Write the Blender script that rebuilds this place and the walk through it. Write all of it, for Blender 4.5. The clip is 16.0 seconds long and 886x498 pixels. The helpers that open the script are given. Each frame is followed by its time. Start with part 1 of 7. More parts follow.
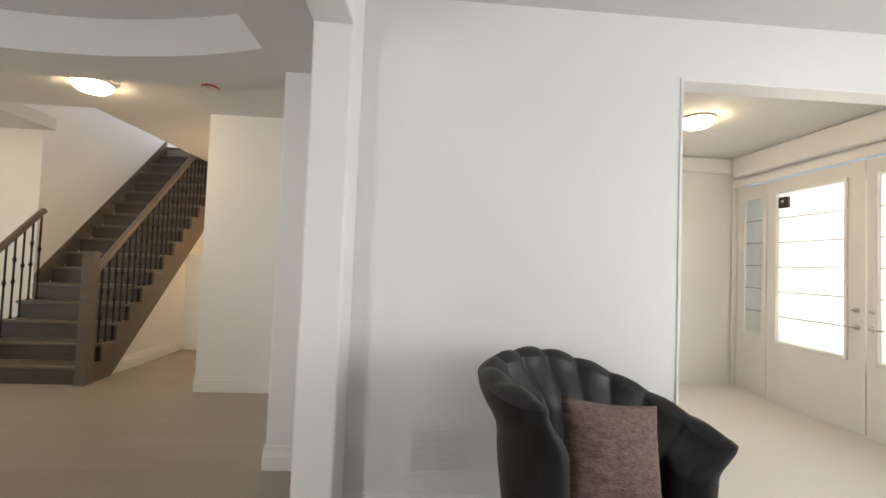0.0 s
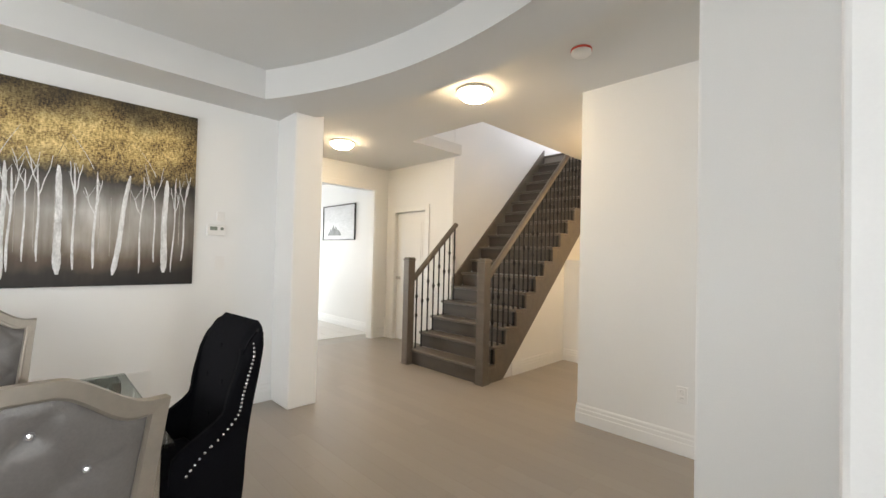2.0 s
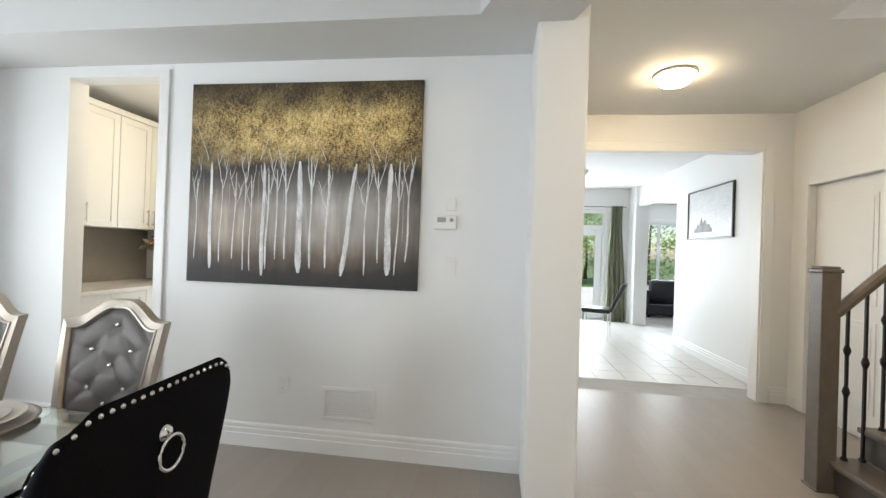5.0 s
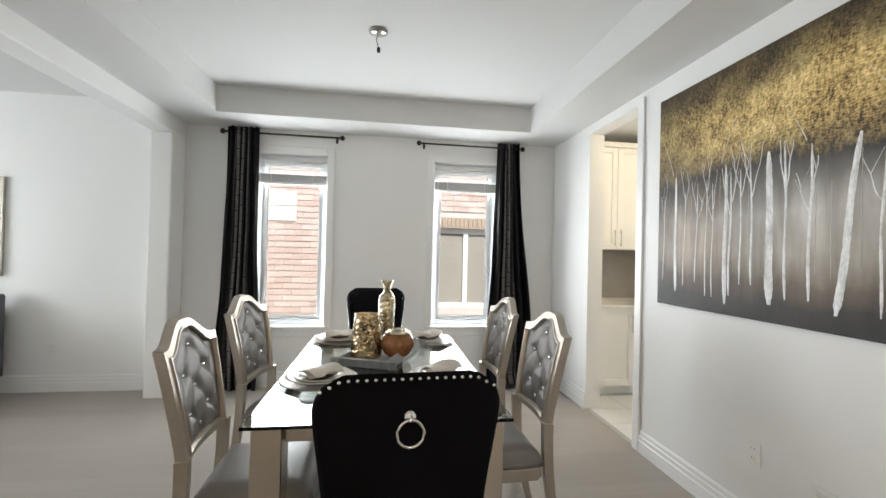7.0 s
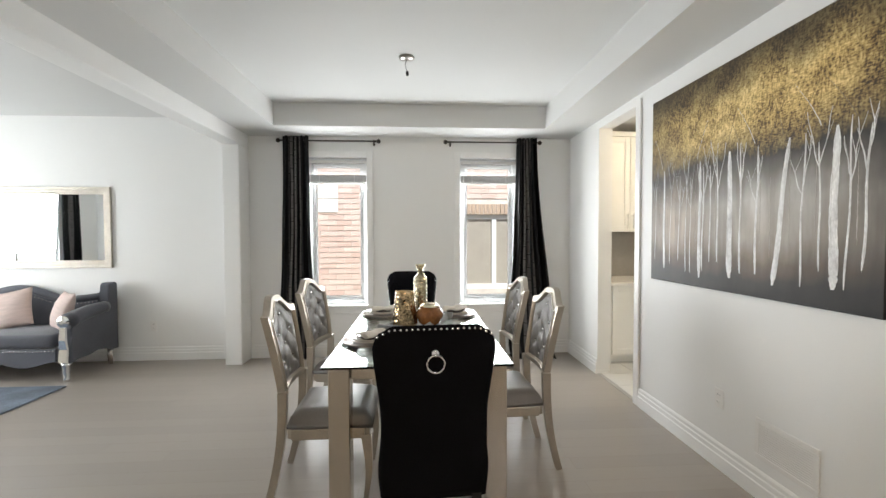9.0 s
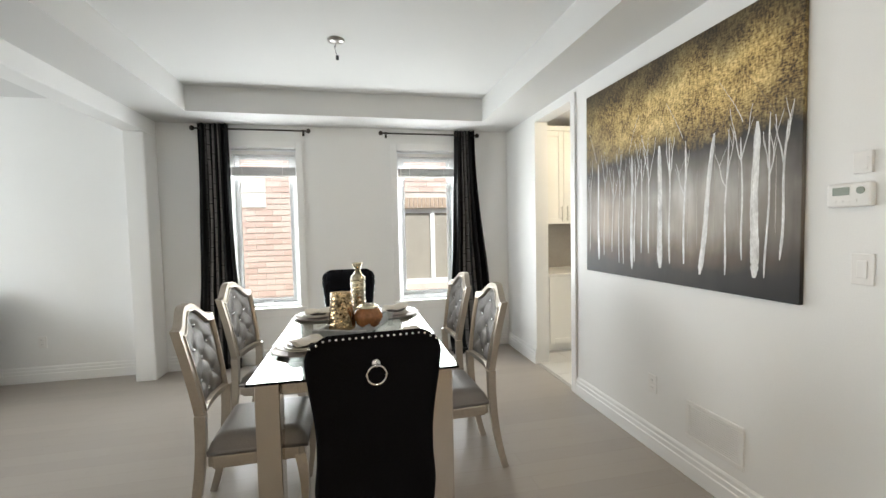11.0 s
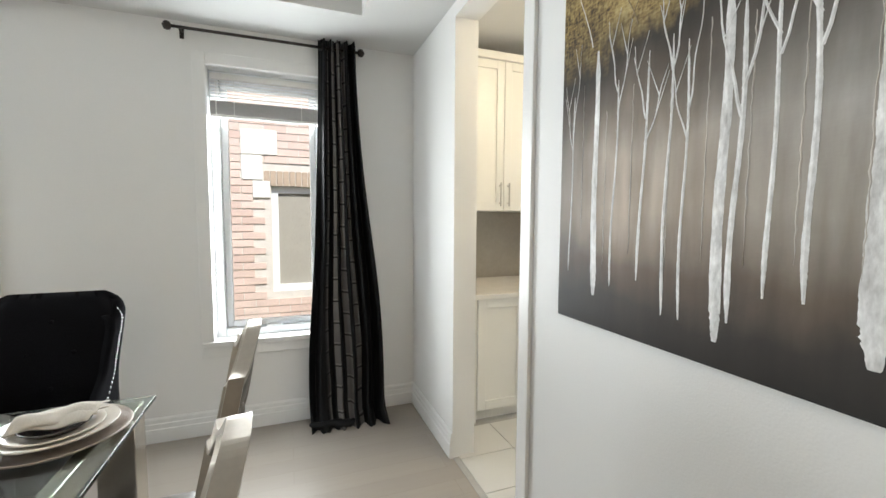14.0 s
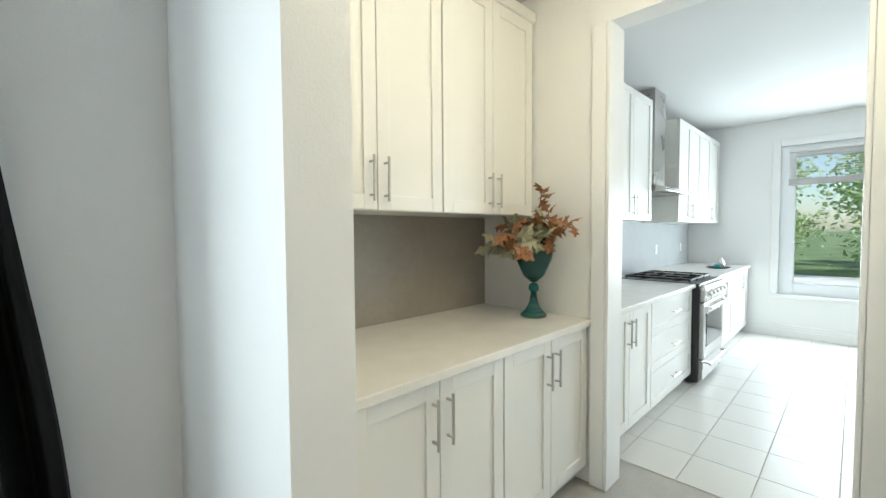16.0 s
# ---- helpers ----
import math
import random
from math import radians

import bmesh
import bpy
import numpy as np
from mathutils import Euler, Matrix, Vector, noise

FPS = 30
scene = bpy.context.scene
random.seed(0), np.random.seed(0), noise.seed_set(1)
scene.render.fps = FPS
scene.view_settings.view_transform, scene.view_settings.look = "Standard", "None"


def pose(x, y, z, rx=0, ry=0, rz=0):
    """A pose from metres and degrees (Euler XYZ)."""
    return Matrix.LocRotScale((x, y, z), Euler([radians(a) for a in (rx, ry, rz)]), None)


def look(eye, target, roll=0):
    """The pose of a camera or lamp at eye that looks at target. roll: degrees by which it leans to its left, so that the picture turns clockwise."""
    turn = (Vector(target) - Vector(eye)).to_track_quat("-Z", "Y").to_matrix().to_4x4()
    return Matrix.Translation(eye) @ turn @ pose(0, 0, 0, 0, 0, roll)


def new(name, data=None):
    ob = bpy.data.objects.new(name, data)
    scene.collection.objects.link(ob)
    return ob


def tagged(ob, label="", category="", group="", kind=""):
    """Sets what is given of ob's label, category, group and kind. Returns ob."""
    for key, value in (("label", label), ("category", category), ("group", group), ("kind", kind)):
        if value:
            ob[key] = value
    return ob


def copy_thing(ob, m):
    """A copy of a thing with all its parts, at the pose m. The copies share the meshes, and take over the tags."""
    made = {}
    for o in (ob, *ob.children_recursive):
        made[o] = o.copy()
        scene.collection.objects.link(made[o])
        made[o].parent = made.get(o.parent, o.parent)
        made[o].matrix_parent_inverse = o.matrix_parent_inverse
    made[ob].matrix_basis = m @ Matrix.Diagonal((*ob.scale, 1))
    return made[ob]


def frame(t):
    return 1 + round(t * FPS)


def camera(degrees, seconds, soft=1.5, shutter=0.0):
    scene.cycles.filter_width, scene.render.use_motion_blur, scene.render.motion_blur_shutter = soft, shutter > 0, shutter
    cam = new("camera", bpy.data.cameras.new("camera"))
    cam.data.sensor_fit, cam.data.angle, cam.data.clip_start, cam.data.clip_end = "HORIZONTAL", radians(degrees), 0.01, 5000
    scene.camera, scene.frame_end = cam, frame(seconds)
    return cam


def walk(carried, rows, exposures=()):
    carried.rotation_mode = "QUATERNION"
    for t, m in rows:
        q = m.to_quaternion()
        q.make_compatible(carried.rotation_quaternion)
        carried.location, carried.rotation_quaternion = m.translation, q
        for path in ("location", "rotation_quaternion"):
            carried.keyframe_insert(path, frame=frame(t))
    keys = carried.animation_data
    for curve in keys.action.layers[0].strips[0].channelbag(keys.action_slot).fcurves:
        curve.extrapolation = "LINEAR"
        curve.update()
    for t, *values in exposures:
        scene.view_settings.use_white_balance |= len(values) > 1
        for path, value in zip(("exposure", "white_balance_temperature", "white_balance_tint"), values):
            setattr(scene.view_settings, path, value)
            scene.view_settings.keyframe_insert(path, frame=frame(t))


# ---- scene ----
cam = camera(94.4, 16.0)
PATH = [
    (0, (0.362, 0.15, 1.363), (0.489, 2.144, 1.436), 2.2),
    (0.5, (0.271, 0.403, 1.377), (-0.443, 2.271, 1.401), 1.4),
    (1, (0.165, 0.606, 1.353), (-0.945, 2.269, 1.392), 1.6),
    (1.5, (-0.005, 0.864, 1.378), (-1.268, 2.413, 1.444), 1.4),
    (2, (-0.14, 1.135, 1.358), (-1.555, 2.547, 1.398), 1.4),
    (2.5, (-0.28, 1.353, 1.365), (-1.904, 2.521, 1.355), 2.2),
    (3, (-0.498, 1.586, 1.372), (-2.301, 2.452, 1.372), 2.0),
    (3.2, (-0.58, 1.655, 1.405), (-2.418, 2.444, 1.405), 1.5),
    (5.5, (-1.597, 2.708, 1.35), (-3.432, 1.912, 1.37), 3.1),
    (6, (-1.831, 2.773, 1.367), (-3.259, 1.373, 1.393), 3.9),
    (6.5, (-2.058, 2.864, 1.376), (-2.829, 1.018, 1.397), 2.7),
    (7, (-2.11, 2.975, 1.385), (-2.393, 0.995, 1.408), 1.4),
    (7.5, (-2.071, 3.186, 1.379), (-2.188, 1.19, 1.426), 1.5),
    (8, (-2.052, 3.391, 1.417), (-2.123, 1.392, 1.456), 0.6),
    (8.5, (-2.129, 3.548, 1.424), (-2.216, 1.55, 1.383), 0.2),
    (10.8, (-2.106, 3.476, 1.442), (-2.472, 1.512, 1.354), -0.9),
    (11, (-2.132, 3.413, 1.443), (-2.545, 1.459, 1.346), -1.2),
    (11.5, (-2.241, 3.231, 1.429), (-2.804, 1.315, 1.316), -1.2),
    (12, (-2.417, 3.013, 1.429), (-3.109, 1.141, 1.299), -0.5),
    (12.5, (-2.591, 2.686, 1.412), (-3.327, 0.831, 1.293), 0.4),
    (13, (-2.74, 2.353, 1.399), (-3.459, 0.49, 1.295), -0.1),
    (13.5, (-2.935, 1.972, 1.412), (-3.582, 0.085, 1.267), 0.9),
    (14, (-3.081, 1.599, 1.413), (-3.784, -0.268, 1.268), 0.3),
    (14.5, (-3.249, 1.224, 1.413), (-4.0, -0.626, 1.29), 0.1),
    (15, (-3.35, 0.821, 1.409), (-4.172, -0.998, 1.289), 0.9),
    (15.5, (-3.466, 0.458, 1.397), (-4.547, -1.222, 1.297), -0.1),
    (16, (-3.647, 0.149, 1.389), (-5.056, -1.268, 1.305), -0.4),
]
EXPOSURES = [(0.0, -0.22, 6900, 11), (0.5, 0.07, 6800, 10), (1.0, 0.24, 6700, 9), (2.0, 0.22, 6600, 9), (2.5, 0.38, 6380, 8), (3.2, 0.33, 6150, 7), (5.5, 0.10, 6200, 7), (8.5, 0.17, 6500, 8), (12.5, 0.22, 6420, 6), (13.0, 0.17, 6400, 6), (14.0, 0.09, 6400, 6), (14.5, 0.17, 6350, 5), (15.5, 0.0, 6250, 6), (16.0, 0.14, 5900, 0)]
walk(cam, [(t, look(eye, target, roll)) for t, eye, target, roll in PATH], EXPOSURES)

# ---- plan (metres) ----
WX = -3.96          # dining face of the painted wall
WB = -4.10          # its pantry face
WY = -1.37          # dining and living face of the window wall
CEIL, TRAY, SOFFIT, BEAM = 2.80, 2.84, 2.60, 2.45
PX0, PX1 = -0.155, 0.032   # beam and piers between dining and living
CHY = 2.33          # living face of the wall behind the tub chair
HX = -5.72          # hall face of the wall to the kitchen
KX = -10.5          # far wall of kitchen and breakfast corner
KY = -1.60          # back wall of pantry and kitchen
DY = 5.36           # wall with the closet door
FX = 4.3            # front wall

# ---- light ----
world = bpy.data.worlds.new("sky")
scene.world = world
world.use_nodes = True
wn = world.node_tree.nodes
sky = wn.new("ShaderNodeTexSky")
sky.sky_type = "NISHITA"
sky.sun_disc = False
sky.sun_elevation, sky.sun_rotation = radians(48), radians(-12)
wn["Background"].inputs["Strength"].default_value = 0.15
world.node_tree.links.new(sky.outputs[0], wn["Background"].inputs[0])

sun = new("sun", bpy.data.lights.new("sun", "SUN"))
sun.data.energy, sun.data.angle, sun.data.color = 5.0, radians(0.6), (1.0, 0.95, 0.88)
sun.matrix_world = look((-4, 20, 22.6), (0, 0, 0))


def area(name, eye, target, w, h, power, color):
    ob = new(name, bpy.data.lights.new(name, "AREA"))
    ob.data.shape, ob.data.size, ob.data.size_y = "RECTANGLE", w, h
    ob.data.energy, ob.data.color = power, color
    ob.matrix_world = look(eye, target)
    return ob


def bulb(name, place, power, color, radius=0.08):
    ob = new(name, bpy.data.lights.new(name, "POINT"))
    ob.data.energy, ob.data.color, ob.data.shadow_soft_size = power, color, radius
    ob.location = place
    return ob


DAY = (0.95, 0.975, 1.0)
WARM = (1.0, 0.78, 0.52)
for wx in (-1.15, -2.97):
    area("daylight_dining", (wx, -1.455, 1.42), (wx, 3, 1.42), 0.66, 1.5, 38, DAY)
area("daylight_living", (FX + 0.01, 0.35, 1.45), (-3, 0.35, 0.9), 2.1, 1.6, 112, DAY)
area("daylight_kitchen", (KX + 0.03, 0.15, 1.25), (0, 0.15, 1.0), 1.2, 1.3, 80, DAY)
area("daylight_breakfast", (KX + 0.03, 3.95, 1.25), (0, 3.95, 1.1), 1.7, 2.1, 100, DAY)
area("daylight_family", (-12.82, 7.2, 1.4), (0, 7.0, 1.2), 2.2, 1.6, 100, DAY)
area("daylight_foyer", (4.45, 3.55, 1.47), (0, 3.55, 1.4), 1.9, 1.62, 48, (1.0, 0.97, 0.93))
area("daylight_landing", (-3.5, 9.3, 4.7), (-3.5, 4, 4.0), 1.2, 1.2, 60, (0.93, 0.93, 1.0))
bulb("lamp_pantry", (-4.9, -0.12, 2.45), 8.0, (1.0, 0.80, 0.54))
bulb("lamp_under_stairs", (-1.98, 6.0, 2.0), 20, (1.0, 0.66, 0.32))

# ---- materials ----


def nodes_of(name):
    m = bpy.data.materials.new(name)
    m.use_nodes = True
    return m, m.node_tree.nodes, m.node_tree.links, m.node_tree.nodes["Principled BSDF"]


def mat(name, color, rough=0.5, metal=0.0, vary=0.06, scale=3.0, fine=60.0, bump=0.02, stretch=(1, 1, 1), coat=0.0, sheen=0.0):
    """A surface whose colour and gloss vary at two scales, with a fine relief."""
    m, n, l, b = nodes_of(name)
    tc = n.new("ShaderNodeTexCoord")
    mp = n.new("ShaderNodeMapping")
    mp.inputs["Scale"].default_value = stretch
    l.new(tc.outputs["Object"], mp.inputs["Vector"])
    big = n.new("ShaderNodeTexNoise")
    big.inputs["Scale"].default_value, big.inputs["Detail"].default_value = scale, 4
    small = n.new("ShaderNodeTexNoise")
    small.inputs["Scale"].default_value, small.inputs["Detail"].default_value = fine, 3
    l.new(mp.outputs[0], big.inputs["Vector"])
    l.new(mp.outputs[0], small.inputs["Vector"])
    add = n.new("ShaderNodeMath")
    add.operation = "MULTIPLY_ADD"
    add.inputs[1].default_value = 0.4
    l.new(small.outputs["Fac"], add.inputs[0])
    sc = n.new("ShaderNodeMath")
    sc.operation = "MULTIPLY"
    sc.inputs[1].default_value = 0.6
    l.new(big.outputs["Fac"], sc.inputs[0])
    l.new(sc.outputs[0], add.inputs[2])
    ramp = n.new("ShaderNodeValToRGB")
    lo = [max(0, c * (1 - vary * 1.6)) for c in color]
    hi = [min(1, c * (1 + vary * 1.6)) for c in color]
    ramp.color_ramp.elements[0].position, ramp.color_ramp.elements[1].position = 0.3, 0.7
    ramp.color_ramp.elements[0].color, ramp.color_ramp.elements[1].color = (*lo, 1), (*hi, 1)
    l.new(add.outputs[0], ramp.inputs[0])
    l.new(ramp.outputs[0], b.inputs["Base Color"])
    rr = n.new("ShaderNodeMapRange")
    rr.inputs["To Min"].default_value, rr.inputs["To Max"].default_value = max(0.02, rough * 0.85), min(1, rough * 1.15)
    l.new(big.outputs["Fac"], rr.inputs["Value"])
    l.new(rr.outputs[0], b.inputs["Roughness"])
    b.inputs["Metallic"].default_value = metal
    b.inputs["Coat Weight"].default_value = coat
    b.inputs["Sheen Weight"].default_value = sheen
    if bump:
        bp = n.new("ShaderNodeBump")
        bp.inputs["Strength"].default_value, bp.inputs["Distance"].default_value = 0.5, bump * 0.1
        l.new(small.outputs["Fac"], bp.inputs["Height"])
        l.new(bp.outputs[0], b.inputs["Normal"])
    return m


def wood_floor():
    """Grey-brown stained boards along x, low contrast, satin finish."""
    m, n, l, b = nodes_of("stained oak boards")
    tc = n.new("ShaderNodeTexCoord")
    br = n.new("ShaderNodeTexBrick")
    br.inputs["Scale"].default_value = 1.0
    br.inputs["Brick Width"].default_value, br.inputs["Row Height"].default_value = 1.3, 0.125
    br.inputs["Mortar Size"].default_value = 0.0012
    br.inputs["Color1"].default_value, br.inputs["Color2"].default_value = (0.328, 0.294, 0.258, 1), (0.355, 0.318, 0.279, 1)
    br.inputs["Mortar"].default_value = (0.285, 0.25, 0.21, 1)
    br.offset = 0.37
    l.new(tc.outputs["Object"], br.inputs["Vector"])
    mp = n.new("ShaderNodeMapping")
    mp.inputs["Scale"].default_value = (1.2, 22, 1)
    l.new(tc.outputs["Object"], mp.inputs["Vector"])
    g = n.new("ShaderNodeTexNoise")
    g.inputs["Scale"].default_value, g.inputs["Detail"].default_value = 2.0, 6
    l.new(mp.outputs[0], g.inputs["Vector"])
    mix = n.new("ShaderNodeMix")
    mix.data_type, mix.blend_type = "RGBA", "MULTIPLY"
    mix.inputs["Factor"].default_value = 0.35
    l.new(br.outputs["Color"], mix.inputs[6])
    r = n.new("ShaderNodeValToRGB")
    r.color_ramp.elements[0].color, r.color_ramp.elements[1].color = (0.72, 0.72, 0.72, 1), (1, 1, 1, 1)
    l.new(g.outputs["Fac"], r.inputs[0])
    l.new(r.outputs[0], mix.inputs[7])
    l.new(mix.outputs[2], b.inputs["Base Color"])
    rr = n.new("ShaderNodeMapRange")
    rr.inputs["To Min"].default_value, rr.inputs["To Max"].default_value = 0.29, 0.42
    l.new(g.outputs["Fac"], rr.inputs["Value"])
    l.new(rr.outputs[0], b.inputs["Roughness"])
    bp = n.new("ShaderNodeBump")
    bp.inputs["Strength"].default_value, bp.inputs["Distance"].default_value = 0.25, 0.002
    l.new(br.outputs["Fac"], bp.inputs["Height"])
    bp.invert = True
    l.new(bp.outputs[0], b.inputs["Normal"])
    return m


def glass(name, color=(1, 1, 1), rough=0.0, ior=1.45, weight=1.0):
    m, n, l, b = nodes_of(name)
    b.inputs["Base Color"].default_value = (*color, 1)
    b.inputs["Roughness"].default_value = rough
    b.inputs["IOR"].default_value = ior
    b.inputs["Transmission Weight"].default_value = weight
    return m


def lamp_glow(name, color, strength):
    m, n, l, b = nodes_of(name)
    b.inputs["Base Color"].default_value = (0.85, 0.84, 0.8, 1)
    b.inputs["Emission Color"].default_value = (*color, 1)
    b.inputs["Emission Strength"].default_value = strength
    return m


WALL = mat("white wall paint", (0.81, 0.81, 0.80), 0.55, vary=0.012, scale=1.2, fine=180, bump=0.01)
CEILING = mat("flat white ceiling paint", (0.68, 0.68, 0.67), 0.85, vary=0.012, scale=1.5, fine=240, bump=0.02)
TRIM = mat("white satin trim paint", (0.82, 0.82, 0.81), 0.35, vary=0.01, scale=2, fine=150, bump=0.005)
FLOOR = wood_floor()
TILE = mat("pale porcelain tile", (0.64, 0.63, 0.60), 0.42, vary=0.006, scale=4, fine=30, bump=0.0)
GROUT = mat("grey grout", (0.42, 0.41, 0.39), 0.8, vary=0.08, scale=6, fine=120)
CABINET = mat("white lacquered cabinet paint", (0.80, 0.79, 0.75), 0.32, vary=0.01, scale=3, fine=160, bump=0.004)
STONE = mat("white quartz", (0.78, 0.76, 0.72), 0.22, vary=0.03, scale=9, fine=90, bump=0.0)
STEEL = mat("brushed nickel", (0.55, 0.53, 0.50), 0.30, 1.0, vary=0.05, scale=8, fine=200, bump=0.004)
SPLASH = mat("taupe splashback", (0.30, 0.27, 0.23), 0.35, vary=0.06, scale=6, fine=40, bump=0.004)
STAIRWOOD = mat("grey-brown stained oak", (0.135, 0.112, 0.090), 0.38, vary=0.12, scale=2.2, fine=26, bump=0.008, stretch=(1, 7, 7))
IRON = mat("black wrought iron", (0.02, 0.018, 0.017), 0.5, 0.6, vary=0.15, scale=14, fine=120)
BRICK = mat("red clay brick", (0.66, 0.535, 0.485), 0.85, vary=0.10, scale=2.5, fine=70, bump=0.08)
MORTAR = mat("pale mortar", (0.66, 0.62, 0.58), 0.9, vary=0.08, scale=5, fine=120, bump=0.05)
VINYL = mat("white window vinyl", (0.80, 0.82, 0.84), 0.35, vary=0.01, scale=3, fine=150, bump=0.0)
PANE = glass("window glass", (1, 1, 1), 0.0, 1.1)
DARKGLASS = mat("black oven glass", (0.02, 0.02, 0.022), 0.08, vary=0.1, scale=3, fine=80, bump=0.0)
BLACK = mat("black enamel", (0.015, 0.015, 0.016), 0.35, vary=0.1, scale=6, fine=100)
CHROME = mat("polished chrome", (0.82, 0.82, 0.82), 0.07, 1.0, vary=0.02, scale=10, fine=90, bump=0.0)
GRASS = mat("lawn", (0.12, 0.17, 0.06), 0.9, vary=0.35, scale=0.7, fine=30, bump=0.3)
LEAF = mat("foliage", (0.20, 0.29, 0.10), 0.6, vary=0.35, scale=2.0, fine=12, bump=0.05)
leaf_tree = LEAF.node_tree
through_light = leaf_tree.nodes.new("ShaderNodeBsdfTranslucent")
through_light.inputs["Color"].default_value = (0.66, 0.76, 0.44, 1)
leaf_mix = leaf_tree.nodes.new("ShaderNodeMixShader")
leaf_mix.inputs[0].default_value = 0.6
leaf_tree.links.new(leaf_tree.nodes["Principled BSDF"].outputs[0], leaf_mix.inputs[1])
leaf_tree.links.new(through_light.outputs[0], leaf_mix.inputs[2])
leaf_tree.links.new(leaf_mix.outputs[0], leaf_tree.nodes["Material Output"].inputs[0])
BARK = mat("bark", (0.12, 0.09, 0.06), 0.9, vary=0.25, scale=5, fine=40, bump=0.2)

# ---- building blocks ----


def empty(name, label="", category="", place=(0, 0, 0), turn=0.0, group="", kind=""):
    ob = new(name)
    ob.empty_display_size = 0.1
    ob.matrix_world = pose(*place, 0, 0, turn)
    return tagged(ob, label, category, group, kind)


def link(name, bm, material, parent=None, label="", smooth=False, category="", kind="", group=""):
    """One mesh object from a bmesh."""
    bmesh.ops.recalc_face_normals(bm, faces=bm.faces)
    me = bpy.data.meshes.new(name)
    bm.to_mesh(me)
    bm.free()
    if smooth:
        for p in me.polygons:
            p.use_smooth = True
    me.materials.append(material)
    ob = new(name, me)
    if parent is not None:
        ob.parent = parent
    return tagged(ob, label, category, group, kind)


def part(name, bm, material, parent, label="", smooth=False):
    return link(name, bm, material, parent, label, smooth)


def box(x0, x1, y0, y1, z0, z1, bevel=0.0, seg=2):
    bm = bmesh.new()
    bmesh.ops.create_cube(bm, size=1.0)
    sx, sy, sz = abs(x1 - x0), abs(y1 - y0), abs(z1 - z0)
    cx, cy, cz = (x0 + x1) / 2, (y0 + y1) / 2, (z0 + z1) / 2
    for v in bm.verts:
        v.co = Vector((v.co.x * sx + cx, v.co.y * sy + cy, v.co.z * sz + cz))
    if bevel:
        b = min(bevel, 0.45 * min(sx, sy, sz))
        bmesh.ops.bevel(bm, geom=bm.edges[:], offset=b, segments=seg, affect="EDGES", profile=0.5)
    return bm


def join(*bms):
    out = bmesh.new()
    for b in bms:
        me = bpy.data.meshes.new("tmp")
        b.to_mesh(me)
        b.free()
        out.from_mesh(me)
        bpy.data.meshes.remove(me)
    return out


def moved(bm, m):
    bmesh.ops.transform(bm, matrix=m, verts=bm.verts)
    return bm


def lathe(profile, n=32, center=(0, 0, 0)):
    """A turned body from (radius, height) pairs."""
    bm = bmesh.new()
    rings = []
    for r, z in profile:
        if r < 1e-5:
            rings.append([bm.verts.new((center[0], center[1], center[2] + z))])
        else:
            rings.append([bm.verts.new((center[0] + r * math.cos(2 * math.pi * i / n), center[1] + r * math.sin(2 * math.pi * i / n), center[2] + z)) for i in range(n)])
    for a, b in zip(rings, rings[1:]):
        for i in range(n):
            j = (i + 1) % n
            if len(a) == 1 and len(b) > 1:
                bm.faces.new((a[0], b[i], b[j]))
            elif len(b) == 1 and len(a) > 1:
                bm.faces.new((a[i], a[j], b[0]))
            elif len(a) > 1:
                bm.faces.new((a[i], a[j], b[j], b[i]))
    return bm


def sweep(path, section, closed_path=False):
    """A section (list of (a, b) offsets, or a function of the step giving one) carried along a path of points, upright kept."""
    bm = bmesh.new()
    pts = [Vector(p) for p in path]
    rings = []
    for i, p in enumerate(pts):
        if closed_path:
            d = pts[(i + 1) % len(pts)] - pts[i - 1]
        else:
            d = pts[min(i + 1, len(pts) - 1)] - pts[max(i - 1, 0)]
        d.normalize()
        up = Vector((0, 0, 1)) if abs(d.z) < 0.95 else Vector((0, 1, 0))
        side = d.cross(up).normalized()
        top = side.cross(d).normalized()
        sec = section(i / max(1, len(pts) - 1)) if callable(section) else section
        rings.append([bm.verts.new(p + side * a + top * b) for a, b in sec])
    m = len(rings[0])
    pairs = list(zip(rings, rings[1:])) + ([(rings[-1], rings[0])] if closed_path else [])
    for a, b in pairs:
        for i in range(m):
            bm.faces.new((a[i], a[(i + 1) % m], b[(i + 1) % m], b[i]))
    if not closed_path:
        bm.faces.new(rings[0])
        bm.faces.new(list(reversed(rings[-1])))
    return bm


def circle(r, n=10):
    return [(r * math.cos(2 * math.pi * i / n), r * math.sin(2 * math.pi * i / n)) for i in range(n)]


def rect(w, h):
    return [(-w / 2, -h / 2), (w / 2, -h / 2), (w / 2, h / 2), (-w / 2, h / 2)]


def grid_surface(nu, nv, f, wrap=False):
    """A sheet of quads from f(u, v)."""
    bm = bmesh.new()
    vs = [[bm.verts.new(f(i / nu, j / nv)) for j in range(nv + 1)] for i in range(nu + 1)]
    for i in range(nu):
        for j in range(nv):
            bm.faces.new((vs[i][j], vs[i + 1][j], vs[i + 1][j + 1], vs[i][j + 1]))
    return bm


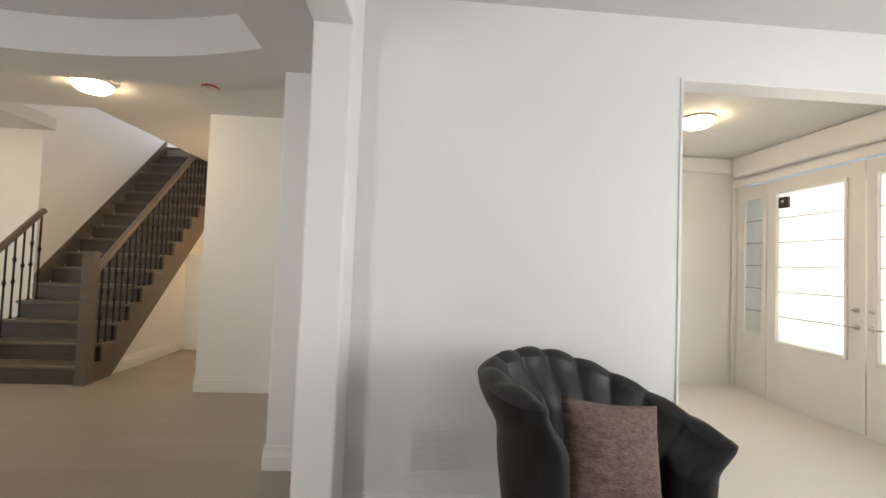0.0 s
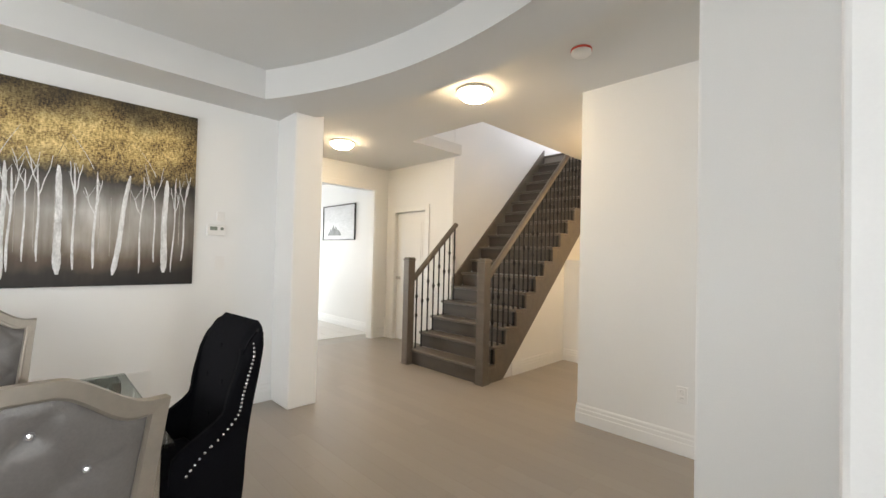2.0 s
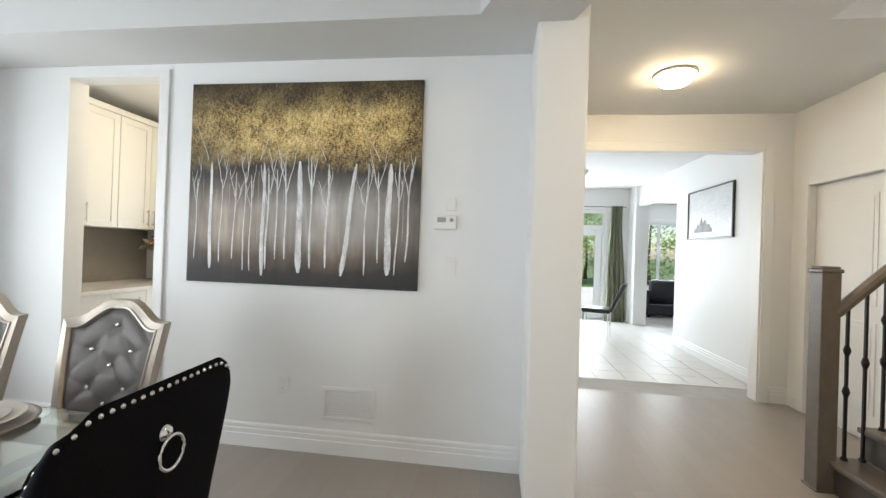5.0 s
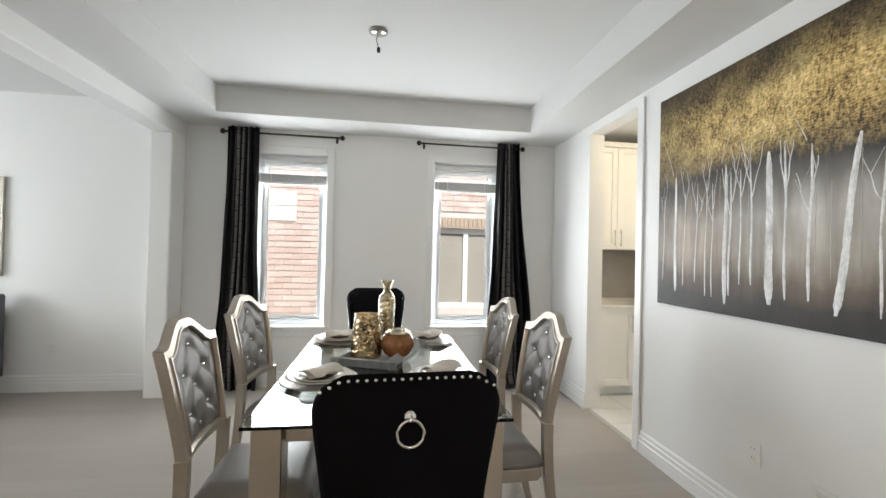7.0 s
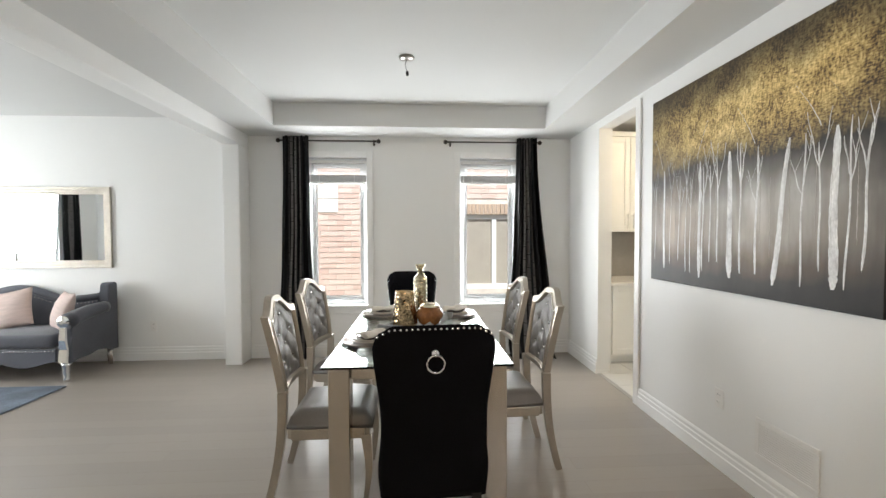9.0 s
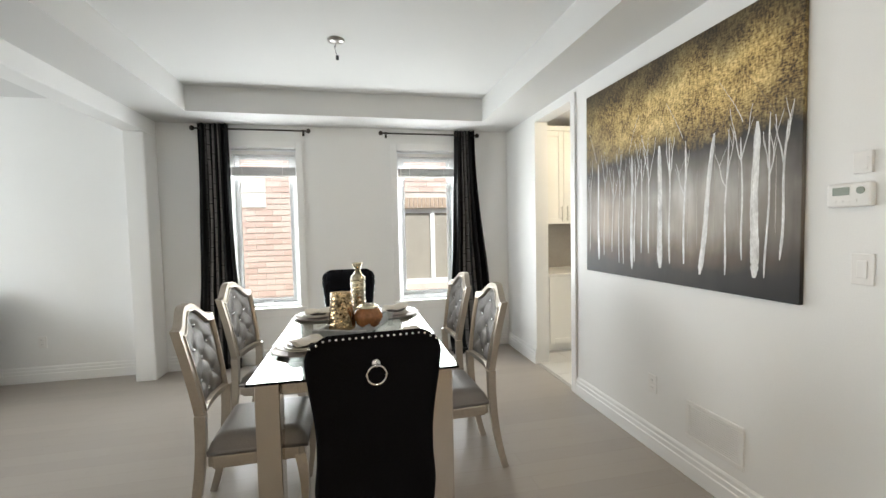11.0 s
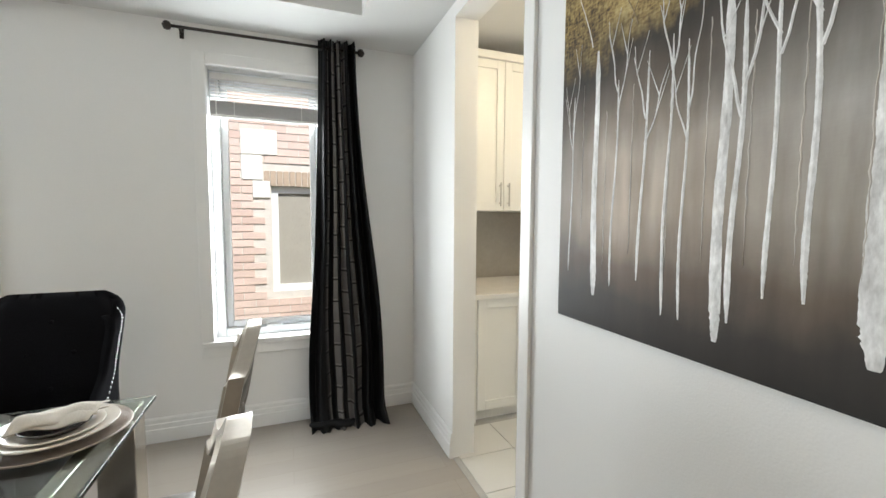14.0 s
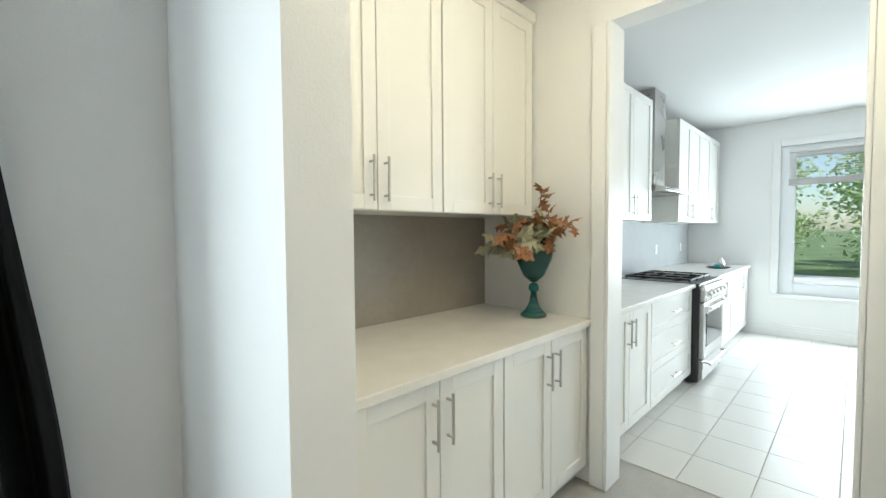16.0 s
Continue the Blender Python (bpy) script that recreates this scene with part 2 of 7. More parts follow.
def prism(outline, lo, hi, axis="z"):
    """A closed outline of 2D points, drawn out along an axis from lo to hi."""
    def at(a, b, c):
        return {"z": (a, b, c), "y": (a, c, b), "x": (c, a, b)}[axis]
    bm = bmesh.new()
    low = [bm.verts.new(at(a, b, lo)) for a, b in outline]
    top = [bm.verts.new(at(a, b, hi)) for a, b in outline]
    n = len(outline)
    bm.faces.new(low)
    bm.faces.new(top)
    for i in range(n):
        bm.faces.new((low[i], low[(i + 1) % n], top[(i + 1) % n], top[i]))
    return bm


def smoothstep(x):
    x = max(0.0, min(1.0, x))
    return x * x * (3 - 2 * x)


def structure(name, bm, material, label="", category=""):
    return link(name, bm, material, None, label, False, category, "structure")


def wall_with_holes(along, lo, hi, z0, z1, face0, face1, holes, bevel=0.0):
    """A wall along x or y, with openings (a0, a1, z0, z1) cut through it."""
    holes = sorted(holes)
    bms = []

    def add(a0, a1, b0, b1):
        if a1 - a0 > 1e-4 and b1 - b0 > 1e-4:
            if along == "x":
                bms.append(box(a0, a1, face0, face1, b0, b1))
            else:
                bms.append(box(face0, face1, a0, a1, b0, b1))
    at = lo
    for a0, a1, b0, b1 in holes:
        add(at, a0, z0, z1)
        add(a0, a1, z0, b0)
        add(a0, a1, b1, z1)
        at = a1
    add(at, hi, z0, z1)
    return join(*bms)


# ---- setting: floors ----
structure("floor", join(box(-5.72, 4.45, -1.67, 9.5, -0.12, 0.0)), FLOOR, "grey-brown stained oak floor in dining room, living room and hall", "floor")
structure("floor_kitchen", box(-13.2, -5.7205, -1.75, 9.5, -0.12, -0.006), GROUT, "grey grout bed under pale kitchen tiles", "floor")
structure("floor_pantry", box(-5.72, WX - 0.005, -1.75, 0.35, 0.0005, 0.004), GROUT, "grey grout bed in the pantry passage", "floor")
structure("floor_foyer", box(1.2, 4.3, 2.46, 5.03, 0.001, 0.008), TILE, "pale polished tile floor of the foyer", "floor")

# ---- setting: walls ----
W1, W2 = (-1.51, -0.80), (-3.33, -2.62)
WZ0, WZ1 = 0.61, 2.36
structure("wall_south", wall_with_holes("x", WB, 4.45, 0, 2.95, WY - 0.30, WY, [(W2[0], W2[1], WZ0, WZ1), (W1[0], W1[1], WZ0, WZ1)]), WALL, "white painted outer wall with two tall windows", "wall")
OY0, OY1, OZ = -0.56, 0.18, 2.52
structure("wall_west", wall_with_holes("y", WY, 2.73, 0, 2.95, WB, WX, [(OY0, OY1, 0, OZ)]), WALL, "white painted dining wall with an open pantry doorway", "wall")
structure("wall_pier_west", box(WB, -3.60, 2.7305, 3.0, 0, 2.95, 0.012), WALL, "white painted wall end beside the hall", "wall")
structure("wall_pier_east", join(box(-0.56, PX0 - 0.0005, 2.90, 3.12, 0, 2.95, 0.012)), WALL, "white painted wall end beside the hall", "wall")
structure("wall_east", join(box(PX0, PX1, 2.03, 3.12, 0, 2.95, 0.012)), WALL, "white painted wall end between dining and living rooms", "wall")
structure("column", box(PX0, PX1, WY + 0.0005, -1.105, 0, BEAM - 0.0005, 0.012), WALL, "white square column against the window wall", "column")
structure("beam", box(PX0, PX1, WY + 0.0005, 2.0295, BEAM, 2.95, 0.012), WALL, "white dropped beam between dining and living rooms", "beam")
structure("wall_chair", wall_with_holes("x", PX1 + 0.0005, 4.3, 0, 2.95, CHY, CHY + 0.13, [(1.80, 3.95, 0, 2.46)]), WALL, "white living room wall with a wide opening to the foyer", "wall")
structure("wall_front", wall_with_holes("y", WY, 5.2, 0, 2.95, 4.3, 4.45, [(-0.75, 1.45, 0.6, 2.3), (2.75, 4.98, 0.008, 2.5)]), WALL, "white front wall with window and entrance doors", "wall")
structure("wall_hall_north", join(box(-1.79, 1.9, 4.43, 4.6, 0, 2.95), box(1.73, 1.9, 4.6, 5.2, 0, 2.95), box(1.9, 4.3, 5.03, 5.2, 0, 2.95), box(-1.79, -1.62, 4.6, 6.3, 0, 2.95)), WALL, "white painted hall wall beside the stairs", "wall")
structure("wall_under_stairs", join(box(-3.05, -1.62, 6.3, 6.42, 0, 1.36), box(-2.93, -1.62, 7.7, 7.82, 0, 2.95), box(-1.74, -1.62, 6.3, 7.7, 0, 2.95)), WALL, "white back wall beside the stairs", "wall")
structure("wall_stairs", box(-4.34, -4.19, DY + 0.005, 9.5, 0, 5.6), WALL, "tall white stairwell wall", "wall")
structure("wall_stairs_far", join(box(-4.19, -2.0, 9.35, 9.5, 3.05, 3.9), box(-4.19, -2.0, 9.35, 9.5, 5.4, 5.6), box(-4.19, -4.1, 9.35, 9.5, 3.9, 5.4), box(-2.9, -2.0, 9.35, 9.5, 3.9, 5.4)), WALL, "white landing wall", "wall")
structure("wall_stairs_upper", join(box(-2.15, -2.0, 4.3, 9.35, 3.0, 5.6), box(-4.34, -2.15, 4.25, 4.40, 3.0, 5.6), box(-4.34, -4.19, 4.4, DY, 3.0, 5.6)), WALL, "white upper stairwell wall", "wall")
structure("wall_closet", wall_with_holes("x", HX, -4.1895, 0, 2.95, DY, DY + 0.13, [(-5.50, -4.76, 0, 2.07)]), WALL, "white hall wall with a closet door", "wall")
structure("wall_hall_west", wall_with_holes("y", 2.87, DY + 0.13, 0, 2.95, HX - 0.14, HX, [(3.10, 5.10, 0, 2.43)]), WALL, "white wall with a wide opening to the breakfast room", "wall")
structure("wall_hall_south", box(HX, WB - 0.0005, 2.87, 3.0, 0, 2.95), WALL, "white hall wall", "wall")
structure("wall_pantry_north", box(HX + 0.05, WB, 0.36, 0.48, 0, 2.95), WALL, "white pantry wall", "wall")
structure("wall_kitchen_east", join(box(-5.91, -5.77, 0.183, 2.87, 0, 2.95), box(-5.91, -5.77, -0.77, 0.183, 2.46, 2.95), box(-5.91, -5.77, KY, -0.77, 0, 2.95)), WALL, "white wall between pantry and kitchen", "wall")
structure("wall_kitchen_south", join(box(KX - 0.15, WB, KY - 0.15, KY, 0, 2.95), box(WB - 0.02, WB + 0.0, KY, WY - 0.302, 0, 2.95)), WALL, "white kitchen wall", "wall")
structure("wall_kitchen_west", wall_with_holes("y", KY, 5.3, 0, 2.95, KX - 0.15, KX, [(-0.55, 0.85, 0.55, 2.45), (3.05, 4.85, 0.0, 2.35)]), WALL, "pale grey kitchen wall with window and patio doors", "wall")
structure("wall_picture", box(-8.3, HX - 0.1405, DY, DY + 0.13, 0, 2.95), WALL, "white wall with a framed picture", "wall")
structure("wall_breakfast_pier", join(box(KX - 0.15, -10.05, 5.3, 5.55, 0, 2.95), box(-10.05, -8.3, DY, DY + 0.13, 2.4, 2.95)), WALL, "white wall end and header to the family room", "wall")
structure("wall_family", join(wall_with_holes("y", 5.55, 9.4, 0, 2.95, -13.0, -12.85, [(6.0, 8.4, 0.55, 2.3)]), box(-13.0, -4.34, 9.4, 9.5, 0, 2.95), box(-13.0, KX - 0.15, 5.45, 5.55, 0, 2.95)), WALL, "white family room walls with a wide window", "wall")

# ---- setting: ceilings ----


def hall_edge(x):
    return 3.23 - 0.115 * (x + 1.95) ** 2


def tray_edge(x):
    return 2.85 - 0.155 * (x + 1.85) ** 2


TX0, TX1, TY0 = -3.51, -0.60, -0.905
N = 36
# soffit strip on the hall side, curved on both edges
xs = [TX0 + (TX1 - TX0) * i / N for i in range(N + 1)]
strips = []
ring_in = [(x, tray_edge(x)) for x in xs]
ring_out = [(x, hall_edge(x)) for x in xs]
strips.append(prism(ring_in + list(reversed(ring_out)), SOFFIT, 2.95))
strips.append(prism([(WX, WY), (TX0, WY), (TX0, hall_edge(TX0)), (WX, hall_edge(WX))], SOFFIT, 2.95))
strips.append(prism([(TX1, WY), (PX0, WY), (PX0, hall_edge(PX0)), (TX1, hall_edge(TX1))], SOFFIT, 2.95))
strips.append(prism([(TX0, WY), (TX1, WY), (TX1, TY0), (TX0, TY0)], SOFFIT, 2.95))
structure("ceiling_bulkhead", join(*strips), CEILING, "white dropped bulkhead round the dining tray ceiling, curved towards the hall", "ceiling")
structure("ceiling_dining", box(TX0 - 0.02, TX1 + 0.02, TY0 - 0.02, 2.87, TRAY, 2.95), CEILING, "white raised tray ceiling over the dining table", "ceiling")
structure("ceiling_living", box(PX1 - 0.02, 4.4, WY - 0.02, 5.2, CEIL, 2.95), CEILING, "white living room ceiling", "ceiling")
SW0, SW1, SWY = -4.05, -2.92, 4.45
structure("ceiling_hall", join(box(HX - 0.02, TX0, 2.70, SWY, CEIL, 2.945), box(TX0, TX1, 2.88, SWY, CEIL, 2.945), box(TX1, PX1 - 0.0205, 2.70, SWY, CEIL, 2.945), box(HX - 0.02, SW0, SWY, DY, CEIL, 2.945), box(SW1, -1.6, SWY, 6.42, CEIL, 2.945), box(SW1, -1.6, 6.42, 9.4, CEIL, 2.945)), CEILING, "white hall ceiling with the stairwell opening", "ceiling")
structure("ceiling_stairs", box(-4.4, -1.9, 4.2, 9.55, 5.5, 5.65), CEILING, "white ceiling over the stairwell", "ceiling")
structure("ceiling_pantry", box(HX - 0.06, WB + 0.02, KY, 0.4, 2.76, 2.95), CEILING, "white pantry ceiling", "ceiling")
structure("ceiling_kitchen", box(-13.1, HX - 0.10, KY - 0.1, 9.5, CEIL, 2.95), CEILING, "white kitchen and breakfast ceiling", "ceiling")
# deck out of view, added to keep outside light from leaking past the ceilings
structure("roof", join(box(-13.2, -4.36, -1.9, 9.7, 2.951, 3.0), box(-4.36, -1.98, -1.9, 4.24, 2.951, 3.0), box(-1.98, 4.6, -1.9, 9.7, 2.951, 3.0)), MORTAR, "flat unseen deck added above the rooms to stop light leaks", "roof")

# ---- more materials ----
SILVER = mat("champagne silver lacquer", (0.46, 0.415, 0.355), 0.34, 0.72, vary=0.06, scale=5, fine=60, bump=0.006)
LEATHER = mat("silver-grey faux leather", (0.165, 0.152, 0.143), 0.40, 0.08, vary=0.08, scale=6, fine=140, bump=0.02)
VELVET = mat("black velvet", (0.0035, 0.0035, 0.005), 0.95, vary=0.3, scale=5, fine=160, bump=0.02)
VELVET.node_tree.nodes["Principled BSDF"].inputs["Specular IOR Level"].default_value = 0.12
LEGBLACK = mat("black lacquered wood", (0.012, 0.011, 0.011), 0.3, vary=0.15, scale=6, fine=60)
CRYSTAL = mat("crystal button", (0.85, 0.85, 0.88), 0.05, 0.9, vary=0.03, scale=40, fine=200, bump=0.0)
MIRRORLEG = mat("mirrored champagne leg", (0.62, 0.57, 0.50), 0.16, 0.85, vary=0.04, scale=3, fine=40, bump=0.0)
TABLEGLASS = glass("clear greenish table glass", (0.86, 0.95, 0.92), 0.0, 1.5)
CHINA = mat("ivory china", (0.72, 0.68, 0.62), 0.25, vary=0.03, scale=8, fine=60, bump=0.003)
CHARGER = mat("beaded taupe charger", (0.36, 0.31, 0.27), 0.35, 0.4, vary=0.1, scale=20, fine=160, bump=0.03)
DARKCHINA = mat("dark grey glazed bowl", (0.055, 0.05, 0.05), 0.2, vary=0.1, scale=10, fine=90)
LINEN = mat("cream linen napkin", (0.70, 0.66, 0.60), 0.85, vary=0.05, scale=12, fine=220, bump=0.05)
TRAYWOOD = mat("weathered grey tray wood", (0.30, 0.31, 0.31), 0.55, vary=0.14, scale=4, fine=30, bump=0.02, stretch=(6, 1, 1))
CURTAINROD = mat("dark bronze rod", (0.045, 0.038, 0.033), 0.4, 0.7, vary=0.1, scale=12, fine=90)
SLAT = mat("white aluminium slat", (0.76, 0.75, 0.73), 0.4, vary=0.02, scale=4, fine=100, bump=0.0)
# greyer than SLAT: the packed slats' shade is put into the colour
STACK = mat("grey shaded blind stack", (0.42, 0.41, 0.40), 0.5, vary=0.04, scale=4, fine=100, bump=0.0)
PLASTIC = mat("white plastic", (0.80, 0.79, 0.77), 0.4, vary=0.01, scale=5, fine=120, bump=0.0)
LCD = mat("grey display", (0.25, 0.28, 0.24), 0.25, vary=0.05, scale=10, fine=100, bump=0.0)
RED = mat("red plastic", (0.55, 0.05, 0.03), 0.45, vary=0.05, scale=10, fine=90, bump=0.0)
DOME = lamp_glow("lit frosted glass dome", (1.0, 0.75, 0.45), 56.0)
DIMDOME = lamp_glow("dimly lit frosted glass dome", (1.0, 0.76, 0.46), 10.0)
PANTRYDOME = lamp_glow("softly lit frosted glass dome", (1.0, 0.80, 0.54), 38.0)
FROST = mat("unlit frosted glass dome", (0.72, 0.70, 0.66), 0.3, vary=0.03, scale=6, fine=60)
SOFAGREY = mat("charcoal velvet", (0.062, 0.066, 0.084), 0.7, vary=0.22, scale=4, fine=120, bump=0.02, sheen=0.25)
PINK = mat("blush knit", (0.62, 0.50, 0.46), 0.85, vary=0.08, scale=10, fine=90, bump=0.06, stretch=(1, 1, 4))
TUBGREY = mat("dark grey channelled velvet", (0.009, 0.0088, 0.0105), 0.5, vary=0.2, scale=5, fine=120, bump=0.02)
TUBGREY.node_tree.nodes["Principled BSDF"].inputs["Specular IOR Level"].default_value = 0.42
MAUVE = mat("mauve woven cushion", (0.15, 0.092, 0.080), 0.75, vary=0.4, scale=26, fine=70, bump=0.12, stretch=(1, 1, 2.2))
MIRROR = mat("mirror silvering", (0.9, 0.92, 0.92), 0.015, 1.0, vary=0.0, scale=2, fine=20, bump=0.0)
FRAMEWOOD = mat("antique silver frame", (0.52, 0.48, 0.42), 0.4, 0.5, vary=0.1, scale=10, fine=60, bump=0.01)
RUG = mat("blue-grey distressed rug", (0.135, 0.165, 0.21), 0.95, vary=0.45, scale=2.6, fine=120, bump=0.15)
TEAL = glass("teal glass", (0.02, 0.22, 0.20), 0.03, 1.5, 0.75)
BRONZELEAF = mat("autumn silk leaf", (0.27, 0.12, 0.05), 0.7, vary=0.5, scale=16, fine=60, bump=0.02)
PALELEAF = mat("pale sage silk leaf", (0.34, 0.33, 0.21), 0.7, vary=0.25, scale=16, fine=60, bump=0.02)
WHITEDOOR = mat("white door paint", (0.80, 0.79, 0.77), 0.35, vary=0.01, scale=3, fine=120, bump=0.003)
OLIVE = mat("olive curtain", (0.16, 0.17, 0.11), 0.8, vary=0.15, scale=6, fine=120, bump=0.03)
NAVY = mat("dark blue-black leather", (0.016, 0.018, 0.023), 0.4, vary=0.15, scale=6, fine=120)
WOVEN = mat("brown woven chair back", (0.10, 0.075, 0.055), 0.6, vary=0.55, scale=22, fine=70, bump=0.1, stretch=(1, 1, 3))
SIDING = mat("taupe neighbour window panel", (0.36, 0.34, 0.30), 0.5, vary=0.05, scale=3, fine=40)
STEELBRUSH = mat("brushed stainless steel", (0.42, 0.41, 0.39), 0.28, 1.0, vary=0.02, scale=4, fine=150, bump=0.0)
GREYSPLASH = mat("pale grey glass splashback", (0.48, 0.50, 0.51), 0.15, vary=0.03, scale=4, fine=60, bump=0.0)


def hammered(name, color, rough):
    """Crackled, hammered mercury-glass surface."""
    m, n, l, b = nodes_of(name)
    tc = n.new("ShaderNodeTexCoord")
    v = n.new("ShaderNodeTexVoronoi")
    v.inputs["Scale"].default_value = 48
    l.new(tc.outputs["Object"], v.inputs["Vector"])
    v2 = n.new("ShaderNodeTexNoise")
    v2.inputs["Scale"].default_value = 14
    l.new(tc.outputs["Object"], v2.inputs["Vector"])
    r = n.new("ShaderNodeValToRGB")
    r.color_ramp.elements[0].color = (*[c * 0.35 for c in color], 1)
    r.color_ramp.elements[1].color = (*[min(1, c * 1.25) for c in color], 1)
    r.color_ramp.elements[0].position, r.color_ramp.elements[1].position = 0.35, 0.62
    l.new(v2.outputs["Fac"], r.inputs[0])
    l.new(r.outputs[0], b.inputs["Base Color"])
    b.inputs["Metallic"].default_value, b.inputs["Roughness"].default_value = 0.9, rough
    bp = n.new("ShaderNodeBump")
    bp.inputs["Strength"].default_value, bp.inputs["Distance"].default_value = 0.8, 0.006
    l.new(v.outputs["Distance"], bp.inputs["Height"])
    l.new(bp.outputs[0], b.inputs["Normal"])
    return m


GOLD = hammered("hammered gold glass", (0.62, 0.47, 0.28), 0.2)
MERCURY = hammered("crackled champagne glass", (0.70, 0.62, 0.44), 0.24)
AMBER = mat("caramel glazed ceramic", (0.25, 0.10, 0.035), 0.18, vary=0.3, scale=14, fine=60, bump=0.004)


def curtain_cloth():
    """Black satin with grey bamboo-like jacquard stripes down the middle, notched at intervals."""
    m, n, l, b = nodes_of("black jacquard satin")
    tc = n.new("ShaderNodeTexCoord")
    sx = n.new("ShaderNodeSeparateXYZ")
    l.new(tc.outputs["UV"], sx.inputs[0])

    def op(kind, a_in, c):
        k = n.new("ShaderNodeMath")
        k.operation = kind
        l.new(a_in, k.inputs[0])
        if isinstance(c, float):
            k.inputs[1].default_value = c
        else:
            l.new(c, k.inputs[1])
        return k.outputs[0]

    def ramp(a_in, stops):
        k = n.new("ShaderNodeValToRGB")
        e = k.color_ramp.elements
        for i, (p, c) in enumerate(stops):
            el = e[i] if i < 2 else e.new(p)
            el.position, el.color = p, (c, c, c, 1)
        l.new(a_in, k.inputs[0])
        return k.outputs[0]

    wob = n.new("ShaderNodeTexNoise")
    wob.inputs["Scale"].default_value, wob.inputs["Detail"].default_value = 7.0, 3
    l.new(tc.outputs["UV"], wob.inputs["Vector"])
    uw = op("ADD", sx.outputs[0], op("MULTIPLY", op("SUBTRACT", wob.outputs["Fac"], 0.5), 0.03))
    stripe = op("FRACT", op("MULTIPLY", uw, 7.0), 1.0)
    stripes = ramp(stripe, [(0.0, 0.0), (1.0, 0.0), (0.22, 0.0), (0.27, 1.0), (0.73, 1.0), (0.78, 0.0)])
    middle = ramp(sx.outputs[0], [(0.0, 0.0), (1.0, 0.0), (0.24, 0.0), (0.30, 1.0), (0.74, 1.0), (0.80, 0.0)])
    cell = op("FLOOR", op("MULTIPLY", uw, 7.0), 1.0)
    rowv = op("FRACT", op("ADD", op("MULTIPLY", sx.outputs[1], 17.0), op("MULTIPLY", cell, 0.37)), 1.0)
    notch = ramp(rowv, [(0.0, 0.15), (1.0, 1.0), (0.05, 0.15), (0.09, 0.75)])
    glint = ramp(rowv, [(0.0, 0.0), (1.0, 0.0), (0.09, 0.0), (0.12, 1.0), (0.17, 0.0)])
    fac = op("MULTIPLY", op("MULTIPLY", stripes, middle), notch)
    mix = n.new("ShaderNodeMix")
    mix.data_type = "RGBA"
    mix.inputs[6].default_value, mix.inputs[7].default_value = (0.002, 0.002, 0.0025, 1), (0.15, 0.142, 0.138, 1)
    l.new(fac, mix.inputs["Factor"])
    pale = n.new("ShaderNodeMix")
    pale.data_type = "RGBA"
    pale.inputs[7].default_value = (0.26, 0.25, 0.24, 1)
    l.new(op("MULTIPLY", op("MULTIPLY", op("MULTIPLY", stripes, middle), glint), 0.8), pale.inputs["Factor"])
    l.new(mix.outputs[2], pale.inputs[6])
    l.new(pale.outputs[2], b.inputs["Base Color"])
    rr = n.new("ShaderNodeMapRange")
    rr.inputs["To Min"].default_value, rr.inputs["To Max"].default_value = 0.62, 0.36
    l.new(fac, rr.inputs["Value"])
    l.new(rr.outputs[0], b.inputs["Roughness"])
    b.inputs["Specular IOR Level"].default_value = 0.25
    return m


CURTAIN = curtain_cloth()

PY0, PY1, PZ0, PZ1 = 0.440, 2.055, 1.093, 2.445


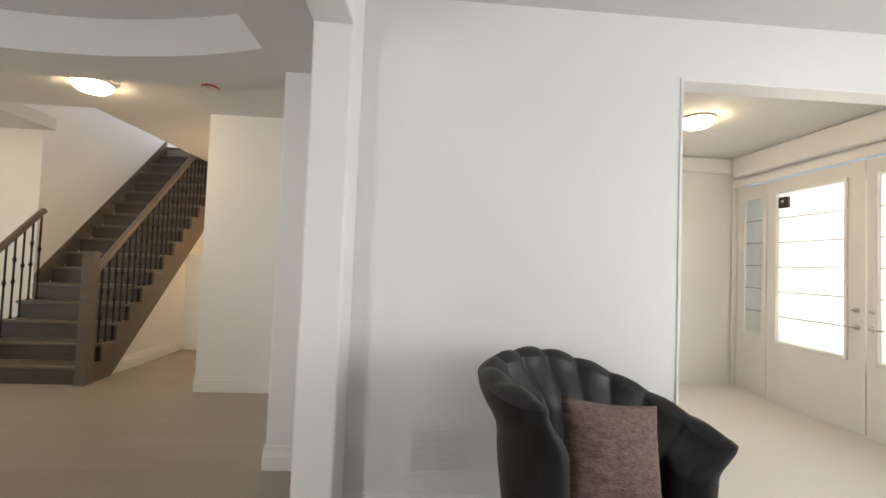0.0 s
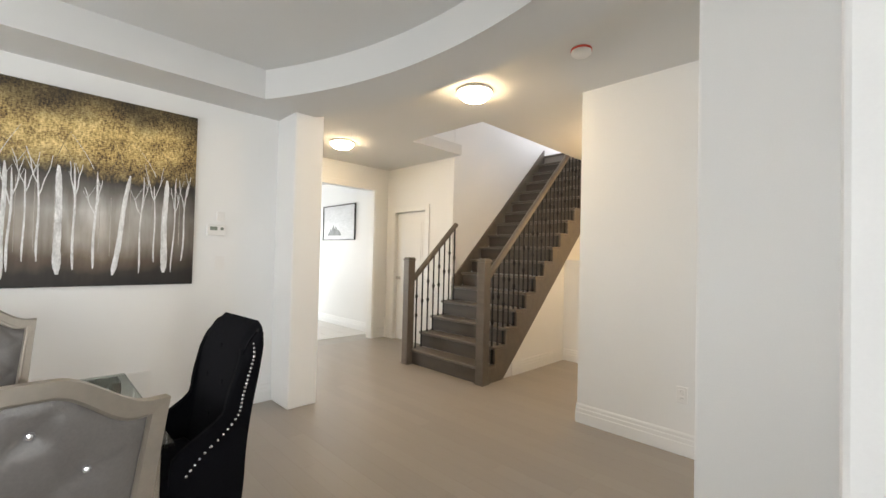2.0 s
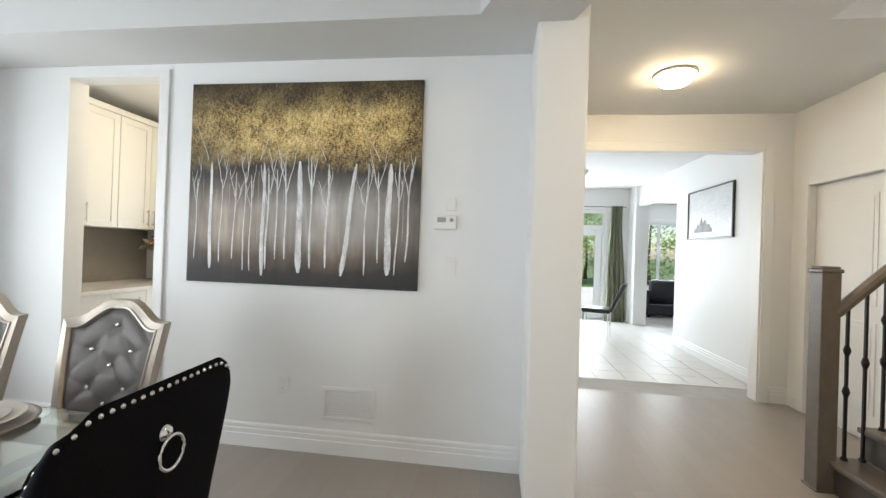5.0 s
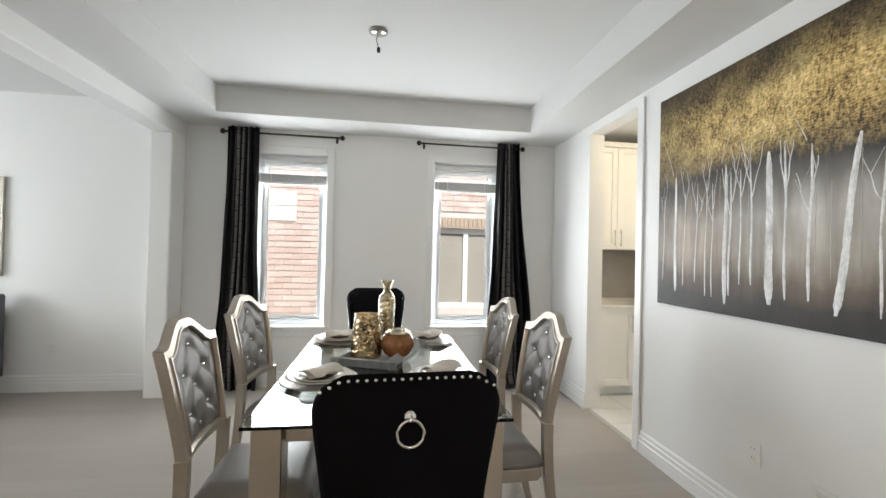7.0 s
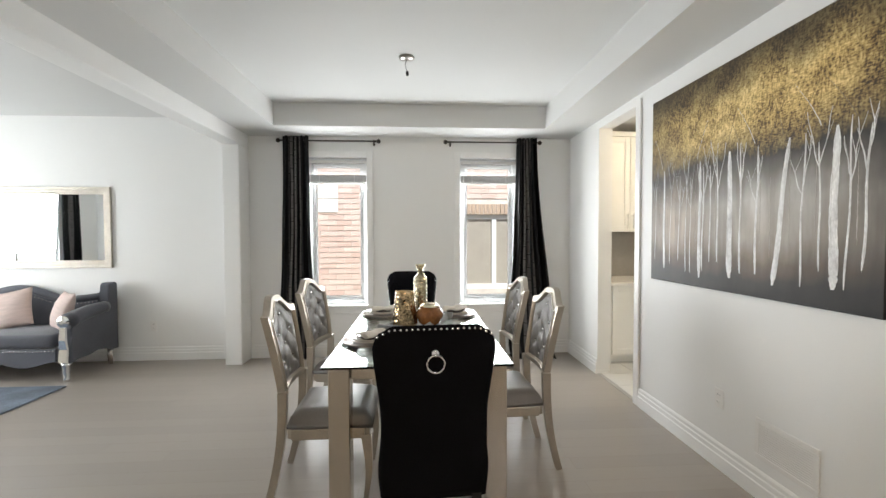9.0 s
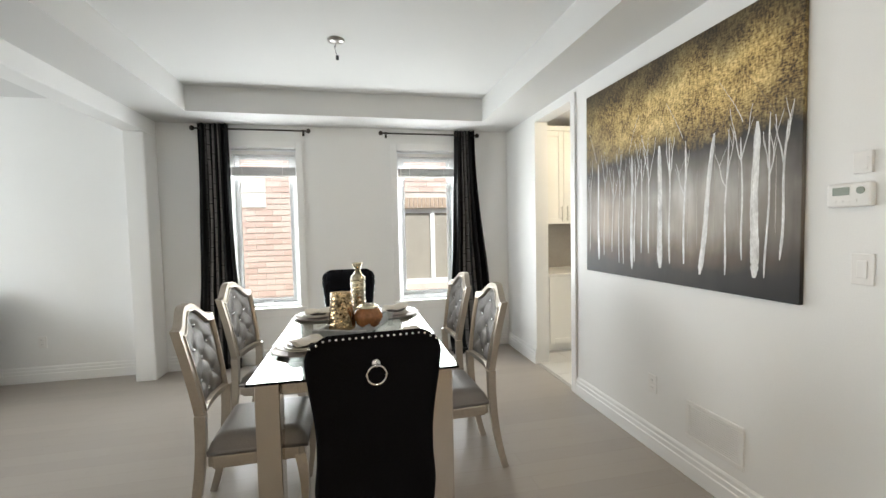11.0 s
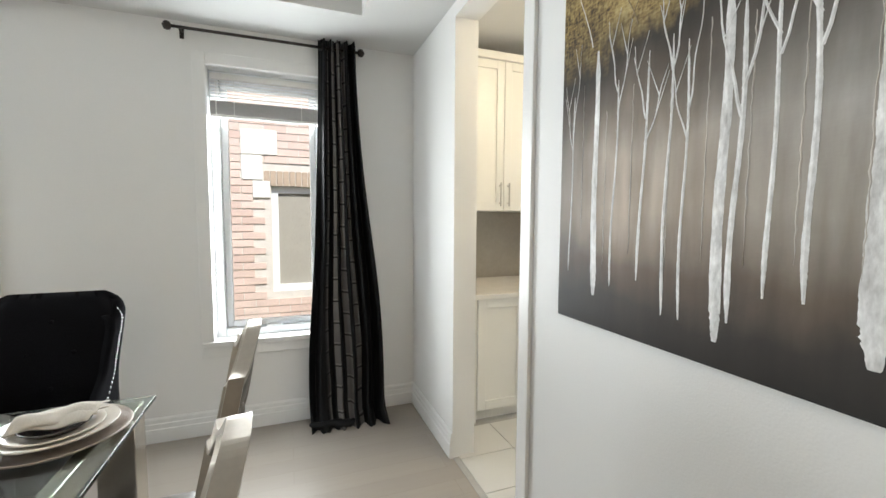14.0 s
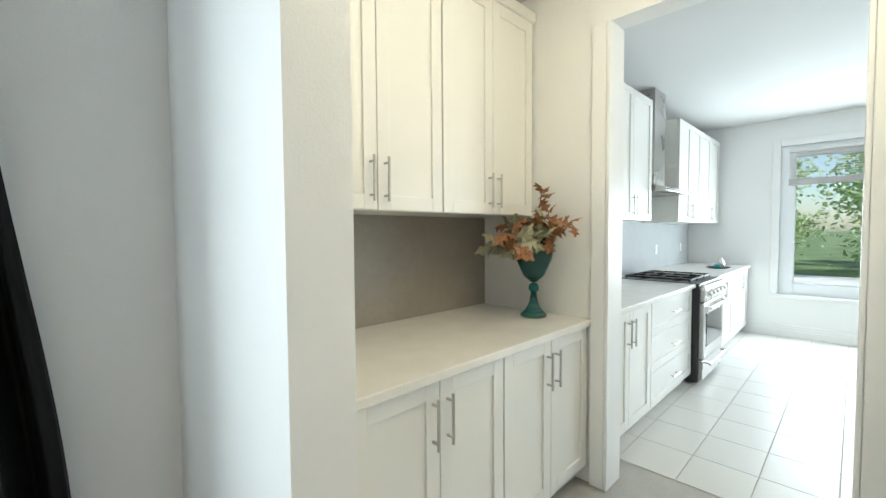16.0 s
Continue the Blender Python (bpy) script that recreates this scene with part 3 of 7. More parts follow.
def canvas_paint():
    """Dark earth, a misty grey and brown wood, and a gold canopy of small strokes over it."""
    m, n, l, b = nodes_of("painted canvas")
    tc = n.new("ShaderNodeTexCoord")
    sep = n.new("ShaderNodeSeparateXYZ")
    l.new(tc.outputs["Object"], sep.inputs[0])

    def rng(out, lo, hi):
        k = n.new("ShaderNodeMapRange")
        k.inputs["From Min"].default_value, k.inputs["From Max"].default_value = lo, hi
        l.new(out, k.inputs["Value"])
        return k.outputs[0]

    def noise(scale, detail, stretch=(1, 1, 1), turn=0.0):
        mp = n.new("ShaderNodeMapping")
        mp.inputs["Scale"].default_value = stretch
        mp.inputs["Rotation"].default_value = (turn, 0, 0)
        l.new(tc.outputs["Object"], mp.inputs["Vector"])
        k = n.new("ShaderNodeTexNoise")
        k.inputs["Scale"].default_value, k.inputs["Detail"].default_value = scale, detail
        l.new(mp.outputs[0], k.inputs["Vector"])
        return k.outputs["Fac"]

    def ramp(out, stops):
        k = n.new("ShaderNodeValToRGB")
        e = k.color_ramp.elements
        for i, (p, c) in enumerate(stops):
            c = c if isinstance(c, tuple) else (c, c, c)
            el = e[i] if i < 2 else e.new(p)
            el.position, el.color = p, (*c, 1)
        l.new(out, k.inputs[0])
        return k.outputs[0]

    def blend(kind, fac, a_out, b_out):
        k = n.new("ShaderNodeMix")
        k.data_type, k.blend_type = "RGBA", kind
        if isinstance(fac, float):
            k.inputs["Factor"].default_value = fac
        else:
            l.new(fac, k.inputs["Factor"])
        l.new(a_out, k.inputs[6])
        l.new(b_out, k.inputs[7])
        return k.outputs[2]

    def math_node(op, a_out, c, d=None):
        k = n.new("ShaderNodeMath")
        k.operation = op
        l.new(a_out, k.inputs[0])
        if isinstance(c, float):
            k.inputs[1].default_value = c
        else:
            l.new(c, k.inputs[1])
        if d is not None:
            k.inputs[2].default_value = d
        return k.outputs[0]

    u, v = rng(sep.outputs[1], PY0, PY1), rng(sep.outputs[2], PZ0, PZ1)
    wob = math_node("MULTIPLY_ADD", noise(4.0, 5), 0.15, -0.075)
    vw = math_node("ADD", v, wob)
    uw = math_node("ADD", u, wob)
    brown = ramp(vw, [(0.0, (0.018, 0.012, 0.009)), (1.0, (0.03, 0.018, 0.008)), (0.06, (0.034, 0.023, 0.016)), (0.14, (0.15, 0.10, 0.066)), (0.25, (0.52, 0.43, 0.345)), (0.37, (0.52, 0.44, 0.365)), (0.49, (0.18, 0.142, 0.112)), (0.56, (0.038, 0.028, 0.021))])
    grey = ramp(vw, [(0.0, (0.016, 0.013, 0.011)), (1.0, (0.03, 0.02, 0.01)), (0.06, (0.034, 0.025, 0.019)), (0.14, (0.16, 0.118, 0.082)), (0.25, (0.44, 0.405, 0.36)), (0.38, (0.54, 0.53, 0.51)), (0.49, (0.19, 0.178, 0.162)), (0.57, (0.038, 0.033, 0.028))])
    side = ramp(uw, [(0.0, 0.0), (1.0, 0.35), (0.30, 0.25), (0.48, 1.0), (0.80, 0.9)])
    wood = blend("MIX", side, brown, grey)
    glow = ramp(uw, [(0.0, 0.38), (1.0, 0.30), (0.16, 1.0), (0.36, 0.70), (0.60, 1.08), (0.78, 0.85), (0.92, 0.5)])
    wood = blend("MULTIPLY", 1.0, wood, glow)
    wood = blend("MULTIPLY", 0.75, wood, ramp(noise(2.4, 6, (1, 6, 1.0)), [(0.34, (0.55, 0.50, 0.44)), (0.66, 1.15)]))
    fringe = math_node("MULTIPLY_ADD", noise(26, 4, (1, 1.4, 0.7)), 0.10, -0.05)
    vg = math_node("ADD", vw, fringe)
    band = ramp(vg, [(0.56, 0.0), (1.0, 0.30), (0.63, 0.75), (0.70, 1.0), (0.85, 1.0), (0.94, 0.55)])
    strokes = math_node("ADD", noise(95, 3, (1, 0.55, 1.5), 0.7), noise(70, 4, (1, 1.5, 0.55), 0.5))
    strokes = math_node("MULTIPLY", strokes, 0.5)
    clump = noise(9, 5)
    dabs = math_node("MULTIPLY_ADD", clump, 0.45, -0.22)
    dabs = math_node("ADD", strokes, dabs)
    gold = ramp(dabs, [(0.36, (0.055, 0.030, 0.009)), (0.68, (0.95, 0.76, 0.36)), (0.44, (0.30, 0.19, 0.058)), (0.55, (0.64, 0.46, 0.17))])
    heat = ramp(uw, [(0.0, 0.45), (1.0, 0.55), (0.18, 0.85), (0.60, 1.05), (0.85, 1.0)])
    gold = blend("MULTIPLY", 1.0, gold, heat)
    high = ramp(vw, [(0.60, 0.75), (1.0, 0.32), (0.70, 1.0), (0.82, 1.0), (0.92, 0.55)])
    gold = blend("MULTIPLY", 1.0, gold, high)
    l.new(blend("MIX", band, wood, gold), b.inputs["Base Color"])
    b.inputs["Roughness"].default_value = 0.5
    bp = n.new("ShaderNodeBump")
    bp.inputs["Strength"].default_value, bp.inputs["Distance"].default_value = 0.3, 0.0015
    l.new(strokes, bp.inputs["Height"])
    l.new(bp.outputs[0], b.inputs["Normal"])
    return m


CANVAS = canvas_paint()
BIRCH = mat("white impasto paint", (0.74, 0.73, 0.715), 0.5, vary=0.26, scale=16, fine=90, bump=0.03, stretch=(1, 1.4, 0.6))

# ---- baseboards, casings ----


def baseboard(name, a, b, inward):
    """A tall stepped skirting along a wall from a to b, inward being the way into the room."""
    a, b, n = Vector((*a, 0)), Vector((*b, 0)), Vector((*inward, 0))
    d = (b - a)
    bm = bmesh.new()
    prof = [(0.001, 0.001), (0.018, 0.001), (0.018, 0.085), (0.014, 0.090), (0.014, 0.118), (0.010, 0.124), (0.010, 0.146), (0.004, 0.158), (0.001, 0.158)]
    r0 = [bm.verts.new(a + n * o + Vector((0, 0, h))) for o, h in prof]
    r1 = [bm.verts.new(b + n * o + Vector((0, 0, h))) for o, h in prof]
    k = len(prof)
    for i in range(k):
        bm.faces.new((r0[i], r0[(i + 1) % k], r1[(i + 1) % k], r1[i]))
    bm.faces.new(r0)
    bm.faces.new(list(reversed(r1)))
    return structure(name, bm, TRIM, "white stepped baseboard", "baseboard")


for a, b, n in (
    ((WX, WY), (WX, OY0), (1, 0)), ((WX, OY1 + 0.075), (WX, 2.73), (1, 0)),
    ((WX, WY), (PX0, WY), (0, 1)), ((PX1, WY), (4.3, WY), (0, 1)), ((PX1, CHY), (1.80, CHY), (0, -1)), ((PX0, 2.03), (PX0, 2.90), (-1, 0)),
    ((-0.56, 2.90), (PX0, 2.90), (0, -1)), ((-0.56, 2.90), (-0.56, 3.12), (-1, 0)), ((-1.79, 4.43), (1.2, 4.43), (0, -1)), ((-1.79, 4.43), (-1.79, 6.3), (-1, 0)),
    ((-3.05, 6.3), (-1.79, 6.3), (0, -1)), ((HX, DY), (-5.59, DY), (0, -1)), ((-4.67, DY), (-4.19, DY), (0, -1)), ((HX, 5.19), (HX, DY), (1, 0)),
    ((-5.91, 0.36), (-5.91, 2.87), (-1, 0)), ((KX, -0.9), (KX, 3.0), (1, 0)), ((-8.3, DY), (-5.86, DY), (0, -1)),
):
    baseboard("baseboard", a, b, n)

# casing at the dining side of the pantry doorway, and round the hall openings
structure("trim_pantry_door", box(WX + 0.0005, WX + 0.018, OY1, OY1 + 0.072, 0, 2.56, 0.004), TRIM, "white flat casing beside the pantry doorway", "trim")
structure("trim_pantry_inner", join(box(-5.93, -5.75, -0.77, -0.752, 0, 2.46, 0.004), box(-5.769, -5.752, -0.85, -0.772, 0, 2.46, 0.004), box(-5.93, -5.912, -0.85, -0.772, 0, 2.46, 0.004), box(-5.93, -5.75, 0.165, 0.1825, 0, 2.46, 0.004), box(-5.769, -5.752, 0.1835, 0.262, 0, 2.46, 0.004)), TRIM, "white casing at the pantry end", "trim")
structure("trim_breakfast_opening", join(box(HX + 0.0005, HX + 0.018, 5.10, 5.185, 0, 2.515, 0.004), box(HX + 0.0005, HX + 0.018, 3.10, 5.0995, 2.43, 2.515, 0.004), box(HX - 0.141, HX, 5.085, 5.0995, 0, 2.43, 0.002)), TRIM, "white casing round the breakfast room opening", "trim")
structure("trim_foyer_opening", join(box(1.80, 1.818, CHY - 0.006, CHY + 0.136, 0, 2.46, 0.004), box(1.8185, 3.95, CHY - 0.006, CHY + 0.136, 2.442, 2.46, 0.004)), TRIM, "white casing of the foyer opening", "trim")
structure("trim_foyer_cornice", join(box(1.901, 4.298, 4.93, 5.028, 2.62, 2.798, 0.02), box(4.2, 4.298, 2.47, 4.929, 2.56, 2.798, 0.02)), TRIM, "white stepped cornice in the foyer", "trim")

# ---- windows ----


def window(name, x0, x1, label):
    """A tall casement in the window wall, with its sash, pane, sill and casing."""
    w = empty(name, label, "window", kind="structure")
    y0 = WY - 0.14
    fr = 0.055
    part("window_frame", join(box(x0 + 0.0005, x0 + fr, y0 - 0.06, y0 + 0.05, WZ0, WZ1, 0.006), box(x1 - fr, x1 - 0.0005, y0 - 0.06, y0 + 0.05, WZ0, WZ1, 0.006),
                              box(x0 + fr, x1 - fr, y0 - 0.06, y0 + 0.05, WZ0 + 0.0005, WZ0 + fr, 0.006), box(x0 + fr, x1 - fr, y0 - 0.06, y0 + 0.05, WZ1 - fr, WZ1 - 0.0005, 0.006)), VINYL, w)
    a, b, c, d = x0 + fr + 0.002, x1 - fr - 0.002, WZ0 + fr + 0.002, WZ1 - fr - 0.002
    s = 0.04
    part("sash", join(box(a, a + s, y0 - 0.04, y0 + 0.005, c, d, 0.006), box(b - s, b, y0 - 0.04, y0 + 0.005, c, d, 0.006), box(a + s, b - s, y0 - 0.04, y0 + 0.005, c, c + s, 0.006), box(a + s, b - s, y0 - 0.04, y0 + 0.005, d - s, d, 0.006)), VINYL, w)
    pane = part("pane", box(a + s - 0.004, b - s + 0.004, y0 - 0.02, y0 - 0.014, c + s - 0.004, d - s + 0.004), PANE, w)
    pane.visible_shadow = False
    part("window_sill", box(x0 - 0.07, x1 + 0.07, y0 + 0.051, WY + 0.03, WZ0 - 0.03, WZ0 + 0.004, 0.006), TRIM, w)
    cw = 0.075
    part("casing", join(box(x0 - cw, x0 - 0.001, WY + 0.0005, WY + 0.018, WZ0 + 0.005, WZ1 + cw, 0.005), box(x1 + 0.001, x1 + cw, WY + 0.0005, WY + 0.018, WZ0 + 0.005, WZ1 + cw, 0.005),
                        box(x0 - 0.0005, x1 + 0.0005, WY + 0.0005, WY + 0.018, WZ1 + 0.001, WZ1 + cw, 0.005), box(x0 - cw, x1 + cw, WY + 0.0005, WY + 0.014, WZ0 - 0.10, WZ0 - 0.031, 0.005)), TRIM, w)
    part("crank_handle", join(box((x0 + x1) / 2 - 0.05, (x0 + x1) / 2 + 0.05, y0 + 0.008, y0 + 0.05, WZ0 + fr - 0.002, WZ0 + fr + 0.014, 0.005), box((x0 + x1) / 2 - 0.09, (x0 + x1) / 2 + 0.02, y0 + 0.03, y0 + 0.042, WZ0 + fr + 0.012, WZ0 + fr + 0.022, 0.004)), VINYL, w)
    return w


window("window_1", *W1, "white vinyl casement window with a brick view")
window("window_2", *W2, "white vinyl casement window beside the pantry wall")


def blind(x0, x1, label):
    """A mini blind pulled most of the way up: open slats over a packed stack."""
    y = WY - 0.055
    b = empty("window_blind", label, "blind", ((x0 + x1) / 2, y, 2.06), group="raised mini blinds")
    h = (x1 - x0) / 2 - 0.012
    part("headrail", box(-h, h, -0.014, 0.014, 0.235, 0.272, 0.004), SLAT, b)
    me = None
    for i in range(6):
        z = 0.118 + i * 0.0205
        bm = sweep([(-h, 0, 0), (h, 0, 0)], [(-0.011, -0.002), (0, 0.0025), (0.011, -0.002), (0.011, -0.001), (0, 0.0035), (-0.011, -0.001)])
        if me is None:
            ob = part("slat", bm, SLAT, b)
            me = ob.data
        else:
            bm.free()
            ob = new("slat", me)
            ob.parent = b
        ob.location = (0, 0, z)
    for i in range(16):
        ob = new("stacked_slat", part("stacked_slat", box(-h, h, -0.012, 0.012, 0, 0.0032), STACK, b).data if i == 0 else stacked)
        stacked = ob.data
        ob.parent = b
        ob.location = (0, 0, 0.018 + i * 0.0052)
    part("bottom_rail", box(-h, h, -0.013, 0.013, 0.0, 0.016, 0.004), SLAT, b)
    for s in (-0.6, 0.6):
        part("ladder_cord", box(h * s - 0.002, h * s + 0.002, 0.012, 0.0135, 0.016, 0.24), SLAT, b)
    part("tilt_wand", sweep([(h * 0.9, 0.02, 0.235), (h * 0.9, 0.022, -0.45)], circle(0.0035, 6)), PLASTIC, b)


blind(*W1, "white mini blind raised to the window top")
blind(*W2, "white mini blind raised to the window top")


def rod(x0, x1, label):
    r = empty("curtain_rod", label, "curtain rod", (0, WY + 0.075, 2.535), group="curtain rods")
    part("pole", sweep([(x0, 0, 0), (x1, 0, 0)], circle(0.009, 10)), CURTAINROD, r, smooth=True)
    for x in (x0, x1):
        part("finial", lathe([(0, -0.027), (0.017, -0.02), (0.026, 0), (0.017, 0.02), (0, 0.027)], 14, (x, 0, 0)), CURTAINROD, r, smooth=True)
    for x in (x0 + 0.06, x1 - 0.06):
        part("bracket", join(box(x - 0.006, x + 0.006, -0.074, -0.004, -0.006, 0.004), box(x - 0.012, x + 0.012, -0.0745, -0.068, -0.04, 0.03, 0.003)), CURTAINROD, r)


rod(-1.66, -0.515, "thin dark bronze curtain rod with ball finials")
rod(-3.565, -2.44, "thin dark bronze curtain rod with ball finials")


def curtain(name, xt0, xt1, xb0, xb1, y, ztop, zbot, folds, material, label, amp=0.04, flare=1.0, group="", axis="x", pool=0.0):
    """A pleated panel: folds tighten at the top and spread towards the hem; some cloth may lie on the floor."""
    nu, nv = folds * 10, 34
    bm = bmesh.new()
    uvl = bm.loops.layers.uv.new("UVMap")
    seed = random.random() * 10
    vs = []
    for i in range(nu + 1):
        u = i / nu
        col = []
        for j in range(nv + 1):
            v = j / nv
            top = smoothstep(v)
            x = (xb0 + (xb1 - xb0) * u) * (1 - top) + (xt0 + (xt1 - xt0) * u) * top
            ph = 2 * math.pi * folds * u + 0.5 * math.sin(3 * v + seed) + 0.35 * math.sin(7 * v + 2 * seed + 3 * u)
            a = amp * (1 - 0.35 * top) * (0.75 + 0.25 * math.sin(5 * u + seed))
            yy = a * math.sin(ph) + 0.012 * math.sin(2.3 * ph + 4 * v)
            z = zbot + (ztop - zbot) * v
            if pool and v < 0.06:
                k = (0.06 - v) / 0.06
                yy += pool * k * k
                z = zbot + (ztop - zbot) * v * 0.8 + 0.012 * math.sin(ph) * k
            z = max(zbot + 0.004, z)
            x += 0.012 * math.sin(9 * v + 5 * u + seed) * (1 - top)
            col.append(bm.verts.new((x, y + yy, z) if axis == "x" else (y + yy, x, z)))
        vs.append(col)
    for i in range(nu):
        for j in range(nv):
            f = bm.faces.new((vs[i][j], vs[i + 1][j], vs[i + 1][j + 1], vs[i][j + 1]))
            for lp, (a, b) in zip(f.loops, ((i, j), (i + 1, j), (i + 1, j + 1), (i, j + 1))):
                lp[uvl].uv = (a / nu, b / nv)
    c = empty(name, label, "curtain", group=group)
    ob = part("panel", bm, material, c, smooth=True)
    so = ob.modifiers.new("thickness", "SOLIDIFY")
    so.thickness = 0.004
    return c


c = curtain("curtain", -0.86, -0.57, -0.90, -0.50, WY + 0.085, 2.585, 0.0, 5, CURTAIN, "black jacquard grommet curtain hanging from a bronze rod", group="black curtains")
for i in range(5):
    part("grommet", moved(lathe([(0.016, -0.004), (0.026, -0.003), (0.026, 0.003), (0.016, 0.004), (0.016, -0.004)], 14), pose(-0.835 + 0.06 * i, WY + 0.075, 2.535, 0, 90, 20)), CURTAINROD, c)
c = curtain("curtain", -3.53, -3.29, -3.72, -3.20, WY + 0.085, 2.585, 0.0, 5, CURTAIN, "black jacquard curtain with its hem lying on the floor", amp=0.055, group="black curtains", pool=0.16)
for i in range(5):
    part("grommet", moved(lathe([(0.016, -0.004), (0.026, -0.003), (0.026, 0.003), (0.016, 0.004), (0.016, -0.004)], 14), pose(-3.515 + 0.052 * i, WY + 0.075, 2.535, 0, 90, 20)), CURTAINROD, c)


def hem_roll(t):
    return [(0.038 * (1 + 0.35 * math.sin(9 * t + 2)) * math.cos(2 * math.pi * i / 12) * (0.35 + 0.65 * math.sin(math.pi * min(1, 0.08 + t))), 0.026 * math.sin(2 * math.pi * i / 12) * (0.4 + 0.6 * math.sin(math.pi * min(1, 0.1 + t)))) for i in range(12)]


part("hem", sweep([(-3.20 - 0.34 * t, WY + 0.155 + 0.055 * math.sin(math.pi * t) + 0.015 * math.sin(11 * t), 0.028) for t in [i / 24 for i in range(25)]], hem_roll), CURTAIN, c, "folded hem lying on the floor", smooth=True)

# ---- painting and wall fittings ----
painting = empty("painting", "large canvas of white birch trunks under gold leaves on the wall", "painting", (0, 0, 0))
part("canvas", box(WX + 0.001, WX + 0.022, PY0, PY1, PZ0, PZ1, 0.003), CANVAS, painting)


def stroke(bm_list, pts, widths, x):
    """A raised brush stroke on the canvas through (u, v) points."""
    bm = bmesh.new()
    rows = []
    for k, ((u, v), w) in enumerate(zip(pts, widths)):
        yc, zc = PY0 + u * (PY1 - PY0), PZ0 + v * (PZ1 - PZ0)
        rows.append([bm.verts.new((x, yc - w / 2, zc)), bm.verts.new((x + 0.0009, yc, zc)), bm.verts.new((x, yc + w / 2, zc))])
    for a, b in zip(rows, rows[1:]):
        bm.faces.new((a[0], a[1], b[1], b[0]))
        bm.faces.new((a[1], a[2], b[2], b[1]))
    bm_list.append(bm)


# trunks: place along the wall, width, height reached; the slimmer ones fork under the leaves
TRUNKS = [(0.605, 0.024, 0.60), (0.988, 0.026, 0.60), (1.246, 0.042, 0.61), (1.578, 0.032, 0.60), (1.852, 0.042, 0.60),
          (1.018, 0.013, 0.57), (1.325, 0.014, 0.63), (1.436, 0.015, 0.60), (1.148, 0.012, 0.60), (0.497, 0.007, 0.52), (0.680, 0.008, 0.52), (0.779, 0.009, 0.55),
          (0.852, 0.009, 0.56), (0.899, 0.008, 0.54), (1.084, 0.010, 0.57), (1.700, 0.011, 0.60), (1.786, 0.010, 0.56), (1.912, 0.010, 0.62), (1.980, 0.012, 0.58)]
GHOST = mat("faint grey paint", (0.42, 0.385, 0.345), 0.5, vary=0.3, scale=10, fine=60, bump=0.03, stretch=(1, 1, 0.2))
CANVASX = WX + 0.0222
rs = random.Random(5)
for k in range(15):
    u = 0.03 + 0.94 * (k + rs.uniform(0.2, 0.8)) / 15
    bot, top = rs.uniform(0.14, 0.24), rs.uniform(0.46, 0.56)
    pts = [(u + 0.001 * rs.uniform(-1, 1), bot + (top - bot) * i / 30) for i in range(31)]
    ghosts = []
    stroke(ghosts, pts, [rs.uniform(0.004, 0.007) * math.sin(math.pi * min(1, (i + 1) / 12) / 2) * (1 - 0.5 * i / 30) for i in range(31)], CANVASX)
    part("background_trunk", join(*ghosts), GHOST, painting, "faint grey distant trunk")
for k, (y, w, top) in enumerate(TRUNKS):
    strokes = []
    u = (y - PY0) / (PY1 - PY0)
    lean = 0.05 if k == 3 else rs.uniform(-0.006, 0.014)
    bot = rs.uniform(0.04, 0.07) if w > 0.02 else rs.uniform(0.06, 0.14)
    n = 150
    sway, ph = rs.uniform(0.0012, 0.0030), rs.uniform(0, 6.28)
    pts = [(u + lean * (i / n - 0.4) + sway * math.sin(i * 0.05 + ph) + 0.00025 * rs.uniform(-1, 1), bot + (top - bot) * i / n) for i in range(n + 1)]
    wid = [w * (1.08 - 0.38 * i / n) * (rs.uniform(0.975, 1.025) + 0.05 * math.sin(i * 0.19 + 2 * k) + 0.04 * math.sin(i * 0.47 + k)) * min(1, 0.40 + i / 16) * min(1, 0.40 + (n - i) / 22) * (rs.uniform(0.75, 1.0) if i < 14 else 1) for i in range(n + 1)]
    stroke(strokes, pts, wid, CANVASX + 0.0003)
    if w < 0.016:
        for side in (-1, 1):
            v0 = rs.uniform(0.36, 0.44) if k % 2 else rs.uniform(0.44, 0.50)
            ln = rs.uniform(0.12, 0.20)
            bx = rs.uniform(0.016, 0.040) * side
            at = pts[int((v0 - bot) / (top - bot) * n)][0]
            p = [(at + bx * t ** 0.8 + 0.002 * math.sin(9 * t + k), v0 + ln * t) for t in [i / 8 for i in range(9)]]
            stroke(strokes, p, [max(0.0035, 0.65 * w) * (1 - 0.6 * i / 8) for i in range(9)], CANVASX + 0.0005)
            for j in (3, 5):
                if rs.random() < 0.8:
                    q = [(p[j][0] + (0.6 if j == 3 else -0.7) * bx * t, p[j][1] + 0.07 * t) for t in [i / 5 for i in range(6)]]
                    stroke(strokes, q, [0.0038 * (1 - 0.6 * i / 5) for i in range(6)], CANVASX + 0.0007)
    part("painted_trunk", join(*strokes), BIRCH, painting, "white impasto birch trunk")
TWIG = mat("dull bronze twig paint", (0.20, 0.15, 0.085), 0.5, vary=0.3, scale=20, fine=90, bump=0.03)
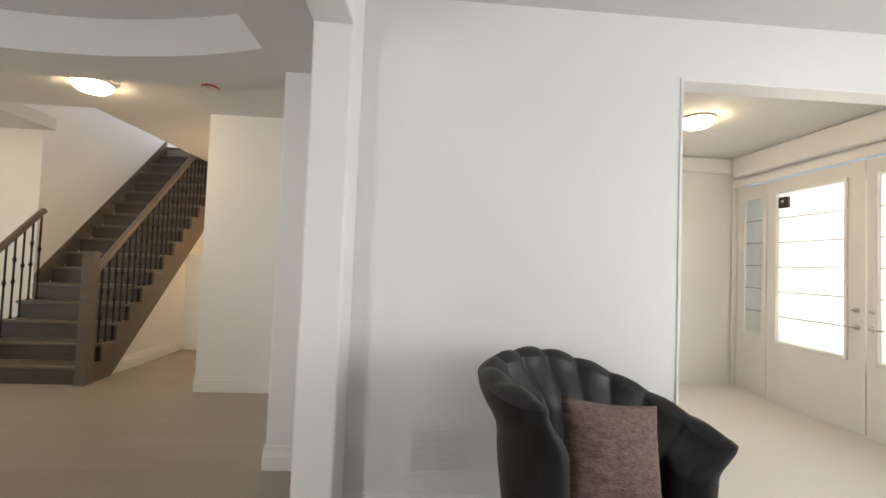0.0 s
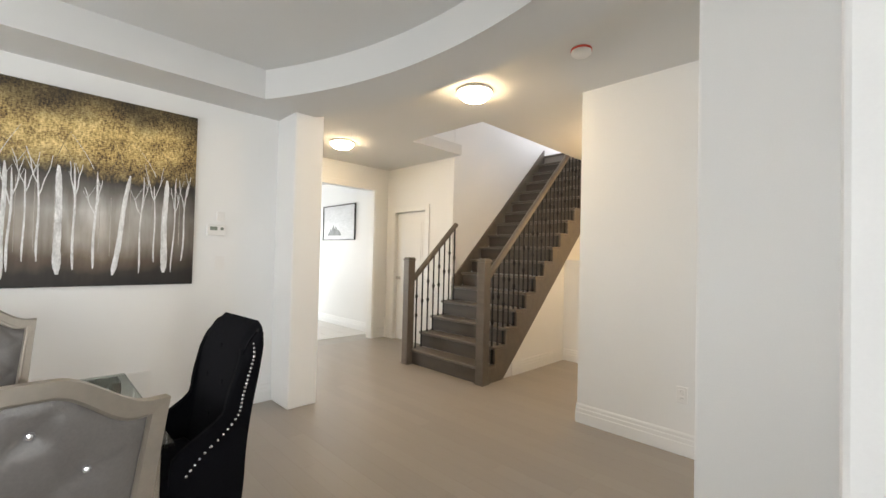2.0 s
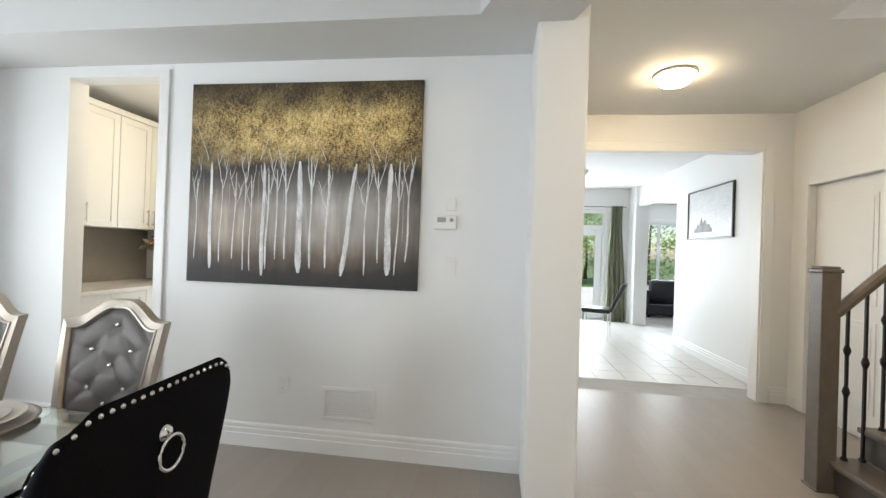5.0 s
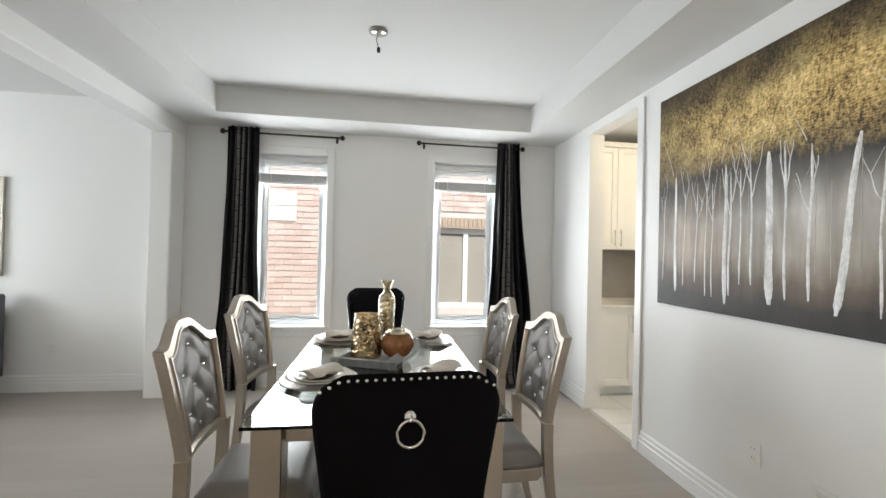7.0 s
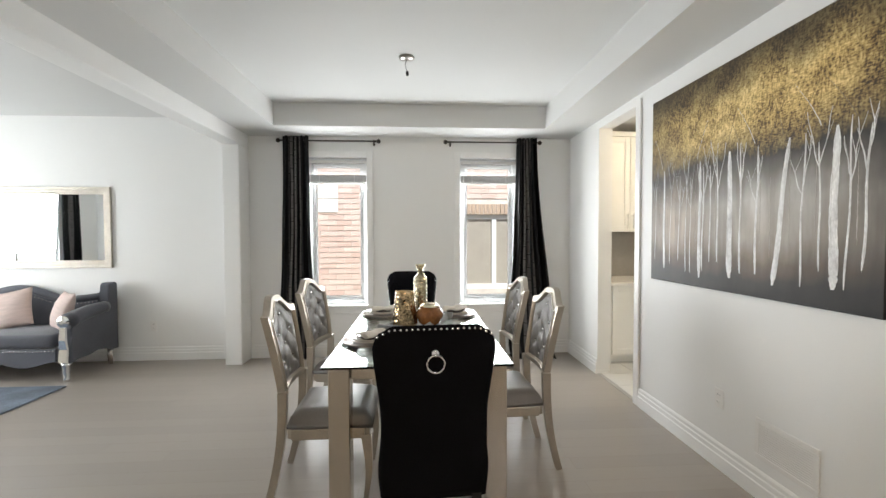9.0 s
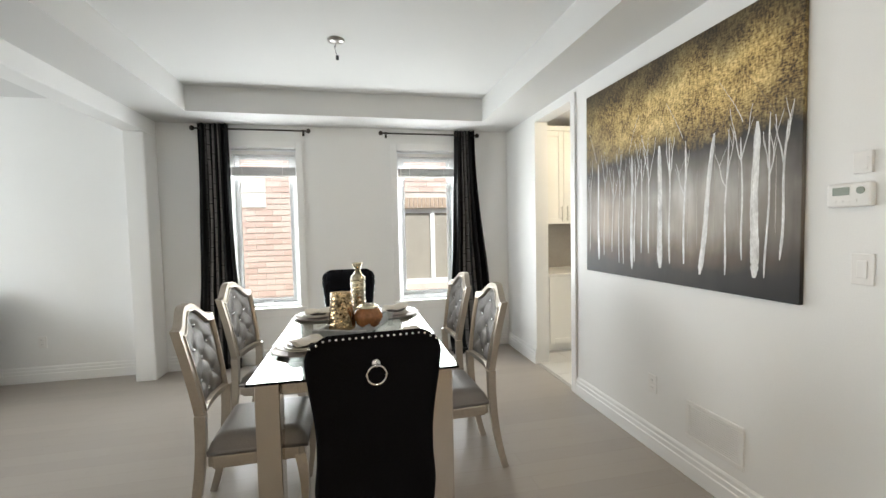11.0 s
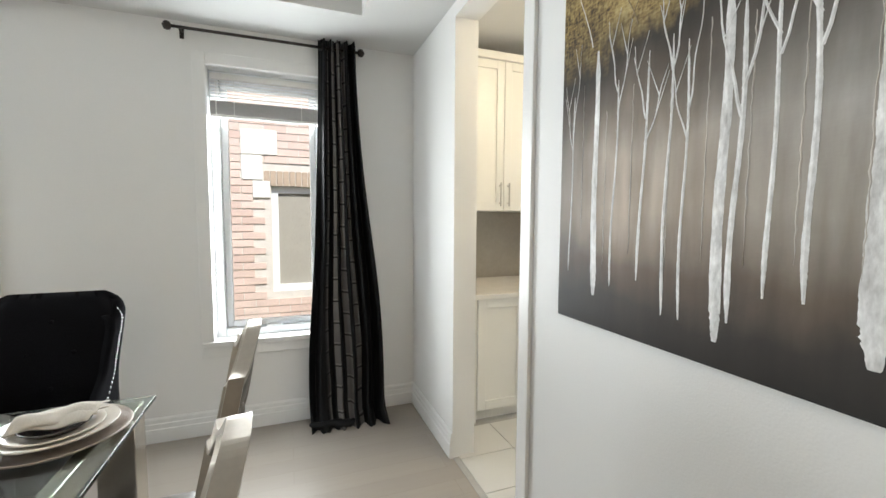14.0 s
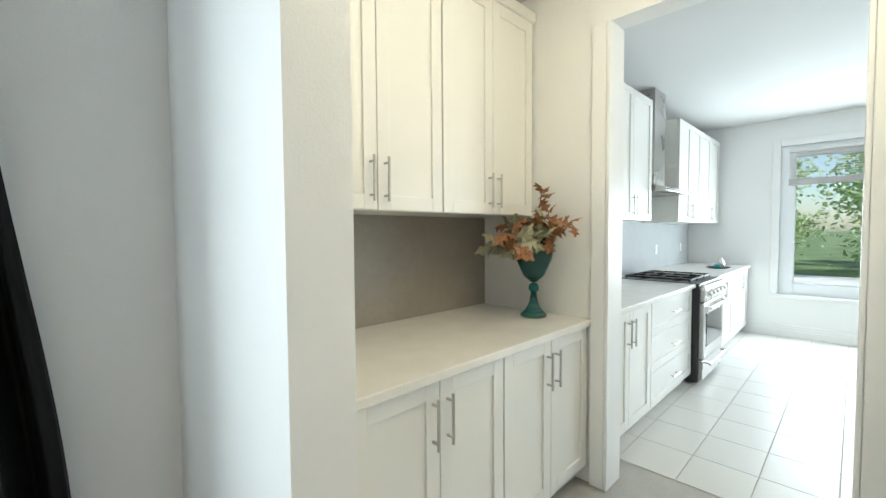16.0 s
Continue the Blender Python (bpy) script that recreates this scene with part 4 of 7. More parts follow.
for k in range(14):
    strokes = []
    u = 0.05 + 0.9 * (k + rs.uniform(0.1, 0.9)) / 14
    d = rs.choice((-1, 1)) * rs.uniform(0.04, 0.11)
    p = [(u + d * t ** 1.2, 0.61 + rs.uniform(0.001, 0.004) + 0.17 * t) for t in [i / 8 for i in range(9)]]
    stroke(strokes, p, [0.0045 * (1 - 0.7 * i / 8) for i in range(9)], CANVASX + 0.0004)
    part("painted_twig", join(*strokes), BIRCH if k % 4 == 0 else TWIG, painting, "thin twig among the gold leaves")

thermostat = empty("thermostat", "white wall thermostat with a small grey display", "thermostat", (WX, 2.222, 1.538))
part("housing", box(0.0005, 0.028, -0.072, 0.072, -0.045, 0.045, 0.008), PLASTIC, thermostat)
part("display", box(0.0282, 0.0295, -0.05, 0.005, 0.0, 0.03), LCD, thermostat)
for i in range(4):
    part("button", box(0.0282, 0.031, -0.05 + i * 0.022, -0.036 + i * 0.022, -0.028, -0.018, 0.001), PLASTIC, thermostat)
part("dial", lathe([(0.013, 0), (0.013, 0.004), (0, 0.005)], 14, (0, 0, 0)), LCD, thermostat).matrix_local = pose(0.0282, 0.04, 0.015, 0, 90, 0)


def switch_plate(name, m, label, kind):
    s = empty(name, label, "wall plate" if kind != "switch" else "switch")
    s.matrix_world = m
    pw, ph = (0.030, 0.040) if kind == "chime" else (0.036, 0.058)
    part("plate", box(0.0005, 0.014 if kind == "chime" else 0.006, -pw, pw, -ph, ph, 0.003), PLASTIC, s)
    if kind == "switch":
        part("rocker", box(0.0062, 0.010, -0.016, 0.016, -0.032, 0.032, 0.002), PLASTIC, s)
    elif kind == "outlet":
        for z in (-0.024, 0.024):
            part("socket", box(0.0062, 0.0085, -0.017, 0.017, z - 0.016, z + 0.016, 0.004), PLASTIC, s)
            part("slot", join(box(0.0086, 0.0089, -0.008, -0.006, z - 0.004, z + 0.006), box(0.0086, 0.0089, 0.006, 0.008, z - 0.004, z + 0.006)), BLACK, s)
    else:
        for i in range(4):
            part("louvre", box(0.0142, 0.017, -0.018, 0.018, -0.026 + i * 0.013, -0.020 + i * 0.013), PLASTIC, s)


switch_plate("light_switch", pose(WX, 2.259, 1.262), "white rocker light switch below the thermostat", "switch")
switch_plate("door_chime", pose(WX, 2.255, 1.655), "small white louvred chime box above the thermostat", "chime")
switch_plate("outlet", pose(WX, 1.165, 0.43), "white wall outlet below the painting", "outlet")
switch_plate("outlet", pose(0.95, WY, 0.40, 0, 0, 90), "white wall outlet near the sofa", "outlet")
switch_plate("outlet", pose(-1.0, 4.43, 0.42, 0, 0, -90), "white wall outlet on the hall wall", "outlet")


def register(m, w, h, label):
    r = empty("air_register", label, "vent", group="white air registers")
    r.matrix_world = m
    part("frame", join(box(0.0005, 0.008, -w / 2, w / 2, h / 2 - 0.025, h / 2, 0.003), box(0.0005, 0.008, -w / 2, w / 2, -h / 2, -h / 2 + 0.025, 0.003),
                       box(0.0005, 0.008, -w / 2, -w / 2 + 0.025, -h / 2 + 0.025, h / 2 - 0.025), box(0.0005, 0.008, w / 2 - 0.025, w / 2, -h / 2 + 0.025, h / 2 - 0.025)), PLASTIC, r)
    part("backing", box(0.0005, 0.002, -w / 2 + 0.024, w / 2 - 0.024, -h / 2 + 0.024, h / 2 - 0.024), PLASTIC, r)
    me = None
    n = int((h - 0.05) / 0.012)
    for i in range(n):
        if me is None:
            ob = part("slat", box(-0.0015, 0.0015, -w / 2 + 0.025, w / 2 - 0.025, -0.0045, 0.0045), PLASTIC, r)
            me = ob.data
        else:
            ob = new("slat", me)
            ob.parent = r
        ob.matrix_local = pose(0.005, 0, -h / 2 + 0.031 + i * 0.012, 0, 7, 0)


register(pose(WX, 1.62, 0.33), 0.36, 0.22, "white return air grille low on the dining wall")
register(pose(0.515, CHY, 0.39, 0, 0, -90), 0.33, 0.26, "white return air grille behind the tub chair")

hook = empty("ceiling_canopy", "bare ceiling plate with a dangling wire, no lamp", "ceiling plate", (-2.034, 0.255, TRAY))
part("plate", lathe([(0, -0.001), (0.062, -0.001), (0.060, -0.012), (0.02, -0.02), (0, -0.02)], 24), STEEL, hook, smooth=True)
part("wire", sweep([(0.0, 0, -0.02), (0.012, 0.0, -0.06), (0.004, 0.006, -0.09), (-0.006, 0.004, -0.115)], circle(0.0022, 6)), BLACK, hook)
part("connector", box(-0.016, 0.006, -0.006, 0.012, -0.145, -0.112, 0.004), BLACK, hook)

# ---- dining table ----
TBX0, TBX1, TBY0, TBY1, TBZ = -2.615, -1.625, -0.14, 1.465, 0.765
table = empty("dining_table", "glass-topped dining table on square mirrored champagne legs", "table", ((TBX0 + TBX1) / 2, (TBY0 + TBY1) / 2, 0))
hx, hy = (TBX1 - TBX0) / 2, (TBY1 - TBY0) / 2
top = part("glass_top", box(-hx, hx, -hy, hy, TBZ - 0.013, TBZ, 0.003), TABLEGLASS, table, "clear greenish glass")
for sx in (-1, 1):
    for sy in (-1, 1):
        part("leg", box(sx * (hx - 0.03) - (0.055 if sx > 0 else -0.055) - 0.055, sx * (hx - 0.03) - (0.055 if sx > 0 else -0.055) + 0.055,
                        sy * (hy - 0.03) - (0.055 if sy > 0 else -0.055) - 0.055, sy * (hy - 0.03) - (0.055 if sy > 0 else -0.055) + 0.055, 0, TBZ - 0.0135, 0.004), MIRRORLEG, table)
for sy in (-1, 1):
    part("apron", box(-hx + 0.142, hx - 0.142, sy * (hy - 0.085) - 0.02, sy * (hy - 0.085) + 0.02, TBZ - 0.085, TBZ - 0.014, 0.004), MIRRORLEG, table)
for sx in (-1, 1):
    part("apron", box(sx * (hx - 0.085) - 0.02, sx * (hx - 0.085) + 0.02, -hy + 0.142, hy - 0.142, TBZ - 0.085, TBZ - 0.014, 0.004), MIRRORLEG, table)

# ---- silver dining chairs ----


def camel(u):
    """Height of the back's top edge above its shoulders."""
    return 0.085 * smoothstep((0.86 - abs(u)) / 0.72)


def back_point(u, v, inset=0.0, off=0.0):
    """A point of the back: u across, v up; it leans back with height."""
    zb, zs = 0.577 + inset, 1.008 - inset
    hw = 0.205 + 0.035 * v - inset
    z = zb + (zs - zb + camel(u)) * v
    lean = (z - 0.45)
    y = -0.215 - 0.10 * lean - 0.11 * lean * lean - 0.02 * (1 - u * u) + off
    return (hw * u, y, z)


def outline_points(inset, off, n=14):
    pts = [back_point(-1, i / n, inset, off) for i in range(n)]
    pts += [back_point(-1 + 2 * i / (3 * n), 1, inset, off) for i in range(3 * n)]
    pts += [back_point(1, 1 - i / n, inset, off) for i in range(n)]
    pts += [back_point(1 - 2 * i / n, 0, inset, off) for i in range(n)]
    return pts


TUFTS = [(0, 0.84), (-0.48, 0.66), (0.48, 0.66), (0, 0.46), (-0.48, 0.27), (0.48, 0.27), (0, 0.10)]


def tuft_depth(u, v):
    """Puffed leather: buttons pulled in, creases along the diamonds between them."""
    d = 0.020 * (1 - u ** 6) * (1 - (2 * v - 1) ** 8)
    for a, b in TUFTS:
        r2 = ((u - a) * 0.20) ** 2 + ((v - b) * 0.47) ** 2
        d -= 0.016 * math.exp(-r2 / 0.0011)
    p = (u / 0.48 + (v - 0.46) / 0.195) / 2
    q = (u / 0.48 - (v - 0.46) / 0.195) / 2
    for w in (p, q):
        k = abs(w - round(w))
        d -= 0.0075 * math.exp(-(k / 0.05) ** 2)
    return d


def dining_chair():
    ch = empty("dining_chair", "silver chair with tufted grey leather back and crystal buttons", "chair", group="silver chairs along the table")
    bm = bmesh.new()
    loops = []
    for inset, off in ((0.0, -0.019), (0.003, 0.019), (0.027, 0.021), (0.030, 0.027), (0.036, 0.027), (0.042, 0.012), (0.042, -0.012), (0.034, -0.021)):
        loops.append([bm.verts.new(p) for p in outline_points(inset, off)])
    n = len(loops[0])
    for a, b in zip(loops, loops[1:] + loops[:1]):
        for i in range(n):
            bm.faces.new((a[i], a[(i + 1) % n], b[(i + 1) % n], b[i]))
    part("back_frame", bm, SILVER, ch)
    for s in (1, -1):
        bm = grid_surface(28, 36, lambda a, b: Vector(back_point(2 * a - 1, b, 0.040, s * (0.004 + max(0.0, tuft_depth(2 * a - 1, b))))))
        part("backrest", bm, LEATHER, ch, smooth=True)
        for a, b in TUFTS:
            x, y, z = back_point(a, b, 0.040, s * 0.012)
            part("button", moved(lathe([(0, -0.005), (0.006, -0.004), (0.0105, 0.0), (0.006, 0.005), (0, 0.0065)], 8), pose(x, y, z, -90 * s, 0, 0)), CRYSTAL, ch, "crystal button")

    def seat(a, b):
        w = 0.238 - 0.02 * (1 - b)
        x, y = (2 * a - 1) * w, -0.205 + 0.455 * b
        e = min(1 - abs(2 * a - 1), 1.0 - abs(2 * b - 1))
        return Vector((x, y, 0.425 + 0.065 * min(1, e / 0.22) ** 0.5 + 0.012 * math.sin(math.pi * a) * math.sin(math.pi * b)))
    sb = grid_surface(24, 24, seat)
    sb2 = prism([(-0.218, -0.205), (0.218, -0.205), (0.238, 0.25), (-0.238, 0.25)], 0.405, 0.426)
    part("seat", join(sb, sb2), LEATHER, ch, smooth=True)
    part("seat_frame", join(box(-0.225, 0.225, 0.205, 0.232, 0.345, 0.404, 0.006), box(-0.205, 0.205, -0.205, -0.18, 0.345, 0.404, 0.006), box(-0.228, -0.203, -0.18, 0.205, 0.345, 0.404, 0.006), box(0.203, 0.228, -0.18, 0.205, 0.345, 0.404, 0.006)), SILVER, ch)
    for s in (-1, 1):
        path = []
        for i in range(13):
            t = i / 12
            z = 0.60 * t
            path.append((s * (0.205 - 0.006 * (1 - t)), -0.225 - 0.085 * (1 - t) ** 2.2, z + 0.0))
        part("rear_leg", sweep(path, lambda t: rect(0.030 + 0.006 * t, 0.036 + 0.012 * t)), SILVER, ch)
        path = [(s * (0.205 + 0.016 * math.sin(math.pi * (1 - i / 12) * 1.1)), 0.212 + 0.016 * math.sin(math.pi * (1 - i / 12) * 1.1), 0.36 * i / 12) for i in range(13)]
        part("front_leg", sweep(path, lambda t: rect(0.026 + 0.026 * t ** 1.5, 0.026 + 0.026 * t ** 1.5)), SILVER, ch, smooth=False)
    return ch


first = dining_chair()
first.matrix_world = pose(-1.62, 1.135, 0, 0, 0, 91)
for m, lab in ((pose(-1.565, 0.28, 0, 0, 0, 81), ""), (pose(-2.658, 0.93, 0, 0, 0, -88), ""), (pose(-2.633, 0.24, 0, 0, 0, -87), "")):
    copy_thing(first, m)

# ---- black wing chairs ----


def wing_chair():
    """Upholstered end chair: a curved back whose wings run down to low arms, nailheads along the edge, a ring behind."""
    ch = empty("wing_chair", "black velvet wing chair with silver nailheads and a back ring", "chair", group="black chairs at the table ends")

    def half(z):
        return 0.232 + 0.036 * smoothstep((z - 0.62) / 0.40) + 0.014 * math.exp(-((z - 0.40) / 0.10) ** 2)

    def reach(z):
        # how far the wings come forward at that height
        return 0.065 + 0.03 * smoothstep((0.98 - z) / 0.25) + 0.17 * smoothstep((0.70 - z) / 0.16)

    def top(u):
        return 1.056 - 0.034 * smoothstep((abs(u) - 0.52) / 0.24) - 0.080 * smoothstep((abs(u) - 0.72) / 0.28)

    def shell(u, v, skin):
        z = 0.27 + (top(u) - 0.27) * v
        hw = half(z) - 0.030 * max(0.0, (v - 0.90) / 0.10) ** 2
        lean = -0.085 - 0.07 * smoothstep((z - 0.3) / 0.85)
        a = abs(u)
        if a < 0.72:
            x, y = hw * (a / 0.72), 0.0
            if a > 0.64:
                y = 0.008 * ((a - 0.64) / 0.08) ** 2
        else:
            k = (a - 0.72) / 0.28
            x, y = hw + 0.006 * math.sin(k * math.pi) - 0.022 * k, 0.008 + reach(z) * k
        if skin:
            inner = 0.085 if a < 0.72 else 0.085 * (1 - (a - 0.72) / 0.28) + 0.0
            x *= 0.86 if a < 0.72 else 0.86
            y = y + inner * (1 - v ** 12)
        else:
            y -= 0.012 * math.sin(math.pi * v) * (1 - a)
        return Vector((math.copysign(x, u), -0.205 + lean + y, z))
    outer = grid_surface(56, 26, lambda a, b: shell(2 * a - 1, b, 0))
    inner = grid_surface(56, 26, lambda a, b: shell(2 * a - 1, b, 1))
    me = join(outer, inner)
    me.verts.ensure_lookup_table()
    nu, nv = 56, 26
    half_n = (nu + 1) * (nv + 1)

    def vid(i, j, s):
        return me.verts[s * half_n + i * (nv + 1) + j]
    for i in range(nu):
        me.faces.new((vid(i, nv, 0), vid(i + 1, nv, 0), vid(i + 1, nv, 1), vid(i, nv, 1)))
        me.faces.new((vid(i, 0, 0), vid(i + 1, 0, 0), vid(i + 1, 0, 1), vid(i, 0, 1)))
    for j in range(nv):
        for i in (0, nu):
            me.faces.new((vid(i, j, 0), vid(i, j + 1, 0), vid(i, j + 1, 1), vid(i, j, 1)))
    part("backrest", me, VELVET, ch, smooth=True)

    def seat(a, b):
        x, y = (2 * a - 1) * 0.225, -0.24 + 0.50 * b
        e = min(1 - abs(2 * a - 1), 1 - abs(2 * b - 1))
        return Vector((x, y, 0.40 + 0.085 * min(1, e / 0.2) ** 0.5))
    part("seat", join(grid_surface(20, 20, seat), box(-0.225, 0.225, -0.24, 0.26, 0.30, 0.402)), VELVET, ch, smooth=True)
    for sx in (-1, 1):
        part("leg", sweep([(sx * 0.19, 0.235, 0), (sx * 0.195, 0.235, 0.30)], lambda t: rect(0.032 + 0.016 * t, 0.032 + 0.016 * t)), LEGBLACK, ch, "black wooden leg")
        part("leg", sweep([(sx * 0.19, -0.33, 0), (sx * 0.19, -0.28, 0.2), (sx * 0.19, -0.255, 0.37)], lambda t: rect(0.034 + 0.014 * t, 0.034 + 0.014 * t)), LEGBLACK, ch, "black wooden leg")
    nails = []
    for k in range(21):
        u = -0.98 + 1.96 * k / 20
        p = shell(u * 0.72, 0.985, 0)
        nails.append(moved(lathe([(0.0056, 0), (0.0043, 0.003), (0, 0.0042)], 8), pose(p.x, p.y - 0.001, p.z - 0.006, 90, 0, 0)))
    for s in (-1, 1):
        for k in range(30):
            vk = 0.985 - 0.66 * k / 29
            ak = 0.87 + 0.10 * smoothstep((0.50 - vk) / 0.24)
            p = shell(s * ak, vk, 0)
            nails.append(moved(lathe([(0.006, 0), (0.0045, 0.003), (0, 0.0045)], 8), pose(p.x + s * 0.001, p.y - 0.006, p.z, 0, 90 * s, 0)))
    tagged(part("nailhead_trim", join(*nails), CHROME, ch, "polished silver nailheads", smooth=True), kind="stuff")
    p = shell(0.0, 0.845, 0)
    plate = part("ring_plate", moved(lathe([(0, 0), (0.02, 0), (0.02, 0.004), (0.012, 0.012), (0, 0.015)], 18), pose(p.x, p.y + 0.002, p.z, 90, 0, 0)), CHROME, ch, "chrome ring pull", smooth=True)
    ring = [(0.037 * math.sin(2 * math.pi * i / 28), 0, -0.037 + 0.037 * math.cos(2 * math.pi * i / 28)) for i in range(28)]
    part("ring", moved(sweep(ring, circle(0.0045, 8), True), pose(p.x, p.y - 0.016, p.z - 0.004)), CHROME, ch, "chrome ring", smooth=True)
    tb = [moved(lathe([(0, 0), (0.012, 0.002), (0.008, 0.007), (0, 0.009)], 10), pose(shell(a * 0.6, b, 1).x, shell(a * 0.6, b, 1).y - 0.004, shell(a * 0.6, b, 1).z, -90, 0, 0)) for a, b in TUFTS[:5]]
    for bm in tb:
        part("tuft_button", bm, VELVET, ch)
    return ch


wing = wing_chair()
wing.matrix_world = pose(-2.168, 1.485, 0, 0, 0, 184)
copy_thing(wing, pose(-2.06, -0.50, 0, 0, 0, 2))

# ---- on the table ----
TZ = TBZ + 0.0005


def place_setting(m):
    """Charger, two plates, a dark bowl and a folded napkin, each its own thing."""
    z = 0.0
    out = []
    a = link("charger_plate", lathe([(0, 0.004), (0.15, 0.004), (0.17, 0.012), (0.182, 0.016), (0.184, 0.012), (0.16, 0.0), (0, 0.0)], 40), CHARGER, None, "round beaded taupe charger plate on the glass table", True, "plate", group="charger plates")
    b = link("dinner_plate", lathe([(0, 0.003), (0.09, 0.003), (0.11, 0.010), (0.150, 0.021), (0.152, 0.018), (0.11, 0.004), (0.09, 0.0), (0, 0.0)], 40), CHINA, None, "wide-rimmed ivory dinner plate on a charger", True, "plate", group="dinner plates")
    c = link("salad_plate", lathe([(0, 0.003), (0.07, 0.003), (0.09, 0.010), (0.115, 0.018), (0.117, 0.015), (0.09, 0.004), (0.06, 0.0), (0, 0.0)], 36), CHINA, None, "ivory salad plate stacked on a dinner plate", True, "plate", group="salad plates")
    d = link("dark_bowl", lathe([(0, 0.004), (0.05, 0.006), (0.082, 0.022), (0.085, 0.020), (0.055, 0.0), (0, 0.0)], 32), DARKCHINA, None, "shallow dark glazed dish under a napkin", True, "bowl", group="dark dishes")

    def cloth(u, v):
        x = -0.10 + 0.20 * u
        y = -0.055 + 0.11 * v + 0.025 * u
        return Vector((x, y, 0.004 + 0.020 * math.sin(math.pi * v) * (0.4 + 0.6 * u) + 0.010 * math.sin(5 * u + 2 * v) ** 2 + 0.012 * u))
    nb = join(grid_surface(18, 12, cloth), moved(grid_surface(18, 12, lambda u, v: cloth(u, v) + Vector((0, 0.01 * math.sin(3 * u), 0.004 + 0.012 * (1 - u) * math.sin(math.pi * v)))), pose(0.004, 0.006, 0.003, 0, 0, 12)))
    e = link("napkin", nb, LINEN, None, "cream linen napkin folded on a dark dish", True, "napkin", group="folded napkins")
    so = e.modifiers.new("thickness", "SOLIDIFY")
    so.thickness = 0.003
    for ob, h in ((a, 0.0), (b, 0.0125), (c, 0.016 + 0.0008), (d, 0.0205), (e, 0.030)):
        ob.matrix_world = m @ pose(0, 0, h)
        out.append(ob)
    return out


SETTINGS = [pose(-2.415, 0.95, TZ, 0, 0, 205), pose(-2.425, 0.10, TZ, 0, 0, 170), pose(-1.82, 0.95, TZ, 0, 0, 40), pose(-1.82, 0.04, TZ, 0, 0, 10)]
base_set = place_setting(SETTINGS[0])
for m in SETTINGS[1:]:
    for ob, h in zip(base_set, (0.0, 0.0125, 0.0168, 0.0205, 0.030)):
        copy_thing(ob, m @ pose(0, 0, h))

tray = empty("serving_tray", "grey weathered wooden tray with flared sides", "tray", (-2.115, 0.49, TZ), -21)
tw, tl = 0.155, 0.27
part("base", box(-tw, tw, -tl, tl, 0, 0.012, 0.003), TRAYWOOD, tray)
for s in (-1, 1):
    part("side", moved(box(-tl - 0.03, tl + 0.03, -0.006, 0.006, 0.0, 0.055, 0.003), pose(s * (tw + 0.001), 0, 0.004, 0, 0, 90) @ pose(0, 0, 0, -28 * s, 0, 0)), TRAYWOOD, tray)
    part("end", moved(box(-tw - 0.03, tw + 0.03, -0.006, 0.006, 0.0, 0.055, 0.003), pose(0, s * (tl + 0.001), 0.004, -28 * s, 0, 0)), TRAYWOOD, tray)
link("hurricane_vase", lathe([(0, 0.0), (0.086, 0.0), (0.092, 0.008), (0.093, 0.02), (0.070, 0.235), (0.071, 0.246), (0.067, 0.248), (0.065, 0.235), (0.087, 0.02), (0.08, 0.008), (0, 0.008)], 44), GOLD, None, "tapered hammered gold glass vase with an open top", True, "vase").location = (-2.02, 0.545, TZ + 0.0125)
link("bottle_vase", lathe([(0, 0.0), (0.050, 0.0), (0.054, 0.012), (0.050, 0.10), (0.051, 0.20), (0.054, 0.30), (0.050, 0.325), (0.026, 0.350), (0.021, 0.365), (0.021, 0.380), (0.040, 0.422), (0.041, 0.428), (0.037, 0.428), (0.016, 0.382), (0, 0.375)], 40), MERCURY, None, "tall crackled champagne glass bottle vase", True, "vase").location = (-2.135, 0.30, TZ + 0.0125)
pot = empty("lidded_jar", "round caramel ceramic jar with a gilded lid", "jar", (-2.200, 0.555, TZ + 0.0125))
part("jar", lathe([(0, 0), (0.048, 0), (0.078, 0.022), (0.100, 0.070), (0.098, 0.090), (0.080, 0.125), (0.066, 0.136), (0, 0.136)], 40), AMBER, pot, smooth=True)
part("lid", lathe([(0, 0.1365), (0.074, 0.1365), (0.075, 0.142), (0.062, 0.150), (0.050, 0.154), (0.048, 0.160), (0.044, 0.161), (0, 0.162)], 40), MERCURY, pot, "gilded lid", smooth=True)

# ---- hall ----


def flush_lamp(place, label, glow=DOME):
    l = empty("ceiling_lamp", label, "lamp", place, group="flush ceiling lamps")
    part("base", lathe([(0, -0.001), (0.15, -0.001), (0.155, -0.012), (0.15, -0.022), (0, -0.022)], 32), PLASTIC, l, smooth=True)
    d = part("glass_dome", lathe([(0.145, -0.0225), (0.135, -0.05), (0.10, -0.08), (0.05, -0.095), (0, -0.10)], 32), glow, l, "frosted glass dome", smooth=True)
    part("finial", lathe([(0, -0.1005), (0.008, -0.103), (0.006, -0.115), (0, -0.118)], 12), STEEL, l, smooth=True)
    return l


